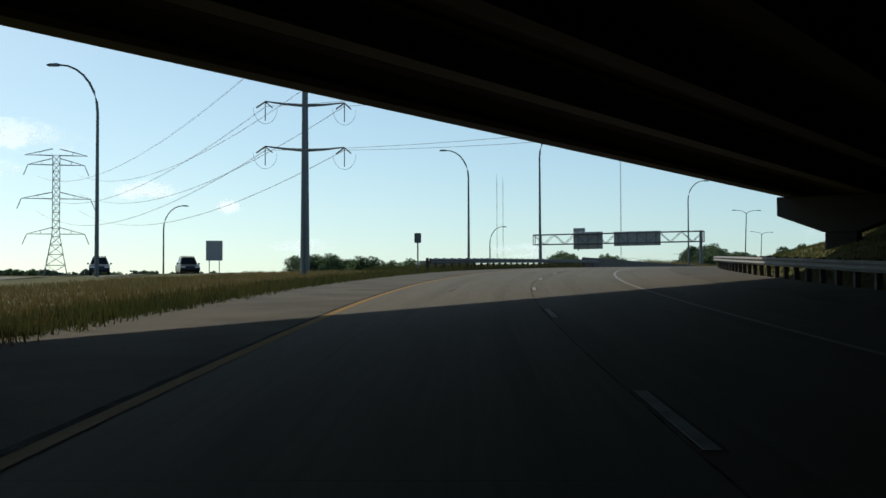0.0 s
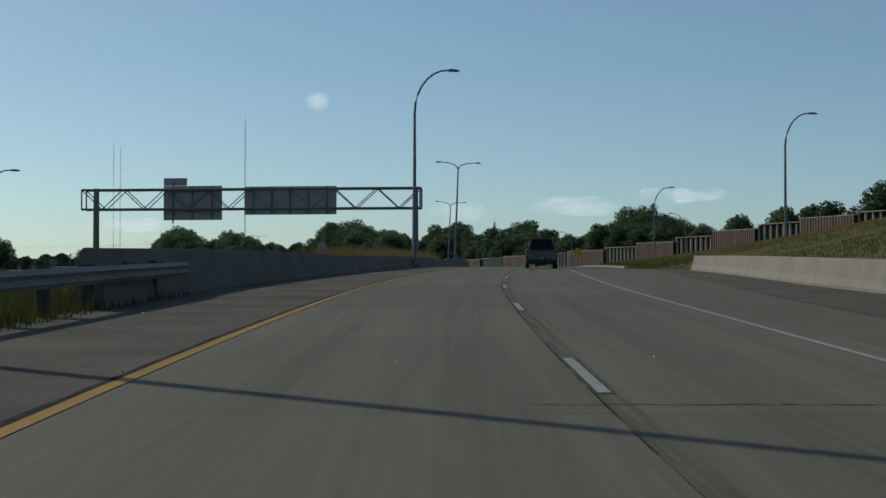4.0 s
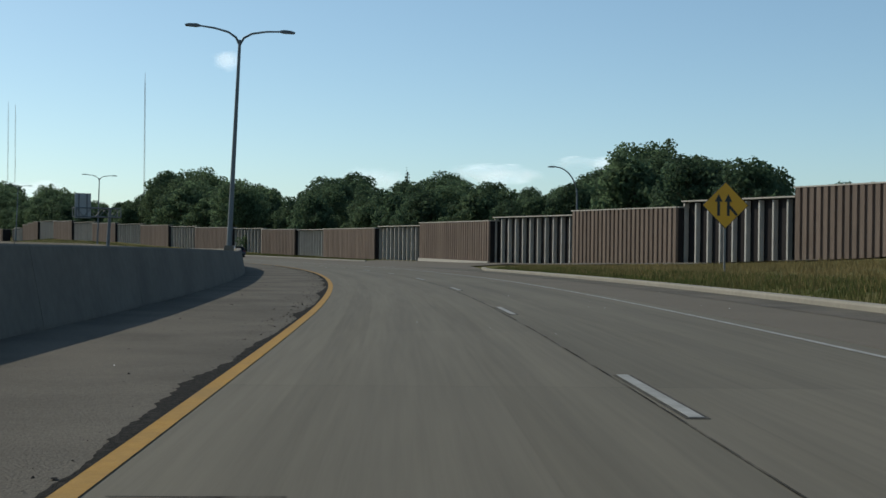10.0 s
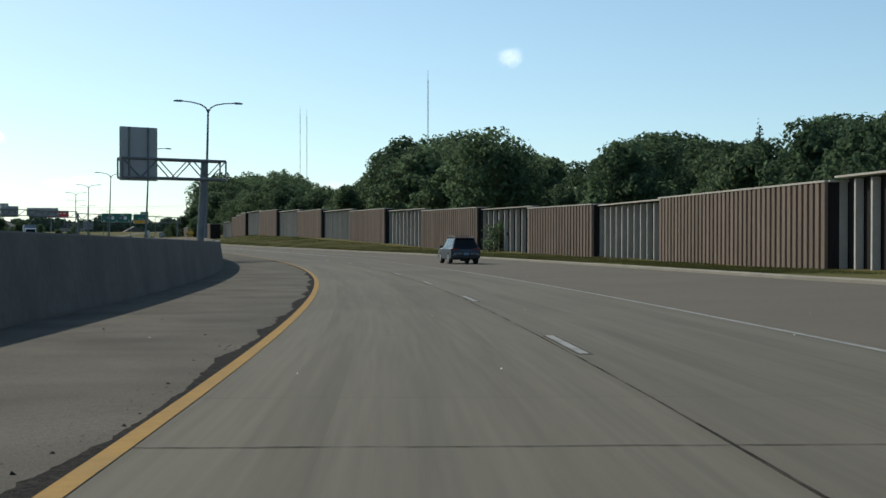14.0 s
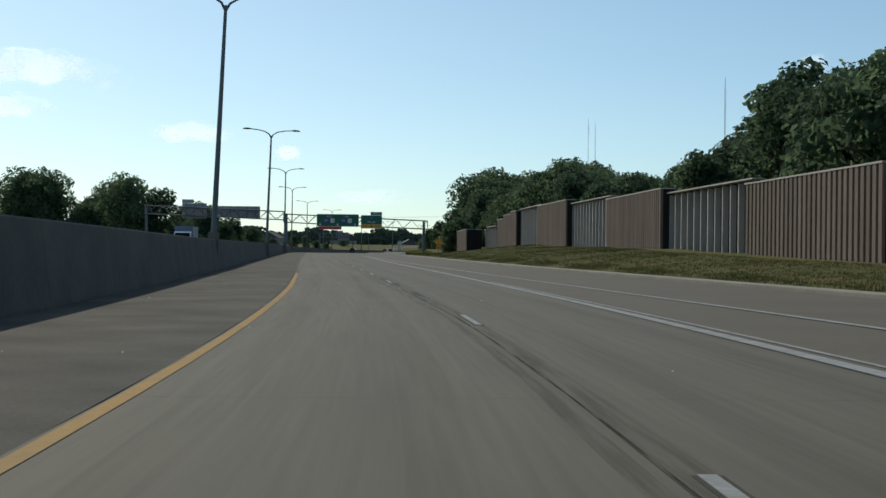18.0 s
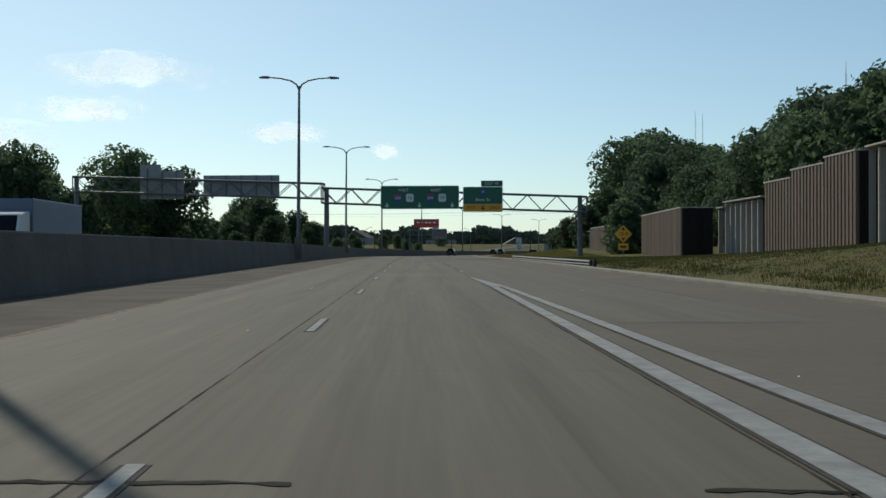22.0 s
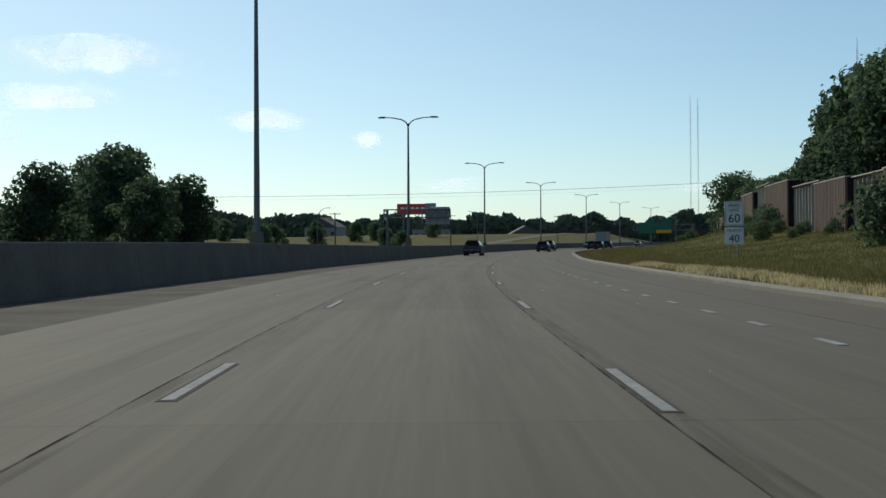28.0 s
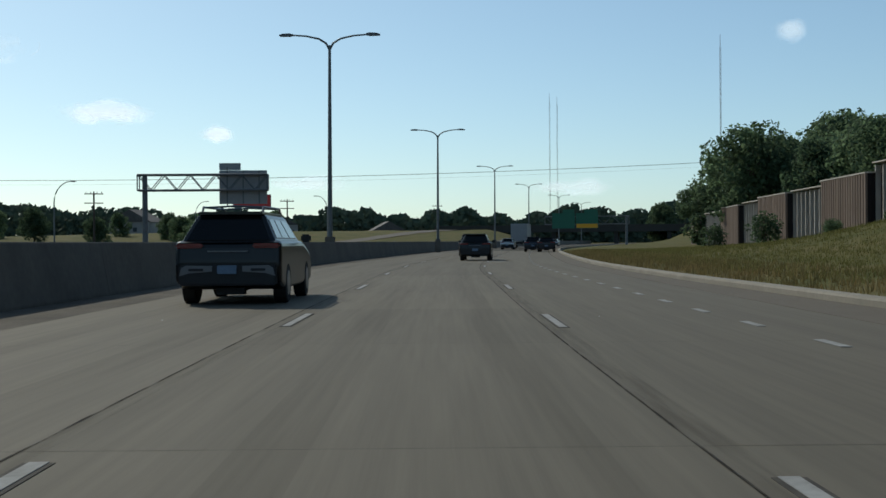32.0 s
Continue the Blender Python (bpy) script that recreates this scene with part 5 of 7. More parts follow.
# ---- power line ----
def monopole():
    x, y, z = -17.3, 160.0, 3.4
    ob = thing("power_pole", pose(x, y, z, 0, 0, 8), "tall dark steel power pole with three pairs of cross arms", "power pole")
    bm = bmesh.new()
    tube(bm, [(0, 0, -0.5), (0, 0, 33.2)], [0.62, 0.26], 14)
    part("shaft", bm, M_STEEL, ob)
    for k, (h, half) in enumerate(((16.2, 5.0), (21.9, 5.0), (27.8, 4.9), (32.4, 3.8))):
        for s in (-1, 1):
            bm = bmesh.new()
            tube(bm, [(0, 0, h), (s * half * 0.5, 0, h + 0.15), (s * half, 0, h + 0.45)], [0.22, 0.15, 0.08], 8)
            arm = part("cross_arm", bm, M_STEEL, ob)
            if k < 3:
                bm = bmesh.new()
                for dy in (-0.12, 0.12):
                    tube(bm, [(s * half, dy, h + 0.4), (s * half - 1.1, dy - 1.0, h - 0.5)], 0.09, 6)
                    tube(bm, [(s * half, dy, h + 0.4), (s * half + 0.9, dy + 1.0, h - 0.2)], 0.06, 6)
                tube(bm, [(s * half, 0, h + 0.4), (s * half, 0, h - 2.0)], 0.06, 6)
                part("insulator", bm, M_TRIM, arm)
                bm = bmesh.new()
                pts = [(s * half + 1.5 * math.cos(a), 0.3 * math.cos(a), h - 0.4 + 2.0 * math.sin(a)) for a in np.linspace(math.pi, 2 * math.pi, 13)]
                tube(bm, pts, 0.022, 4)
                part("jumper", bm, M_TRIM, arm)
    return ob


monopole()


def sag(bm, a, b, drop, r=0.022, n=24):
    a, b = Vector(a), Vector(b)
    tube(bm, [a.lerp(b, i / n) - Vector((0, 0, drop * 4 * (i / n) * (1 - i / n))) for i in range(n + 1)], r, 4, caps=False)


wires = thing("power_lines", pose(0, 0, 0), "thin dark sagging power lines strung from the steel pole", "cable", kind="structure")
for h in (19.6, 25.2, 31.2):
    for s in (-1, 1):
        bm = bmesh.new()
        sag(bm, (-17.3 + s * 5, 160, h), (100 + s * 5, 46, h + 4), 4)
        part("wire", bm, M_TRIM, wires)
        for k in (-0.25, 0.25):
            bm = bmesh.new()
            sag(bm, (-17.3 + s * 5, 160 + k, h), (-127 + s * 7, 418 + k, h + 10), 7)
            part("wire", bm, M_TRIM, wires)
for s in (-1, 1):
    bm = bmesh.new()
    sag(bm, (-17.3 + s * 3.8, 160, 36), (100 + s * 4, 46, 40), 3, 0.015)
    part("wire", bm, M_TRIM, wires)


def lattice_tower(x, y, z, h):
    ob = thing("power_tower", pose(x, y, z, 0, 0, 15), "grey steel lattice power tower with three cross arms", "power tower")
    w = lambda t: 4.6 * (1 - t / 0.42) + 1.15 * (t / 0.42) if t < 0.42 else 1.15
    bm, lv = bmesh.new(), [0, 0.1, 0.19, 0.27, 0.34, 0.40, 0.46, 0.52, 0.58, 0.64, 0.70, 0.76, 0.82, 0.88, 0.94, 1.0]
    for a, b in zip(lv, lv[1:]):
        ca = [Vector((i * w(a), j * w(a), a * h)) for i, j in ((-1, -1), (1, -1), (1, 1), (-1, 1))]
        cb = [Vector((i * w(b), j * w(b), b * h)) for i, j in ((-1, -1), (1, -1), (1, 1), (-1, 1))]
        for k in range(4):
            tube(bm, [ca[k], cb[k]], 0.11, 4)
            tube(bm, [ca[k], cb[(k + 1) % 4]], 0.06, 4)
            tube(bm, [ca[(k + 1) % 4], cb[k]], 0.06, 4)
            tube(bm, [cb[k], cb[(k + 1) % 4]], 0.06, 4)
    part("tower_body", bm, M_STEEL, ob)
    for hh, half in ((0.42, 9.2), (0.68, 11.0), (0.93, 9.0), (1.0, 10.0)):
        for s in (-1, 1):
            bm = bmesh.new()
            for j in (-1, 1):
                tube(bm, [(s * 1.1, j * 1.1, hh * h), (s * half, 0, hh * h)], 0.09, 4)
                tube(bm, [(s * 1.1, j * 1.1, hh * h + 2.2), (s * half, 0, hh * h)], 0.08, 4)
                tube(bm, [(s * half * 0.5, j * 0.6, hh * h), (s * half * 0.55, j * 0.55, hh * h + 1.2)], 0.05, 4)
            if hh < 0.99:
                tube(bm, [(s * half, 0, hh * h), (s * (half + 1.4), 0.5, hh * h - 3.4)], 0.13, 6)
            part("cross_arm", bm, M_STEEL, ob)
    return ob


lattice_tower(-127.7, 418.5, 3.0, 45)


# ---- radio masts far away ----
def mast(x, y, z, h, w, label):
    ob = thing("radio_mast", pose(x, y, z), label, "radio mast", "radio masts")
    n = 40
    bm = bmesh.new()
    for k in range(3):
        a, b = radians(120 * k), radians(120 * (k + 1))
        tube(bm, [(w * math.cos(a), w * math.sin(a), 0), (w * math.cos(a), w * math.sin(a), h * 0.94)], 0.28, 4)
        for i in range(n):
            tube(bm, [(w * math.cos(a), w * math.sin(a), h * 0.94 * i / n), (w * math.cos(b), w * math.sin(b), h * 0.94 * (i + 1) / n)], 0.16, 3)
    part("lattice", bm, M_MAST, ob)
    bm = bmesh.new()
    tube(bm, [(0, 0, h * 0.94), (0, 0, h)], [0.5, 0.3], 6)
    part("antenna", bm, M_MAST, ob)
    return ob


mast(404.7, 2852.6, 0, 341.5, 1.3, "very tall thin lattice radio mast far beyond the trees")
mast(183.8, 4200, 0, 405.5, 1.5, "one of two slender radio masts in the far distance")
mast(204.0, 4200, 0, 396.3, 1.5, "one of two slender radio masts in the far distance")


# ---- trees ----
def leaf_cards(bm, rnd, lobes, count, size, flat=1.0, hollow=0.55):
    """Small bent leaf clumps spread through ellipsoid lobes, thicker towards their outsides."""
    weights = [lx * ly * lz for _, (lx, ly, lz) in lobes]
    for _ in range(count):
        c, r = rnd.choices(lobes, weights)[0]
        while True:
            d = Vector((rnd.gauss(0, 1), rnd.gauss(0, 1), rnd.gauss(0, 1)))
            if d.length > 0.1:
                break
        d.normalize()
        k = hollow + (1 - hollow) * rnd.random() ** 0.7
        k *= 1 + rnd.uniform(-0.05, 0.16)
        p = Vector(c) + Vector((d.x * r[0], d.y * r[1], d.z * r[2])) * k
        nrm = (d + Vector((rnd.gauss(0, 0.6), rnd.gauss(0, 0.6), rnd.gauss(0.3, 0.6)))).normalized()
        a = nrm.orthogonal().normalized()
        a.rotate(Matrix.Rotation(rnd.uniform(0, 6.28), 3, nrm))
        b = nrm.cross(a)
        s = size * rnd.uniform(0.6, 1.35)
        pts = [p + a * s * rnd.uniform(0.8, 1.1), p + b * s * rnd.uniform(0.45, 0.8) + nrm * s * 0.15, p - a * s * rnd.uniform(0.7, 1.1), p - b * s * rnd.uniform(0.45, 0.8) + nrm * s * 0.15]
        bm.faces.new([bm.verts.new(q) for q in pts])


def make_tree(seed, height, spread, label, mat=None, base=0.22, cards=1500, size=0.42, conifer=False):
    rnd = random.Random(seed)
    ob = thing("tree", pose(0, 0, -200), label, "tree", "roadside trees")
    bm = bmesh.new()
    lean = (rnd.uniform(-0.3, 0.3), rnd.uniform(-0.3, 0.3))
    tube(bm, [(0, 0, -0.3), (lean[0] * 0.3, lean[1] * 0.3, height * 0.3), (lean[0], lean[1], height * (0.95 if conifer else 0.72))], [height * 0.026, height * 0.019, height * 0.006], 8)
    lobes = []
    if conifer:
        for i in range(9):
            t = i / 8
            lobes.append(((0, 0, height * (0.18 + 0.78 * t)), (spread * (1 - t) * 0.9 + 0.25, spread * (1 - t) * 0.9 + 0.25, height * 0.07)))
    else:
        for i in range(20):
            t = rnd.random()
            a = i * 2.4 + rnd.uniform(-0.4, 0.4)
            z = height * (base + 0.10 + (0.90 - base - 0.10) * (i / 19))
            rr = spread * math.sin(math.pi * min(0.93, 0.22 + 0.68 * (i / 19))) * rnd.uniform(0.5, 0.82)
            c = (rr * math.cos(a), rr * math.sin(a), z - height * 0.04)
            q = spread * rnd.uniform(0.22, 0.42)
            lobes.append((c, (q, q, q * rnd.uniform(0.65, 0.9))))
            tube(bm, [(lean[0] * 0.5, lean[1] * 0.5, max(height * 0.2, z - height * 0.22)), (c[0] * 0.5, c[1] * 0.5, z - height * 0.10), c], [height * 0.009, height * 0.006, height * 0.002], 5)
        lobes.append(((lean[0], lean[1], height * 0.56), (spread * 0.5, spread * 0.5, height * 0.26)))
    part("trunk", bm, M_BARK, ob)
    bm = bmesh.new()
    leaf_cards(bm, rnd, lobes, cards, size, hollow=0.35 if conifer else 0.5)
    part("crown", bm, mat or M_LEAF, ob)
    return ob


TREES = [
    make_tree(1, 15.0, 6.2, "broad green deciduous tree behind the noise wall", cards=5600, size=0.30),
    make_tree(2, 17.0, 5.2, "tall green deciduous tree with an uneven crown", cards=5600, size=0.30),
    make_tree(3, 12.0, 5.0, "rounded dense green tree", M_LEAF_D, base=0.10, cards=5200, size=0.29),
    make_tree(4, 10.0, 4.6, "low bushy green tree", M_LEAF, base=0.02, cards=5200, size=0.27),
    make_tree(5, 17.0, 3.4, "dark pointed spruce above the other trees", M_LEAF_D, cards=4200, size=0.30, conifer=True),
    make_tree(6, 3.4, 2.0, "small green bush in the grass", M_LEAF, base=0.0, cards=1500, size=0.15),
]
for tr in TREES:
    tr["category"] = "bush" if "bush in" in tr["label"] else "tree"
TREE_USED = set()


def plant(k, x, y, s=1.0, turn=0.0, sink=0.2):
    m = pose(x, y, land_z(x, y) - sink * s, 0, 0, turn)
    if k not in TREE_USED:
        TREE_USED.add(k)
        TREES[k].matrix_basis = m @ Matrix.Diagonal((s, s, s, 1))
        return TREES[k]
    ob = copy_thing(TREES[k], m)
    ob.matrix_basis = m @ Matrix.Diagonal((s, s, s, 1))
    return ob


rnd = random.Random(11)


def wall_x(y):
    return lerp(y, WALL_Y + [700, 770, 950], WALL_X + [66, 64, 68])


NATURAL = [max(v.co.z for c in tr.children for v in c.data.vertices) * 0.98 for tr in TREES]


def plant_to(k, x, y, top, turn=0.0):
    """A tree whose tip reaches the height top."""
    return plant(k, x, y, max(0.3, (top - land_z(x, y)) / NATURAL[k]), turn)


def plant_top(x, y, top):
    """A tree that reaches the height top, of a kind that suits its size."""
    h = top - land_z(x, y)
    k = rnd.choice((3, 3, 2) if h < 9 else (2, 2, 3, 0) if h < 13 else (0, 0, 1, 2))
    plant_to(k, x, y, top, rnd.uniform(0, 360))


plant_to(4, 156.9, 506.3, 22.4)
plant_to(2, 234.7, 677.4, 30)
# single trees that stand out
for k, x, y, top in ((0, 60.8, 899.0, 17.9), (1, 63.5, 905.0, 17.0), (0, 78.2, 926.0, 22.0), (0, -36.6, 845.1, 20.6), (2, -22.7, 837.6, 15.5), (0, -30.5, 752.0, 22.3), (0, -55.5, 759.0, 23.4), (2, -28.3, 826.0, 19.0)):
    plant_to(k, x, y, top, 40 * k + x)
plant_to(1, 120.5, 514.8, 18.8, 30)
plant_to(0, 127.0, 523.0, 18.2, 110)
plant_to(4, 72.2, 864.1, 29.0)
# the woods beyond the noise wall: rows at distances behind it, with the heights that the crowns reach
WOODS = [
    (290, 9, 12, [11.0, 10.0, 10.5, 12.5, 13.5, 14.5, 11.5, 12.0, 10.5, 12.0, 12.5, 12.5, 12.5, 13.0, 11.5, 12.5, 13.5, 12.5, 13.0, 14.5, 14.0, 15.5, 14.5, 16.0, 15.0, 16.0, 15.0, 13.5, 15.0, 13.0]),
    (290, 10, 25, [12.5, 13.0, 10.5, 10.5, 13.5, 14.5, 15.0, 14.0, 14.0, 12.0, 12.0, 13.5, 14.5, 15.0, 15.0, 13.5, 15.0, 16.0, 16.0, 14.5, 16.0, 16.0, 18.5, 20.0, 20.5, 20.0, 21.0]),
    (290, 10.5, 40, [16.0, 13.5, 13.5, 13.0, 11.5, 12.0, 14.5, 16.0, 16.5, 16.0, 16.5, 14.5, 14.0, 15.0, 16.5, 17.5, 17.5, 16.0, 17.5, 19.0, 18.0, 17.5, 17.5, 18.0, 19.5]),
    (290, 12, 60, [26.0, 18.0, 16.5, 14.5, 16.0, 14.5, 13.5, 13.5, 16.0, 18.5, 19.5, 19.0, 18.0, 16.0, 17.5, 18.0, 20.5, 19.0, 19.5, 21.0, 22.5, 22.0]),
    (566, 10, 9, [12.5, 14.0, 14.5, 16.0, 17.5, 15.0, 17.5, 15.0, 14.0, 16.0, 14.5, 15.5, 16.0, 18.5, 19.0, 21.0, 21.5]),
    (566, 10, 21, [17.0, 15.0, 16.0, 15.0, 16.0, 16.5, 18.0, 19.5, 20.0, 21.5, 22.0, 23.5, 19.0, 22.0, 19.0, 20.0, 20.5]),
    (738, 10, 3, [21.5, 21.5, 22.5, 19.0, 23.0, 22.0, 21.0, 23.0, 17.5, 20.5, 18.0, 14.5, 17.0, 15.5, 16.5, 17.0, 15.5, 17.0, 17.5, 17.0, 19.0]),
    (738, 10, 14, [22.5, 22.5, 24.0, 25.0, 26.0, 27.0, 27.5, 27.5, 30.0, 27.0, 28.5, 26.0, 27.5, 23.5, 25.5, 18.5, 19.0, 19.5, 20.5, 20.5, 21.5]),
]
for y0, step, far, tops in WOODS:
    for i, top in enumerate(tops):
        y = y0 + step * i + 2.4 * math.sin(i * 1.7 + far)
        if top:
            plant_top(wall_x(y) + far + 2.6 * math.sin(i * 2.4 + far * 1.3), y, top)
# a few crowns that rise over the wall before the curve
for x, y, top in ((118.5, 264, 14.4), (122, 256, 14.9), (127, 270, 15.2), (119, 240, 16.8), (124, 231, 17.8), (121, 218, 17.2), (130, 243, 19.0), (133, 222, 18.8), (119, 278, 13.8)):
    plant_top(x, y, top)
# tall trees close behind the wall
for x, y, top in ((108, 505, 18.4), (112, 520, 20.5), (110, 533, 19.7), (115, 545, 23.4), (107, 556, 18.1), (112, 566, 23.2), (101, 575, 15.1), (97, 588, 14.5), (90, 598, 15.1), (85, 603, 17.1), (86, 615, 18.2), (79, 622, 14.3), (80, 640, 16.2), (76, 655, 13.6), (74, 672, 15.3), (70, 688, 17.7), (69, 702, 18.7), (72, 716, 20.7), (68, 728, 21.1), (76, 737, 22.6), (65, 741, 19.9), (70, 752, 23.4), (66, 770, 21.2), (70, 795, 23.4), (66, 785, 21.8), (74, 765, 25.2), (69, 778, 23.2), (73, 792, 25.1), (67, 808, 21.1), (72, 822, 25.6)):
    plant_top(x, y, top)
# tall trees close behind the wall
for x, y, top in ((68, 838, 16.4), (64, 861, 14.9), (72, 872, 16.4), (66, 880, 15.2), (64, 904, 16.4), (70, 915, 15.3), (61, 927, 12.3), (66, 940, 17.8), (72, 955, 18.5), (61.5, 850, 14), (60.5, 868, 13.5), (63, 845, 13.9), (62.5, 858, 14.2), (84, 1150, 16.5), (95, 1160, 21.9), (108, 1150, 31.7), (104, 497, 17), (106, 540, 22), (66.5, 722, 23.5), (70, 734, 25.5), (106, 512, 17.8), (103, 522, 17.6), (101, 540, 14.6), (97, 553, 13.1)):
    plant_top(x, y, top)
# beside the opposite carriageway
for x, y, top in ((-39, 724, 24.0), (-46, 728, 24.3), (-18, 720, 22.5), (-12, 726, 19.5), (-34, 773, 14.8), (-40, 780, 16.1), (-28, 768, 11.1), (-2, 751, 11.5), (-8, 748, 8.5), (4, 757, 10.6), (-28, 803, 13.1), (-32, 836, 17.9), (-38, 842, 18.7), (-22, 838, 12.7), (-27, 832, 15.5), (-15, 850, 8.3), (-62, 712, 25.3), (-75, 720, 25.3), (-3, 905, 7.6), (-12, 935, 8.6), (-66, 780, 22.6), (-55, 800, 20.2), (-50, 735, 22.3), (-28, 722, 15.6), (-46, 770, 19.3), (-58, 760, 23.6), (-70, 750, 25.2), (-85, 740, 25.1)):
    plant_top(x, y, top)
# low woods beyond the opposite carriageway
for x, y, top in ((-59.6, 663.8, 14.3), (-66.8, 578.1, 13), (-140.3, 599.5, 13.8), (-127.6, 651.8, 14.3), (-217.8, 594.7, 14.2), (-172.5, 706.6, 14.2), (-89.8, 585.5, 12.9), (-84.5, 582.2, 12.9), (-115, 580.3, 13.4), (-219.7, 699.4, 14.1), (-184.4, 594.5, 14.2), (-53, 699.6, 14.2), (-170.8, 713.8, 14.1), (-128.3, 668.5, 14.3), (-185.2, 710.6, 14.1), (-102.6, 714.7, 14.1), (-68.1, 607.8, 14.3), (-158.6, 586.6, 13.9), (-195.2, 570.4, 14.1), (-168.8, 656.5, 14.2)):
    plant_top(x, y, top)
# scattered trees towards the far bridge
for x, y, top in ((-149.6, 1042.7, 18.6), (-106.1, 954.4, 16.9), (-43.6, 995.4, 9.9), (-108.9, 995.5, 18.1), (-58.4, 893.7, 18), (-23.2, 885.5, 8.8), (-52.5, 1082.8, 12.9), (-147.7, 1069.1, 19.4), (-102.4, 1018.8, 18.3), (-148.8, 891.2, 18), (-126.5, 1109.2, 18.8), (-124.5, 1061.4, 19.2), (-29.1, 1106.1, 13.9), (-105.2, 965.2, 18), (-81.8, 1066.1, 14), (-136, 1059.6, 19.1), (-46.4, 1086.3, 12.5), (-145.2, 1107, 20.9), (-138.1, 961.8, 18), (-70.6, 1100.3, 13.4), (-105.8, 1101.8, 14.6), (-79.1, 955, 18), (-108.8, 922.6, 15.8), (-139.8, 915.7, 18.1)):
    plant_top(x, y, top)
# trees under the power line
for x, y, top in ((-26.6, 379.8, 8.7), (-105.8, 313.4, 7.9), (18, 347.3, 8.9), (-69.1, 326.6, 7.6), (-40.9, 367.8, 8.5), (-61.7, 339.5, 8.1), (-121.6, 374.1, 9.6), (-125.1, 344.5, 13.3), (-4.2, 319.1, 7.6), (-20.3, 376.5, 8.5), (-35.4, 365.2, 8.5), (-114, 340.4, 8.7)):
    plant_top(x, y, top)
# the broad tree that leans over the wall
plant_to(0, 107.2, 458.5, 16.6, 75)
# a tall group beyond the noise wall
for x, y, top in ((166.7, 416.2, 22.6), (172.6, 418.6, 23.4), (170.5, 407.1, 20.0), (180.6, 417.4, 20.0), (178.4, 407.0, 17.4), (187.0, 415.7, 18.0), (185.1, 407.4, 16.8), (166.0, 425.6, 19.2), (163.5, 406.5, 20.2), (158.6, 418.1, 17.3), (185.6, 402.3, 15.2)):
    plant_top(x, y, top)
# before the wall, by the gantry
plant_to(3, 66.9, 640, 9.6)
plant_to(3, 68.2, 646, 10.6, 80)
plant_to(3, 61.0, 690, 11.0, 40)
plant_to(3, 57.5, 700, 9.5, 200)
plant_to(3, 63.5, 704, 14.0, 130)
# weeds and bushes along the foot of the last wall
for i in range(22):
    y = 752 + i * 4.2
    plant(5, lerp(y, [730, 770, 800, 840, 880], [60, 58.3, 57, 56.5, 57]) - 2.2 + 1.4 * math.sin(i * 2.1), y, 0.24 + 0.16 * math.sin(i * 1.3) ** 2, i * 57)
# bushes before the wall
for x, y, s in ((105.5, 441, 0.9), (66.2, 660, 1.2), (58, 712, 1.4), (54.5, 718, 1.0), (50, 860, 0.6), (51, 845, 0.7), (56, 790, 0.75), (54, 800, 0.7), (52, 775, 0.6), (55.5, 781, 0.8), (53.5, 767, 0.6)):
    plant(5, x, y, s, rnd.uniform(0, 360))


# ---- utility poles ----
def utility_pole(x, y, h, turn):
    z = land_z(x, y)
    ob = thing("utility_pole", pose(x, y, z, 0, 0, turn), "dark wooden utility pole with two cross arms", "utility pole", "utility poles")
    bm = bmesh.new()
    tube(bm, [(0, 0, -0.3), (0, 0, h)], [0.16, 0.10], 8)
    part("pole", bm, M_WOODPOLE, ob)
    for k in (0.3, 1.5):
        bm = bmesh.new()
        box(bm, (0, 0.1, h - k), (2.4, 0.1, 0.13))
        part("cross_arm", bm, M_WOODPOLE, ob)
    for q in (-1.0, -0.4, 0.4, 1.0):
        bm = bmesh.new()
        tube(bm, [(q, 0.1, h - 0.25), (q, 0.1, h)], [0.05, 0.03], 6)
        part("insulator", bm, M_TRIM, ob)


for x, y, h, turn in ((-20, 920, 8.2, 20), (-41, 880, 8.0, 15), (-2, 965, 8.5, 25), (-60, 905, 7.5, 10), (20, 1030, 9.0, 30)):
    utility_pole(x, y, h, turn)

for x, y in ((-128, 1092), (150, 1112)):
    utility_pole(x, y, 16.5, 4)
far_wires = thing("power_lines", pose(0, 0, 0), "thin dark overhead lines strung before the far bridge", "cable", kind="structure")
za, zb = land_z(-128, 1092) + 16.5, land_z(150, 1112) + 16.5
for off, drop in ((-1.0, 0.0), (-0.4, 0.0), (0.4, 0.0), (1.0, 0.0), (-0.4, 1.2)):
    bm = bmesh.new()
    tube(bm, [(-128 + 278 * k / 12, 1092 + 20 * k / 12 + off, za + (zb - za) * k / 12 - drop - 2.6 * (1 - (k / 6 - 1) ** 2)) for k in range(13)], 0.016, 5)
    part("wire", bm, M_TRIM, far_wires)

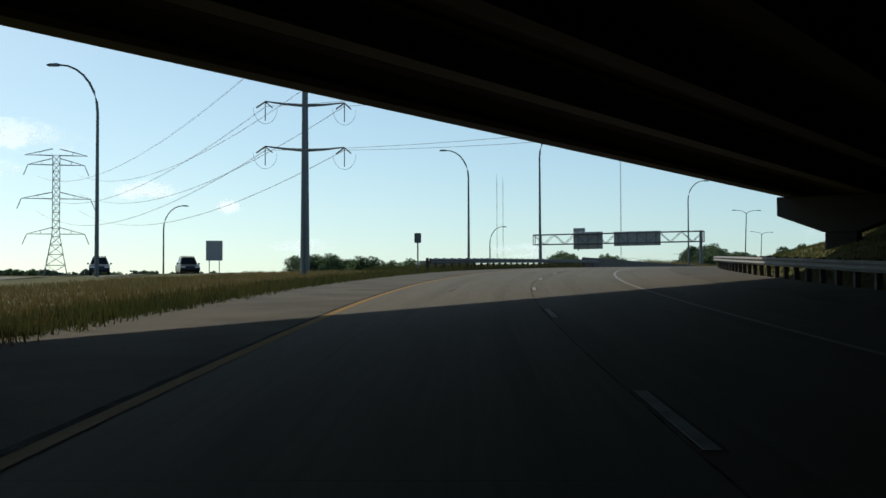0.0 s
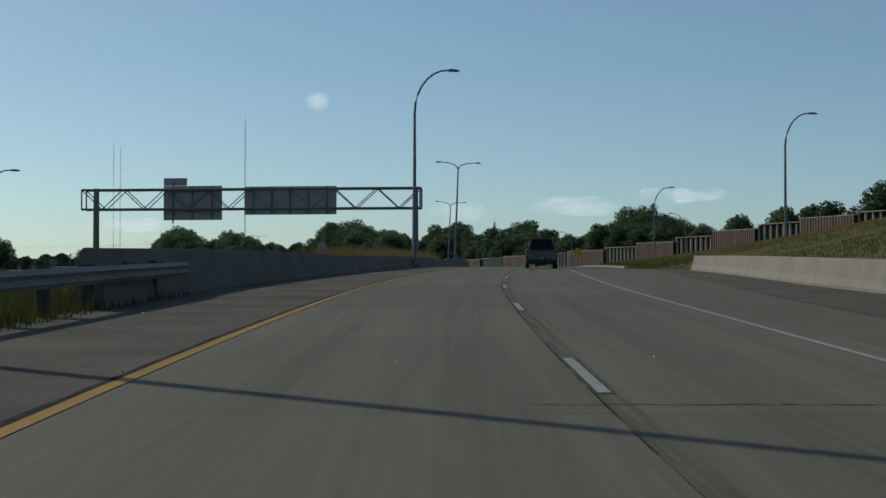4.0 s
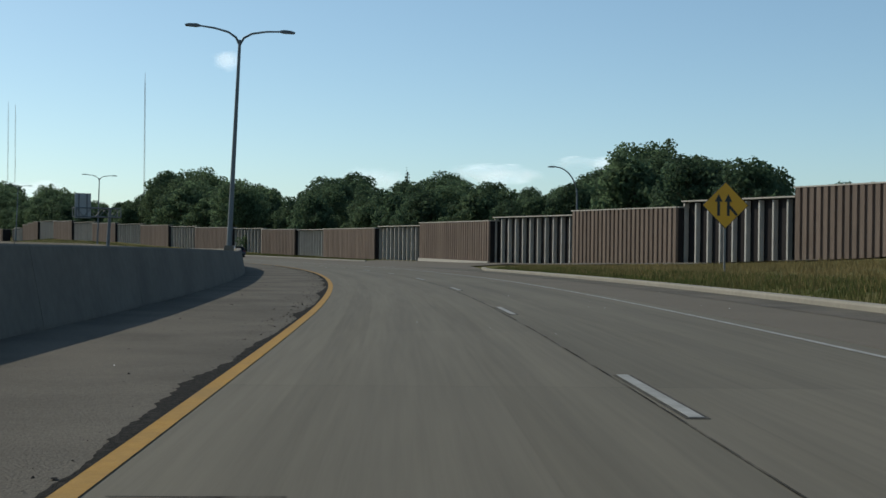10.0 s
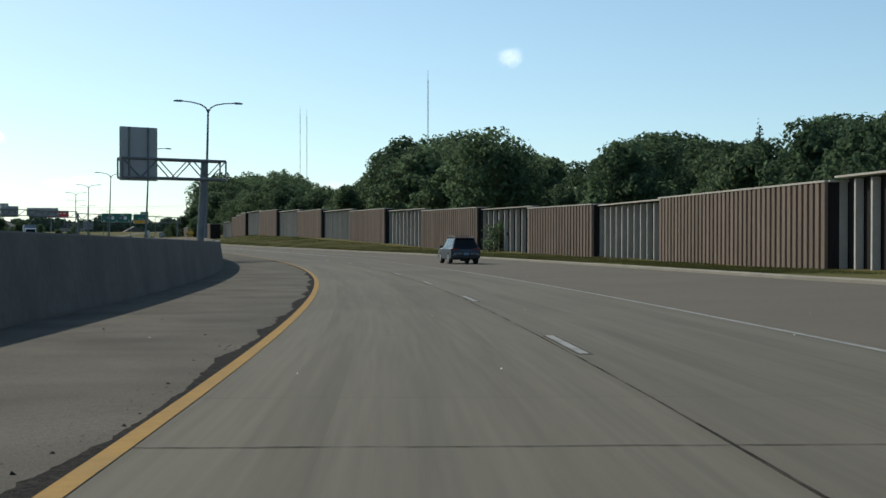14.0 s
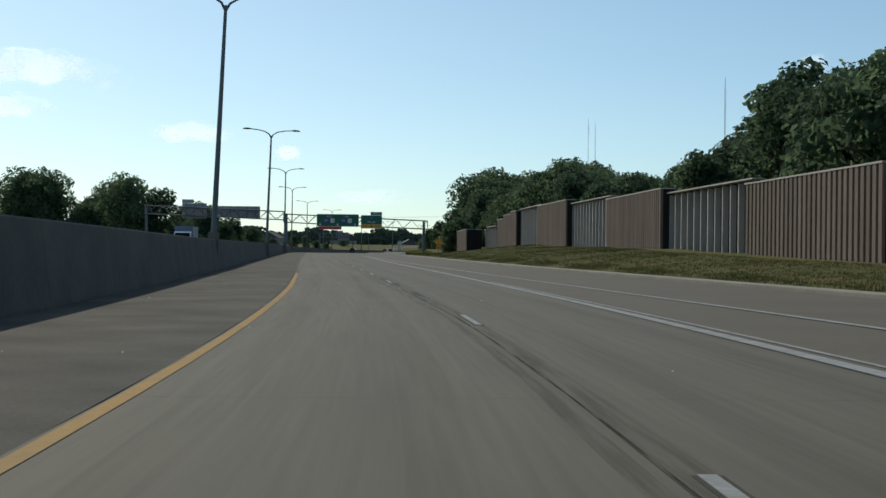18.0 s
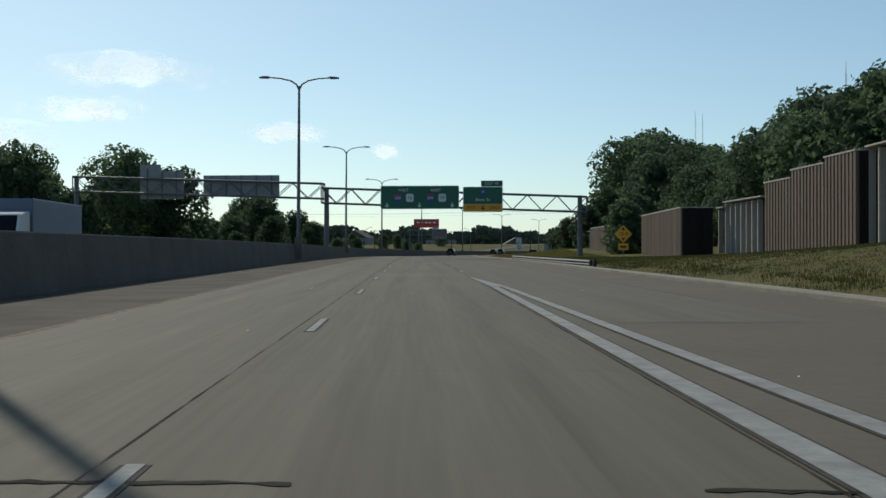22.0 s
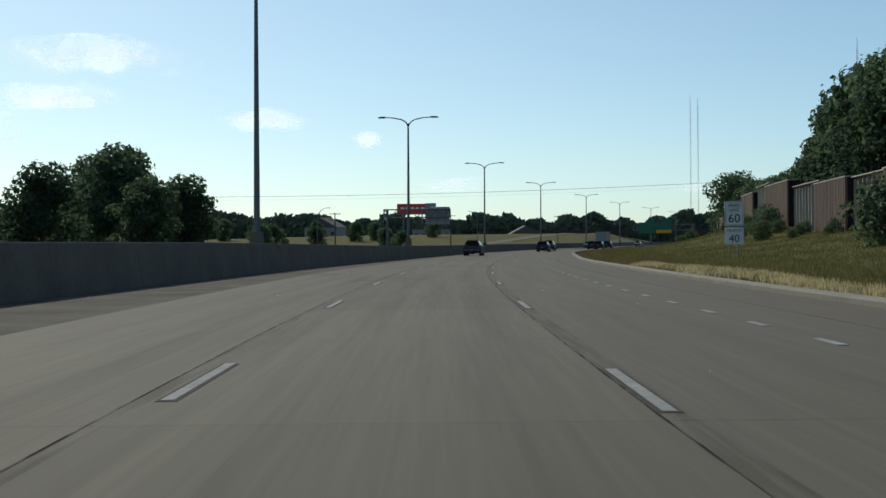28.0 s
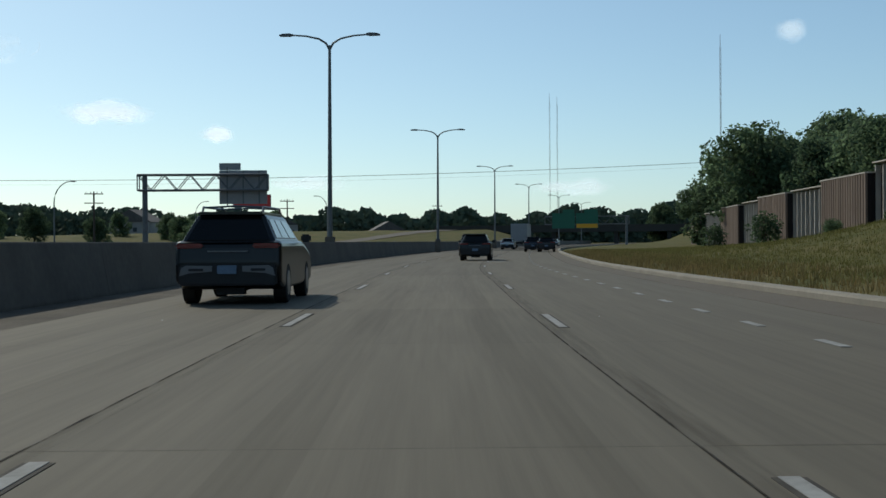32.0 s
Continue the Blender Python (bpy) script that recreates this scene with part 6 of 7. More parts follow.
# ---- far woods along the horizon ----
woods = bmesh.new()
wr = random.Random(77)
for i in range(46000):
    x = wr.uniform(-650, 330)
    y = 1400 + wr.uniform(-25, 40)
    top = lerp(x, [-650, -300, -160, -120, -20, 28, 100, 330], [30, 26, 20, 18, 19, 17.5, 20, 26]) + 2.2 * math.sin(x * 0.11) + 1.6 * math.sin(x * 0.37 + 1)
    p = Vector((x, y, top - (top - 2) * wr.random() ** 1.1))
    nrm = Vector((wr.gauss(0, 0.6), -1, wr.gauss(0.4, 0.6))).normalized()
    a = nrm.orthogonal().normalized()
    a.rotate(Matrix.Rotation(wr.uniform(0, 6.28), 3, nrm))
    b, s = nrm.cross(a), wr.uniform(1.1, 2.3)
    woods.faces.new([woods.verts.new(q) for q in (p + a * s, p + b * s * 0.7, p - a * s, p - b * s * 0.7)])
tagged(part("far_woods", woods, M_FARLEAF), "dark green belt of woods along the horizon", "woods", kind="stuff")


# ---- vehicles ----
def pane_on(quad, u0, u1, v0, v1, lift):
    """A pane inside a four-cornered face (a, b along the bottom, c, d along the top), lifted off it."""
    a, b, c, d = (Vector(q) for q in quad)
    n = (b - a).cross(d - a).normalized()
    f = lambda u, v: a.lerp(b, u).lerp(d.lerp(c, u), v) + n * lift
    return [f(u0, v0), f(u1, v0), f(u1, v1), f(u0, v1)]


def add_pane(name, mat, parent, quad, u0, u1, v0, v1, lift=0.012):
    bm = bmesh.new()
    pts = pane_on(quad, u0, u1, v0, v1, lift)
    back = pane_on(quad, u0, u1, v0, v1, -0.03)
    vs, vb = [bm.verts.new(p) for p in pts], [bm.verts.new(p) for p in back]
    bm.faces.new(vs)
    for i in range(4):
        j = (i + 1) % 4
        bm.faces.new((vs[j], vs[i], vb[i], vb[j]))
    bmesh.ops.bevel(bm, geom=[e for e in bm.edges if all(v in vs for v in e.verts)], offset=0.015, segments=1, affect="EDGES")
    return part(name, bm, mat, parent)


def vehicle(name, m, label, paint, L=4.9, W=1.93, H=1.72, belt=1.06, hood=1.02, cab=(-0.5, 0.24), category="car", rails=True, bumper=M_SILVERTRIM, group="cars", wheel_r=0.37, clear=0.26, narrow=0.33):
    """A car that points along +y, built round its middle on the ground."""
    ob = thing(name, m, label, category, group)
    h = L / 2
    rear = -h
    # lower body: a side outline across the width
    bm = bmesh.new()
    out = [(rear + 0.04, clear + 0.12), (rear, clear + 0.30), (rear - 0.02, 0.72), (rear + 0.03, belt - 0.02), (rear + 0.10, belt), (h * 0.40, belt), (h * 0.62, hood), (h - 0.25, hood - 0.13), (h - 0.03, hood - 0.32), (h, 0.55), (h - 0.06, clear + 0.05), (h * 0.3, clear), (rear + 0.55, clear)]
    prism(bm, out, -W / 2, W / 2, Matrix(((0, 1, 0, 0), (1, 0, 0, 0), (0, 0, 1, 0), (0, 0, 0, 1))))
    bmesh.ops.recalc_face_normals(bm, faces=bm.faces[:])
    bmesh.ops.bevel(bm, geom=bm.edges[:], offset=0.10, segments=3, affect="EDGES", profile=0.55)
    part("body", bm, paint, ob)
    # cabin
    y0, y1, t0, t1 = rear + 0.07, h * 0.46, rear + 0.42, h * cab[1]
    wb, wt = W / 2 - 0.09, W / 2 * (1 - narrow)
    c = [(-wb, y0, belt - 0.04), (wb, y0, belt - 0.04), (wb, y1, belt - 0.04), (-wb, y1, belt - 0.04), (-wt, t0, H - 0.04), (wt, t0, H - 0.04), (wt, t1, H - 0.04), (-wt, t1, H - 0.04)]
    bm = bmesh.new()
    vs = [bm.verts.new(p) for p in c]
    for f in ((0, 1, 5, 4), (1, 2, 6, 5), (2, 3, 7, 6), (3, 0, 4, 7), (4, 5, 6, 7)):
        bm.faces.new([vs[i] for i in f])
    bmesh.ops.bevel(bm, geom=bm.edges[:], offset=0.06, segments=2, affect="EDGES", profile=0.6)
    part("cabin", bm, paint, ob)
    back, right, front, left = ([c[i] for i in f] for f in ((0, 1, 5, 4), (1, 2, 6, 5), (2, 3, 7, 6), (3, 0, 4, 7)))
    add_pane("rear_window", M_GLASS, ob, back, 0.05, 0.95, 0.08, 0.93)
    add_pane("windscreen", M_GLASS, ob, front, 0.06, 0.94, 0.08, 0.92)
    for u0, u1 in ((0.05, 0.27), (0.30, 0.58), (0.61, 0.90)):
        add_pane("side_window", M_GLASS, ob, right, u0, u1, 0.15, 0.84)
        add_pane("side_window", M_GLASS, ob, left, 1 - u1, 1 - u0, 0.15, 0.84)
    # roof with spoiler and rails
    bm = bmesh.new()
    box(bm, (0, (t0 + t1) / 2 - 0.04, H - 0.015), (2 * wt - 0.04, t1 - t0 + 0.16, 0.05))
    bmesh.ops.bevel(bm, geom=bm.edges[:], offset=0.02, segments=2, affect="EDGES")
    part("roof", bm, paint, ob)
    if rails:
        for s in (-1, 1):
            bm = bmesh.new()
            tube(bm, [(s * (wt - 0.06), t0 + 0.10, H), (s * (wt - 0.06), t0 + 0.22, H + 0.10), (s * (wt - 0.06), t1 - 0.25, H + 0.11), (s * (wt - 0.06), t1 - 0.10, H)], 0.022, 6)
            part("roof_rail", bm, M_SILVERTRIM, ob)
        for yy in (t0 + 0.45, t1 - 0.55):
            bm = bmesh.new()
            tube(bm, [(-(wt - 0.06), yy, H + 0.10), (0, yy, H + 0.125), (wt - 0.06, yy, H + 0.10)], 0.02, 6)
            part("crossbar", bm, M_SILVERTRIM, ob)
    # rear end
    bm = bmesh.new()
    box(bm, (0, rear - 0.005, clear + 0.27), (W - 0.16, 0.18, 0.36))
    bmesh.ops.bevel(bm, geom=bm.edges[:], offset=0.03, segments=2, affect="EDGES")
    bump = part("rear_bumper", bm, M_TRIM, ob)
    if bumper:
        for q in (-1, 1):
            bm = bmesh.new()
            prism(bm, [(q * 0.27, 0.60), (q * W * 0.36, 0.57), (q * W * 0.445, 0.52), (q * W * 0.43, 0.66), (q * W * 0.38, 0.71), (q * 0.27, 0.70)], rear - 0.115, rear - 0.03)
            bmesh.ops.recalc_face_normals(bm, faces=bm.faces[:])
            insert = part("bumper_trim", bm, bumper, bump)
            panel_part("reflector", M_TRIM, bump, Matrix.Translation((0, rear - 0.12, 0)), min(q * 0.42, q * 0.68), 0.61, max(q * 0.42, q * 0.68), 0.655, -0.01, 0.02, r=0.01)
    for s in (-1, 1):
        bm = bmesh.new()
        box(bm, (s * (W / 2 - 0.27), rear + 0.03, belt - 0.085), (0.50, 0.16, 0.085))
        bmesh.ops.bevel(bm, geom=bm.edges[:], offset=0.03, segments=2, affect="EDGES")
        part("tail_light", bm, M_TAIL, ob)
        bm = bmesh.new()
        box(bm, (s * (W / 2 - 0.28), h - 0.12, 0.74), (0.42, 0.16, 0.14))
        part("headlight", bm, M_SIGNWHITE, ob)
        bm = bmesh.new()
        box(bm, (s * (W / 2 + 0.10), y1 - 0.55, belt + 0.05), (0.20, 0.12, 0.16))
        bmesh.ops.bevel(bm, geom=bm.edges[:], offset=0.03, segments=2, affect="EDGES")
        part("wing_mirror", bm, paint, ob)
        for yy, nm in ((rear + 0.95, "rear"), (h - 0.92, "front")):
            bm = bmesh.new()
            x = s * (W / 2 - 0.12)
            tube(bm, [(x - 0.125, yy, wheel_r), (x - 0.11, yy, wheel_r), (x + 0.11, yy, wheel_r), (x + 0.125, yy, wheel_r)], [wheel_r - 0.03, wheel_r, wheel_r, wheel_r - 0.03], 24)
            tyre = part("wheel", bm, M_RUBBER, ob)
            bm = bmesh.new()
            tube(bm, [(x + s * 0.10, yy, wheel_r), (x + s * 0.132, yy, wheel_r)], [wheel_r * 0.66, wheel_r * 0.60], 20)
            part("rim", bm, M_RIM, tyre)
    panel_part("number_plate", M_PLATE, ob, Matrix.Translation((0, rear - 0.03, 0)), -0.17, 0.56, 0.17, 0.71, -0.11, 0.02, r=0.02)
    bm = bmesh.new()
    box(bm, (0, rear + 0.35, clear - 0.02), (0.5, 0.25, 0.12))
    tube(bm, [(0.25, rear + 0.1, clear + 0.02), (0.25, rear + 0.6, clear + 0.02)], 0.04, 8)
    part("exhaust", bm, M_TRIM, ob)
    panel_part("name_bars", M_SILVERTRIM, ob, Matrix.Translation((0, rear - 0.022, 0)), -0.36, belt - 0.195, 0.36, belt - 0.17, -0.012, 0.02, r=0.008)
    return ob


vehicle("suv", stand(797.2, 1.78, 0.0), "black sport utility vehicle with silver roof rails and bumper trim", M_BLACKCAR, L=4.85, W=1.90, H=1.66, belt=1.14, hood=1.06, narrow=0.36)
vehicle("suv", stand(169.0, 5.3, 0.0), "dark bronze full-size sport utility vehicle ahead in the outer lane", M_GREYCAR, L=5.2, W=2.03, H=1.88, belt=1.16, rails=False, cab=(-0.5, 0.30), wheel_r=0.40)
vehicle("crossover", stand(408.0, 10.9, 0.0), "dark blue compact crossover car on the joining lane", M_BLUECAR, L=4.5, W=1.85, H=1.62, belt=1.0)
for x, y, z, turn, lab, paint, dim in ((-28.4, 105, 1.6, 195, "dark saloon-like sport utility vehicle on the opposite carriageway", M_BLUECAR, (4.7, 1.9, 1.7)), (-22.5, 112, 2.6, 198, "black sport utility vehicle on the opposite carriageway", M_BLACKCAR, (4.9, 1.95, 1.78)), (31, 622, 3.3, 190, "white car on the opposite carriageway", M_WHITECAR, (4.7, 1.85, 1.5))):
    z = land_z(x, y) + 0.04
    vehicle("car", pose(x, y, z, 0, 0, turn) @ Matrix.Scale(BROAD, 4), lab, paint, L=dim[0], W=dim[1], H=dim[2])
for u, off, lab, paint, hh in ((842, 6.3, "dark hatchback car ahead in the middle lane", M_BLACKCAR, 1.55), (862, 5.0, "dark van-like car ahead in the inner lane", M_GREYCAR, 1.7), (893, 9.6, "dark blue car far ahead on the outer lane", M_BLUECAR, 1.55), (890, 11.0, "black car far ahead beside the kerb", M_BLACKCAR, 1.5), (925, 5.3, "silver car far ahead", M_SILVERCAR, 1.5), (930, 9.0, "black car far ahead", M_BLACKCAR, 1.55), (1010, 5.3, "white car in the distance", M_WHITECAR, 1.5)):
    vehicle("car", stand(u, off), lab, paint, L=4.6, W=1.82, H=hh, rails=False, bumper=None)


def truck(m, label, cab_mat, box_mat, box_len=8.0):
    ob = thing("truck", m, label, "truck", "trucks")
    bm = bmesh.new()
    box(bm, (0, 1.0 - box_len / 2, 2.45), (2.5, box_len, 2.7))
    bevelled(bm, 0.04)
    part("cargo_box", bm, box_mat, ob)
    bm = bmesh.new()
    prism(bm, [(1.2, 0.6), (3.6, 0.6), (3.65, 1.5), (3.45, 1.75), (3.0, 2.9), (1.2, 3.1)], -1.15, 1.15, Matrix(((0, 1, 0, 0), (1, 0, 0, 0), (0, 0, 1, 0), (0, 0, 0, 1))))
    bmesh.ops.recalc_face_normals(bm, faces=bm.faces[:])
    bevelled(bm, 0.06)
    part("cab", bm, cab_mat, ob)
    quad = [(1.15, 3.45, 1.75), (-1.15, 3.45, 1.75), (-1.15, 3.0, 2.9), (1.15, 3.0, 2.9)]
    add_pane("windscreen", M_GLASS, ob, quad, 0.06, 0.94, 0.06, 0.94)
    bm = bmesh.new()
    box(bm, (0, -1.0, 0.85), (1.0, box_len + 3.5, 0.3))
    part("chassis", bm, M_TRIM, ob)
    for s in (-1, 1):
        for yy in (2.6, 1.0 - box_len + 1.2, 1.0 - box_len + 2.3):
            bm = bmesh.new()
            tube(bm, [(s * 1.15 - 0.14, yy, 0.5), (s * 1.15 + 0.14, yy, 0.5)], 0.5, 20)
            part("wheel", bm, M_RUBBER, ob)
    return ob


truck(pose(39.5, 575, land_z(39.5, 575) + 0.04, 0, 0, 192) @ Matrix.Scale(BROAD, 4), "box truck with white cab and blue-grey cargo box", M_WHITECAR, M_CARGO, 11.0)
truck(stand(952, 5.2), "grey box truck far ahead in the middle lane", M_SILVERCAR, M_ALU)


# ---- billboards, houses and the far bridge ----
def billboard(x, y, z, turn, w, h, foot, mat, label, strip_h=0.0, ink=None):
    ob = thing("billboard", pose(x, y, z, 0, 0, turn), label, "billboard", "billboards")
    bm = bmesh.new()
    box(bm, (0, 0, foot + h / 2), (w, 0.5, h))
    part("frame", bm, M_STEEL, ob)
    rim = 0.05 * h
    face = panel_part("face", mat, ob, Matrix.Translation((0, -0.26, 0)), -w / 2 + rim, foot + rim, w / 2 - rim, foot + h - rim, -0.02, 0.01)
    if strip_h:
        panel_part("pale_strip", M_ALU, face, Matrix.Translation((0, -0.29, 0)), -w / 2 + rim, foot + rim, w / 2 - rim, foot + h * strip_h, -0.01, 0.01)
    for k in range(5):
        panel_part("word_bar", ink or M_SIGNWHITE, face, Matrix.Translation((0, -0.29, 0)), -w * 0.38 + k * w * 0.16, foot + h * 0.52, -w * (0.27 + 0.02 * (k % 2)) + k * w * 0.16, foot + h * 0.68, -0.01, 0.01)
    for px in (-w * 0.3, w * 0.3):
        bm = bmesh.new()
        tube(bm, [(px, 0.1, -0.5), (px, 0.1, foot + 0.2)], min(0.3, w * 0.03), 10)
        part("post", bm, M_STEEL, ob)
    return ob


billboard(-60.8, 1240, 4, 8, 14.6, 5.0, 14.2, M_RED, "red advertising billboard on posts in the distance")
billboard(-33.5, 730, land_z(-33.5, 730), 20, 11.2, 2.9, 8.2 - land_z(-33.5, 730), M_BLUE, "dark blue advertising billboard with pale words behind the opposite carriageway", strip_h=0.32)
billboard(-22.3, 691.4, land_z(-22.3, 691.4), 10, 3.3, 0.9, 8.65 - land_z(-22.3, 691.4), M_SIGNWHITE, "small white roadside board with dark words on posts", ink=M_TRIM)


def house(x, y, turn, w, d, h, label, flat=False, mat=None):
    z = land_z(x, y)
    ob = thing("building", pose(x, y, z - 0.2, 0, 0, turn), label, "building", "distant buildings")
    bm = bmesh.new()
    box(bm, (0, 0, h / 2), (w, d, h))
    part("wall", bm, mat or M_BRICK, ob)
    bm = bmesh.new()
    if flat:
        box(bm, (0, 0, h + 0.2), (w + 0.4, d + 0.4, 0.4))
    else:
        prism(bm, [(-w / 2 - 0.4, h), (w / 2 + 0.4, h), (0, h + w * 0.28)], -d / 2 - 0.4, d / 2 + 0.4)
        bmesh.ops.recalc_face_normals(bm, faces=bm.faces[:])
    part("roof", bm, M_ROOF, ob)
    n = max(2, int(w / 3))
    for i in range(n):
        for fl in range(max(1, int(h / 3.2))):
            bm = bmesh.new()
            box(bm, (-w / 2 + (i + 0.5) * w / n, -d / 2, 1.6 + fl * 3.1), (1.3, 0.12, 1.3))
            part("window", bm, M_PANE, ob)
    return ob


kiosk = thing("building", pose(0.6, 236, land_z(0.6, 236) - 0.2, 0, 0, 12), "low dark building under a long pale sign board", "building", "distant buildings")
for name, c, size, mat in (("wall", (1.2, 0, 0.9), (6.6, 4.0, 1.9), M_PLANK_DARK), ("roof", (0, 0, 1.98), (10.2, 4.6, 0.12), M_STEEL), ("sign_board", (0, -2.2, 2.75), (10.6, 0.3, 1.5), M_KERB)):
    bm = bmesh.new()
    box(bm, c, size)
    bevelled(bm, 0.03)
    part(name, bm, mat, kiosk)
for k in range(4):
    panel_part("word_bar", M_STEEL, kiosk, Matrix.Translation((0, -2.38, 0)), -4.2 + k * 2.1, 2.6, -2.7 + k * 2.1, 2.95, -0.01, 0.02)
for k in range(5):
    bm = bmesh.new()
    box(bm, (-1.4 + k * 1.3, -2.02, 1.0), (0.8, 0.08, 1.2))
    part("window", bm, M_PANE, kiosk)
house(-130, 1010, 5, 40, 14, 5.5, "low grey commercial building beyond the opposite carriageway", True)
house(-42, 1180, 8, 16, 10, 4.0, "pale house with a dark pitched roof in the distance")
house(-80, 1150, -12, 14, 9, 4.0, "brown house with a dark pitched roof in the distance")
house(-8, 1230, 15, 15, 9, 4.2, "grey house with a dark pitched roof in the distance")

far_bridge = thing("overpass", pose(56, 1150, 3.4, 0, 0, -8), "long grey concrete bridge across the road in the distance", "bridge", kind="structure")
bm = bmesh.new()
box(bm, (0, 0, 4.5), (84, 11, 1.3))
part("deck", bm, M_BRIDGE, far_bridge)
for yy in (-5.4, 5.4):
    bm = bmesh.new()
    box(bm, (0, yy, 5.55), (84, 0.3, 0.9))
    part("parapet", bm, M_BRIDGE, far_bridge)
for px in (-34, -5, 14, 30):
    bm = bmesh.new()
    box(bm, (px, 0, 1.8), (1.2, 9, 4.2))
    part("pier", bm, M_BRIDGE, far_bridge)
draped("ramp_far", [(-16, 930), (-17, 985), (-9, 1040), (6, 1095), (22, 1138)], 6.5, 0.12, M_SHOULDER_R, "pale concrete slip road that climbs the far bank", "road")


# ---- grass ----
def tufts(name, n, place, h0, h1, mat, label, seed, blades=6, w=0.016):
    r = random.Random(seed)
    verts, faces = [], []
    spots = [place(r) for _ in range(n)]
    zs = land([p[0] for p in spots], [p[1] for p in spots])
    for (x, y), z in zip(spots, zs):
        hh = r.uniform(h0, h1)
        for _ in range(blades):
            a, b = r.uniform(0, 6.28), r.uniform(0, 6.28)
            px, py = x + r.gauss(0, 0.12), y + r.gauss(0, 0.12)
            l = hh * r.uniform(0.6, 1.15)
            ln = l * r.uniform(0.1, 0.5)
            ww = w * r.uniform(0.7, 1.4)
            i = len(verts)
            verts += [(px - ww * math.cos(a), py - ww * math.sin(a), z - 0.05), (px + ww * math.cos(a), py + ww * math.sin(a), z - 0.05), (px + ln * math.cos(b), py + ln * math.sin(b), z + l)]
            faces.append((i, i + 1, i + 2))
    me = bpy.data.meshes.new(name)
    me.from_pydata(verts, [], faces)
    return tagged(mesh_ob(name, me, mat), label, "grass", kind="stuff")


def along(u0, u1, lo, hi, bias=1.0):
    def f(r):
        u = r.uniform(u0, u1)
        a, b = lo(u), hi(u)
        p = at(u, a + (b - a) * r.random() ** bias)
        return p.x, p.y
    return f


tufts("grass", 9000, along(4, 70, lambda u: -4.2, lambda u: -14, 1.3), 0.06, 0.20, M_BLADE, "tall golden seeding grass along the left verge", 21)
tufts("grass", 3000, along(4, 70, lambda u: -3.6, lambda u: -6.0, 1.3), 0.05, 0.14, M_BLADE_G, "green weeds at the foot of the golden verge grass", 42)
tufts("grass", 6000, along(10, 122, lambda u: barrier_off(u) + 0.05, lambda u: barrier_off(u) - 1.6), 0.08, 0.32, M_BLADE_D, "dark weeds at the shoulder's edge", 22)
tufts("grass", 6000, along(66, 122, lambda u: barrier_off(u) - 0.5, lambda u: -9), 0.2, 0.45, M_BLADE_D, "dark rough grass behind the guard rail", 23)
tufts("grass", 22000, along(165, 322, lambda u: paved_right(u) + 2.2, lambda u: lerp(u, [165, 250, 300, 322], [32, 30, 24, 20])), 0.08, 0.24, M_BLADE, "long dry golden grass on the bank before the noise wall", 24)
tufts("grass", 14000, along(165, 322, lambda u: paved_right(u) + 0.35, lambda u: paved_right(u) + 5.0, 1.3), 0.06, 0.22, M_BLADE_G, "short green grass behind the kerb", 31)
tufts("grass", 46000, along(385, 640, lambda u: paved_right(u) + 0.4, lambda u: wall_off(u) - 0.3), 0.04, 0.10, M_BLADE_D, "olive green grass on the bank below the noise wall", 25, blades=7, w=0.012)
tufts("grass", 9000, along(640, 900, lambda u: paved_right(u) + 0.4, lambda u: paved_right(u) + 5.5), 0.08, 0.24, M_BLADE, "dry golden grass beside the kerb", 26)
tufts("grass", 34000, along(640, 900, lambda u: paved_right(u) + 3.0, lambda u: wall_off(u) - 0.3), 0.06, 0.20, M_BLADE_B, "golden weeds and grass on the bank below the noise wall", 32)
tufts("grass", 4200, along(683, 738, lambda u: paved_right(u) + 1.7 + 0.3 * math.sin(u * 0.4), lambda u: paved_right(u) + 2.7 + 0.3 * math.sin(u * 0.23)), 0.06, 0.18, M_STRAW, "pale bleached straw along the kerb", 41)
tufts("grass", 15000, along(20, 165, lambda u: paved_right(u) + 0.8, lambda u: 30), 0.05, 0.17, M_BLADE_G, "rough grass on the embankment beyond the guard rail", 27)
tufts("grass", 6000, along(150, 206, lambda u: barrier_off(u) - 0.9, lambda u: -6.5), 0.5, 1.3, M_BLADE, "tall dry grass that shows above the median barrier", 28)


# ---- grit and broken pieces on the left shoulder ----
bm = bmesh.new()
gr = random.Random(91)
for i in range(2600):
    u = gr.choice((gr.uniform(60, 440), gr.uniform(150, 360), gr.uniform(255, 330), gr.uniform(255, 330)))
    near = edge(u) - 0.15 - abs(gr.gauss(0, 0.30))
    p = at(u, near if gr.random() < 0.8 else gr.uniform(-3.0, -0.3), 0.0)
    s_ = 0.005 + 0.018 * gr.random() ** 4
    a = gr.uniform(0, 6.28)
    pts = [bm.verts.new(p + Vector((math.cos(a + k * 1.57) * s_ * gr.uniform(0.6, 1.4), math.sin(a + k * 1.57) * s_ * gr.uniform(0.6, 1.4), -0.005))) for k in range(4)]
    top = bm.verts.new(p + Vector((gr.uniform(-0.4, 0.4) * s_, gr.uniform(-0.4, 0.4) * s_, s_ * gr.uniform(0.3, 0.7))))
    for k in range(4):
        bm.faces.new((pts[k], pts[(k + 1) % 4], top))
tagged(part("grit", bm, M_TAR), "scattered dark grit and rubber crumbs on the shoulder", "debris", kind="stuff")


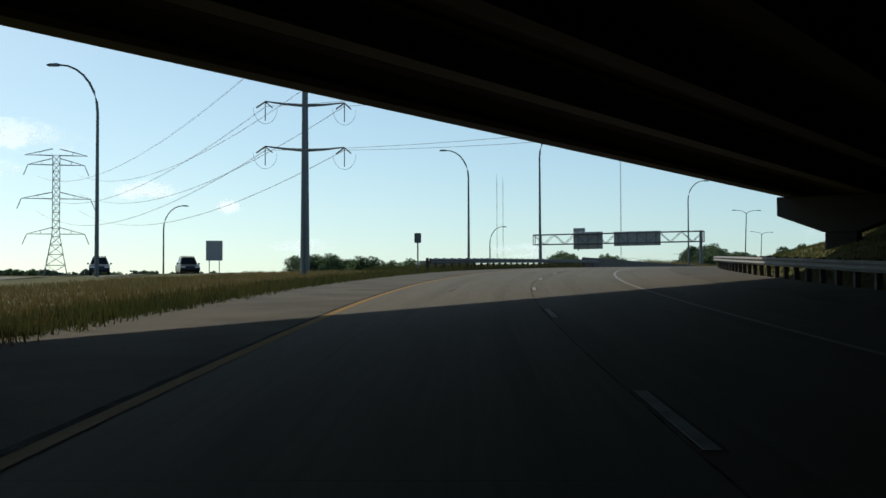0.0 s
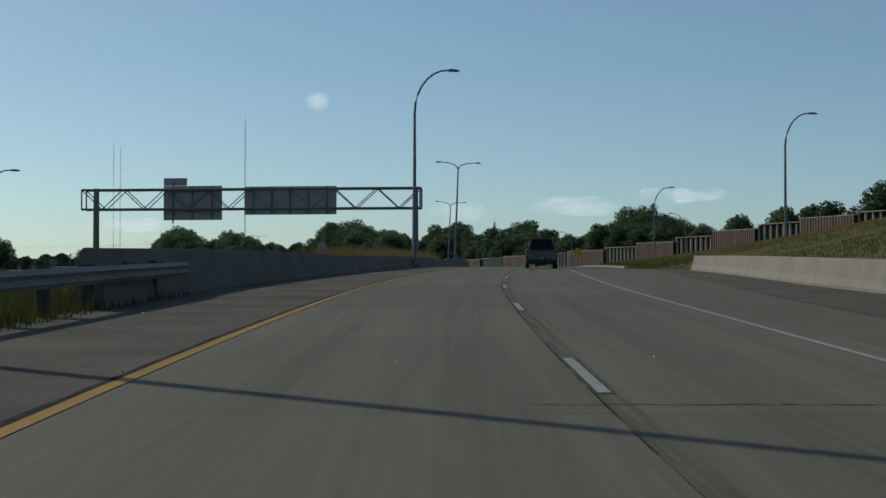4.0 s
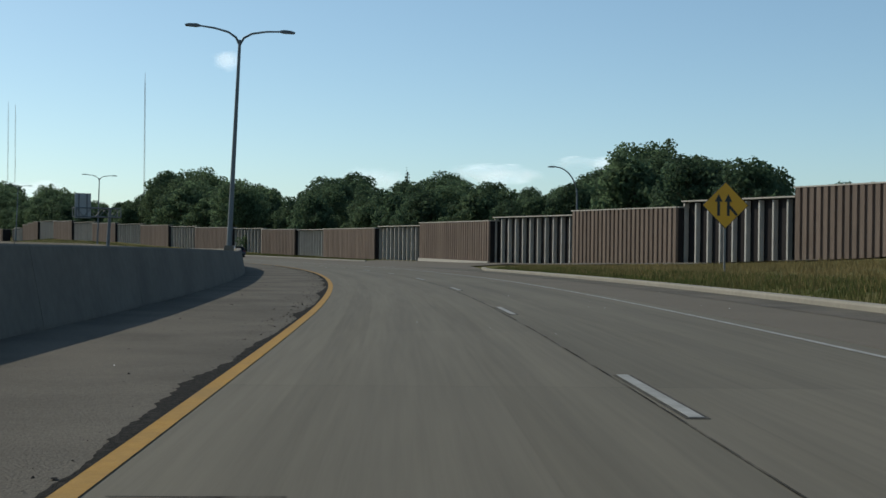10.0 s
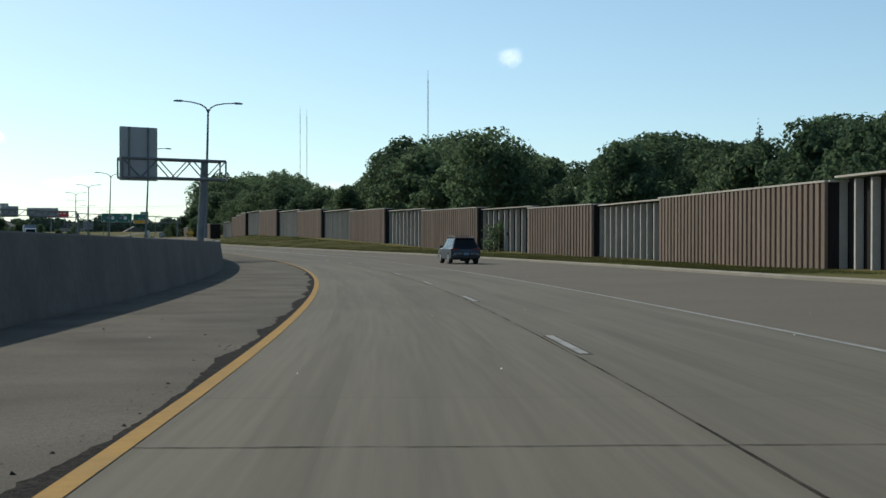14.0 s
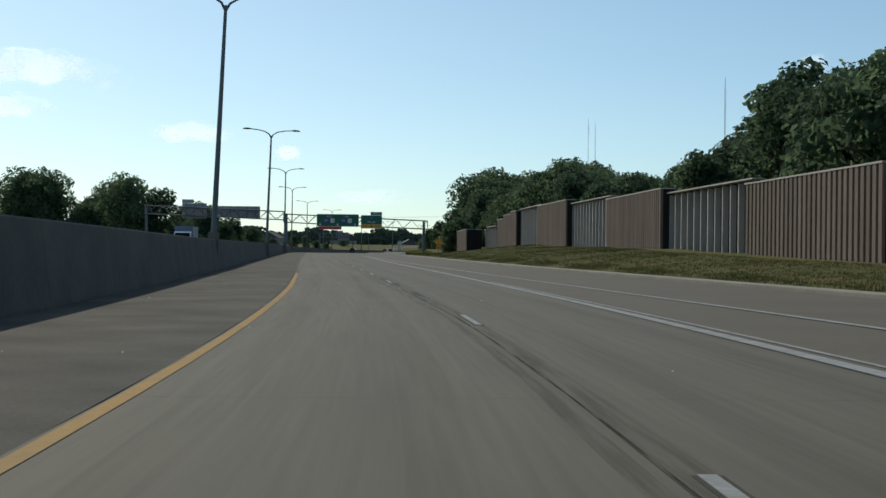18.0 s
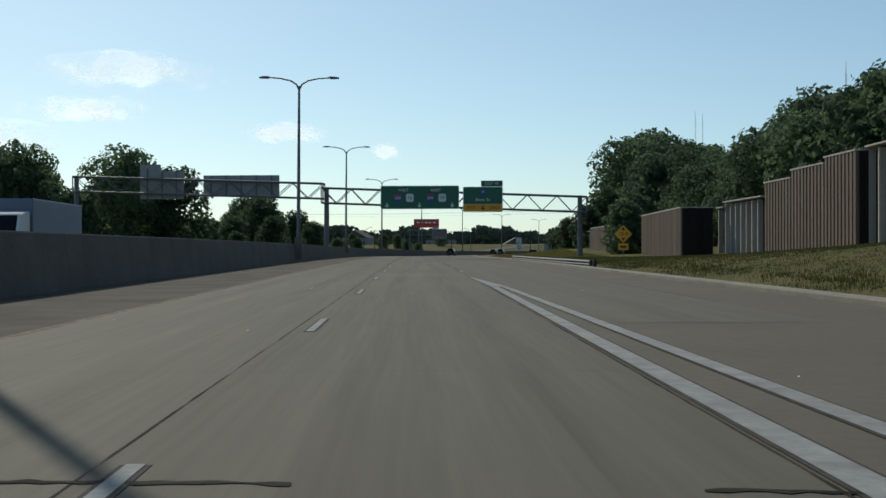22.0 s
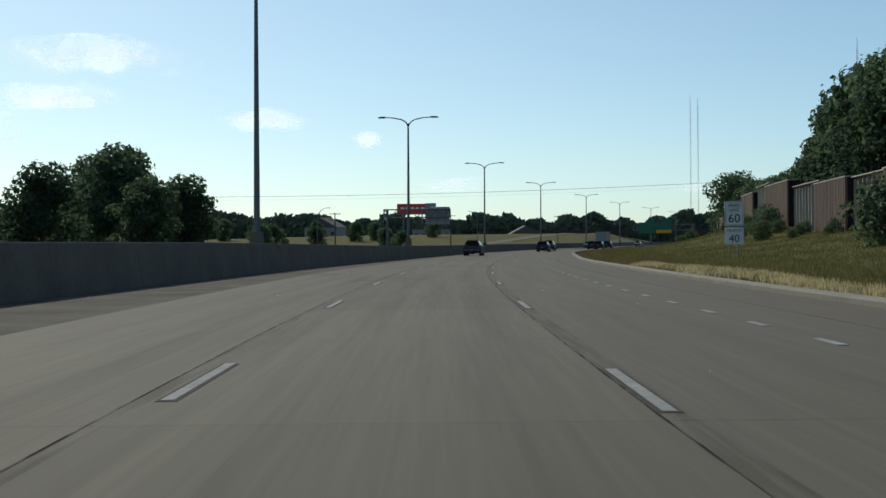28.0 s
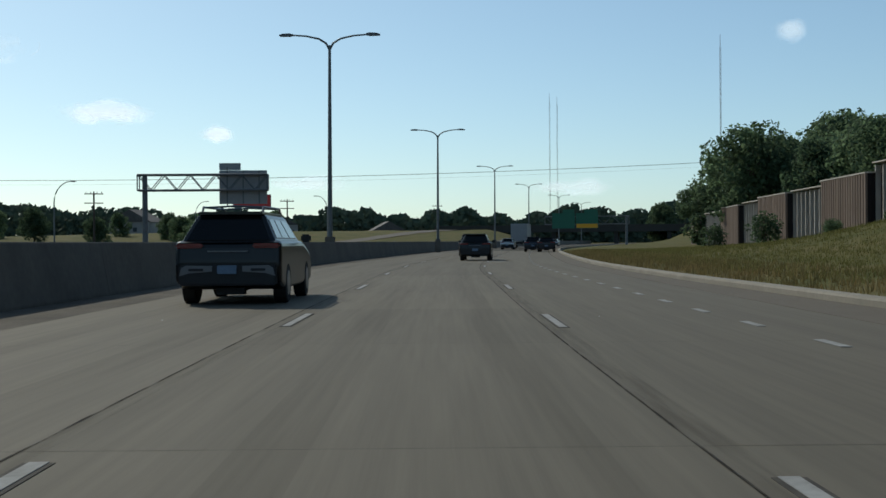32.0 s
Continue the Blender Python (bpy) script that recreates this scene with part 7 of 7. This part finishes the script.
# pale chips on the lanes
bm = bmesh.new()
for i in range(300):
    u = gr.uniform(40, 800)
    p = at(u, gr.uniform(-2.8, 9.5), 0.002)
    s_, a = 0.006 + 0.010 * gr.random() ** 2, gr.uniform(0, 6.28)
    pts = [bm.verts.new(p + Vector((math.cos(a + k * 1.57) * s_, math.sin(a + k * 1.57) * s_ * 1.3, -0.002))) for k in range(4)]
    top = bm.verts.new(p + Vector((0, 0, s_ * 0.7)))
    for k in range(4):
        bm.faces.new((pts[k], pts[(k + 1) % 4], top))
tagged(part("stone_chips", bm, M_SIGNWHITE), "scattered small pale stone chips on the pavement", "debris", kind="stuff")


# ---- small white clouds ----
def cloud_material(name, dense):
    m = bpy.data.materials.new(name)
    m.use_nodes = True
    n, l = m.node_tree.nodes, m.node_tree.links
    b = n["Principled BSDF"]
    b.inputs["Base Color"].default_value = (0.9, 0.92, 0.95, 1)
    b.inputs["Roughness"].default_value = 1.0
    b.inputs["Specular IOR Level"].default_value = 0.0
    # a glow of its own stands in for sunlight scattered in the vapour
    b.inputs["Emission Color"].default_value = (0.88, 0.94, 1.0, 1)
    b.inputs["Emission Strength"].default_value = 0.75
    co, sep = n.new("ShaderNodeTexCoord"), n.new("ShaderNodeVectorMath")
    sep.operation = "MULTIPLY_ADD"
    sep.inputs[1].default_value, sep.inputs[2].default_value = (2, 0, 2), (-1, 0, -1)
    ln = n.new("ShaderNodeVectorMath")
    ln.operation = "LENGTH"
    geo, noi = n.new("ShaderNodeNewGeometry"), n.new("ShaderNodeTexNoise")
    noi.inputs["Scale"].default_value, noi.inputs["Detail"].default_value, noi.inputs["Roughness"].default_value = 0.010, 5, 0.52
    mul = n.new("ShaderNodeMath")
    mul.operation = "MULTIPLY_ADD"
    mul.inputs[1].default_value, mul.inputs[2].default_value = 2.6, -1.25
    sub = n.new("ShaderNodeMath")
    sub.operation = "SUBTRACT"
    rng = n.new("ShaderNodeMapRange")
    rng.interpolation_type = "SMOOTHSTEP"
    rng.inputs["From Min"].default_value, rng.inputs["From Max"].default_value = -0.8, 0.0
    rng.inputs["To Max"].default_value = dense
    l.new(co.outputs["Generated"], sep.inputs[0])
    l.new(sep.outputs["Vector"], ln.inputs[0])
    l.new(geo.outputs["Position"], noi.inputs["Vector"])
    l.new(noi.outputs["Fac"], mul.inputs[0])
    l.new(mul.outputs[0], sub.inputs[0])
    l.new(ln.outputs["Value"], sub.inputs[1])
    l.new(sub.outputs[0], rng.inputs["Value"])
    l.new(rng.outputs["Result"], b.inputs["Alpha"])
    return m


M_CLOUD, M_WISP = cloud_material("cloud_vapour", 0.62), cloud_material("thin_cloud_vapour", 0.28)


def cloud(x, y, z, w, h):
    ob = thing("cloud", pose(x, y, z, 0, 0, math.degrees(math.atan2(-x, y - 300))), "small soft white fair-weather cloud", "cloud", "clouds", "structure")
    bm = bmesh.new()
    bmesh.ops.create_icosphere(bm, subdivisions=4, radius=1.0, matrix=Matrix.Diagonal((w / 2, w / 4, h / 2, 1)))
    for f in bm.faces:
        f.smooth = True
    part("vapour", bm, M_CLOUD if x < -600 else M_WISP, ob)


for c in ((907, 4592, 623, 120, 80), (-742, 4273, 308, 130, 60), (-960, 3986, 341, 300, 70), (-1300, 3700, 480, 520, 120), (-1420, 3700, 385, 380, 80), (1750, 4200, 235, 420, 80), (1350, 4300, 215, 230, 90), (2050, 4000, 270, 380, 60), (-1750, 3500, 300, 700, 130), (250, 4700, 170, 400, 60), (-500, 4500, 180, 300, 50)):
    x, y, z, w, h = c
    cloud(70 + (x - 70) * 0.9, 400 + (y - 400) * 0.9, 5 + (z - 5) * 0.9, w * 0.9, h * 0.9)

# ---- the plan at its true size ----
for ob in list(scene.objects):
    if ob.parent is None and ob.type in ("MESH", "EMPTY"):
        ob.matrix_basis = Matrix.Scale(METRES, 4) @ ob.matrix_basis
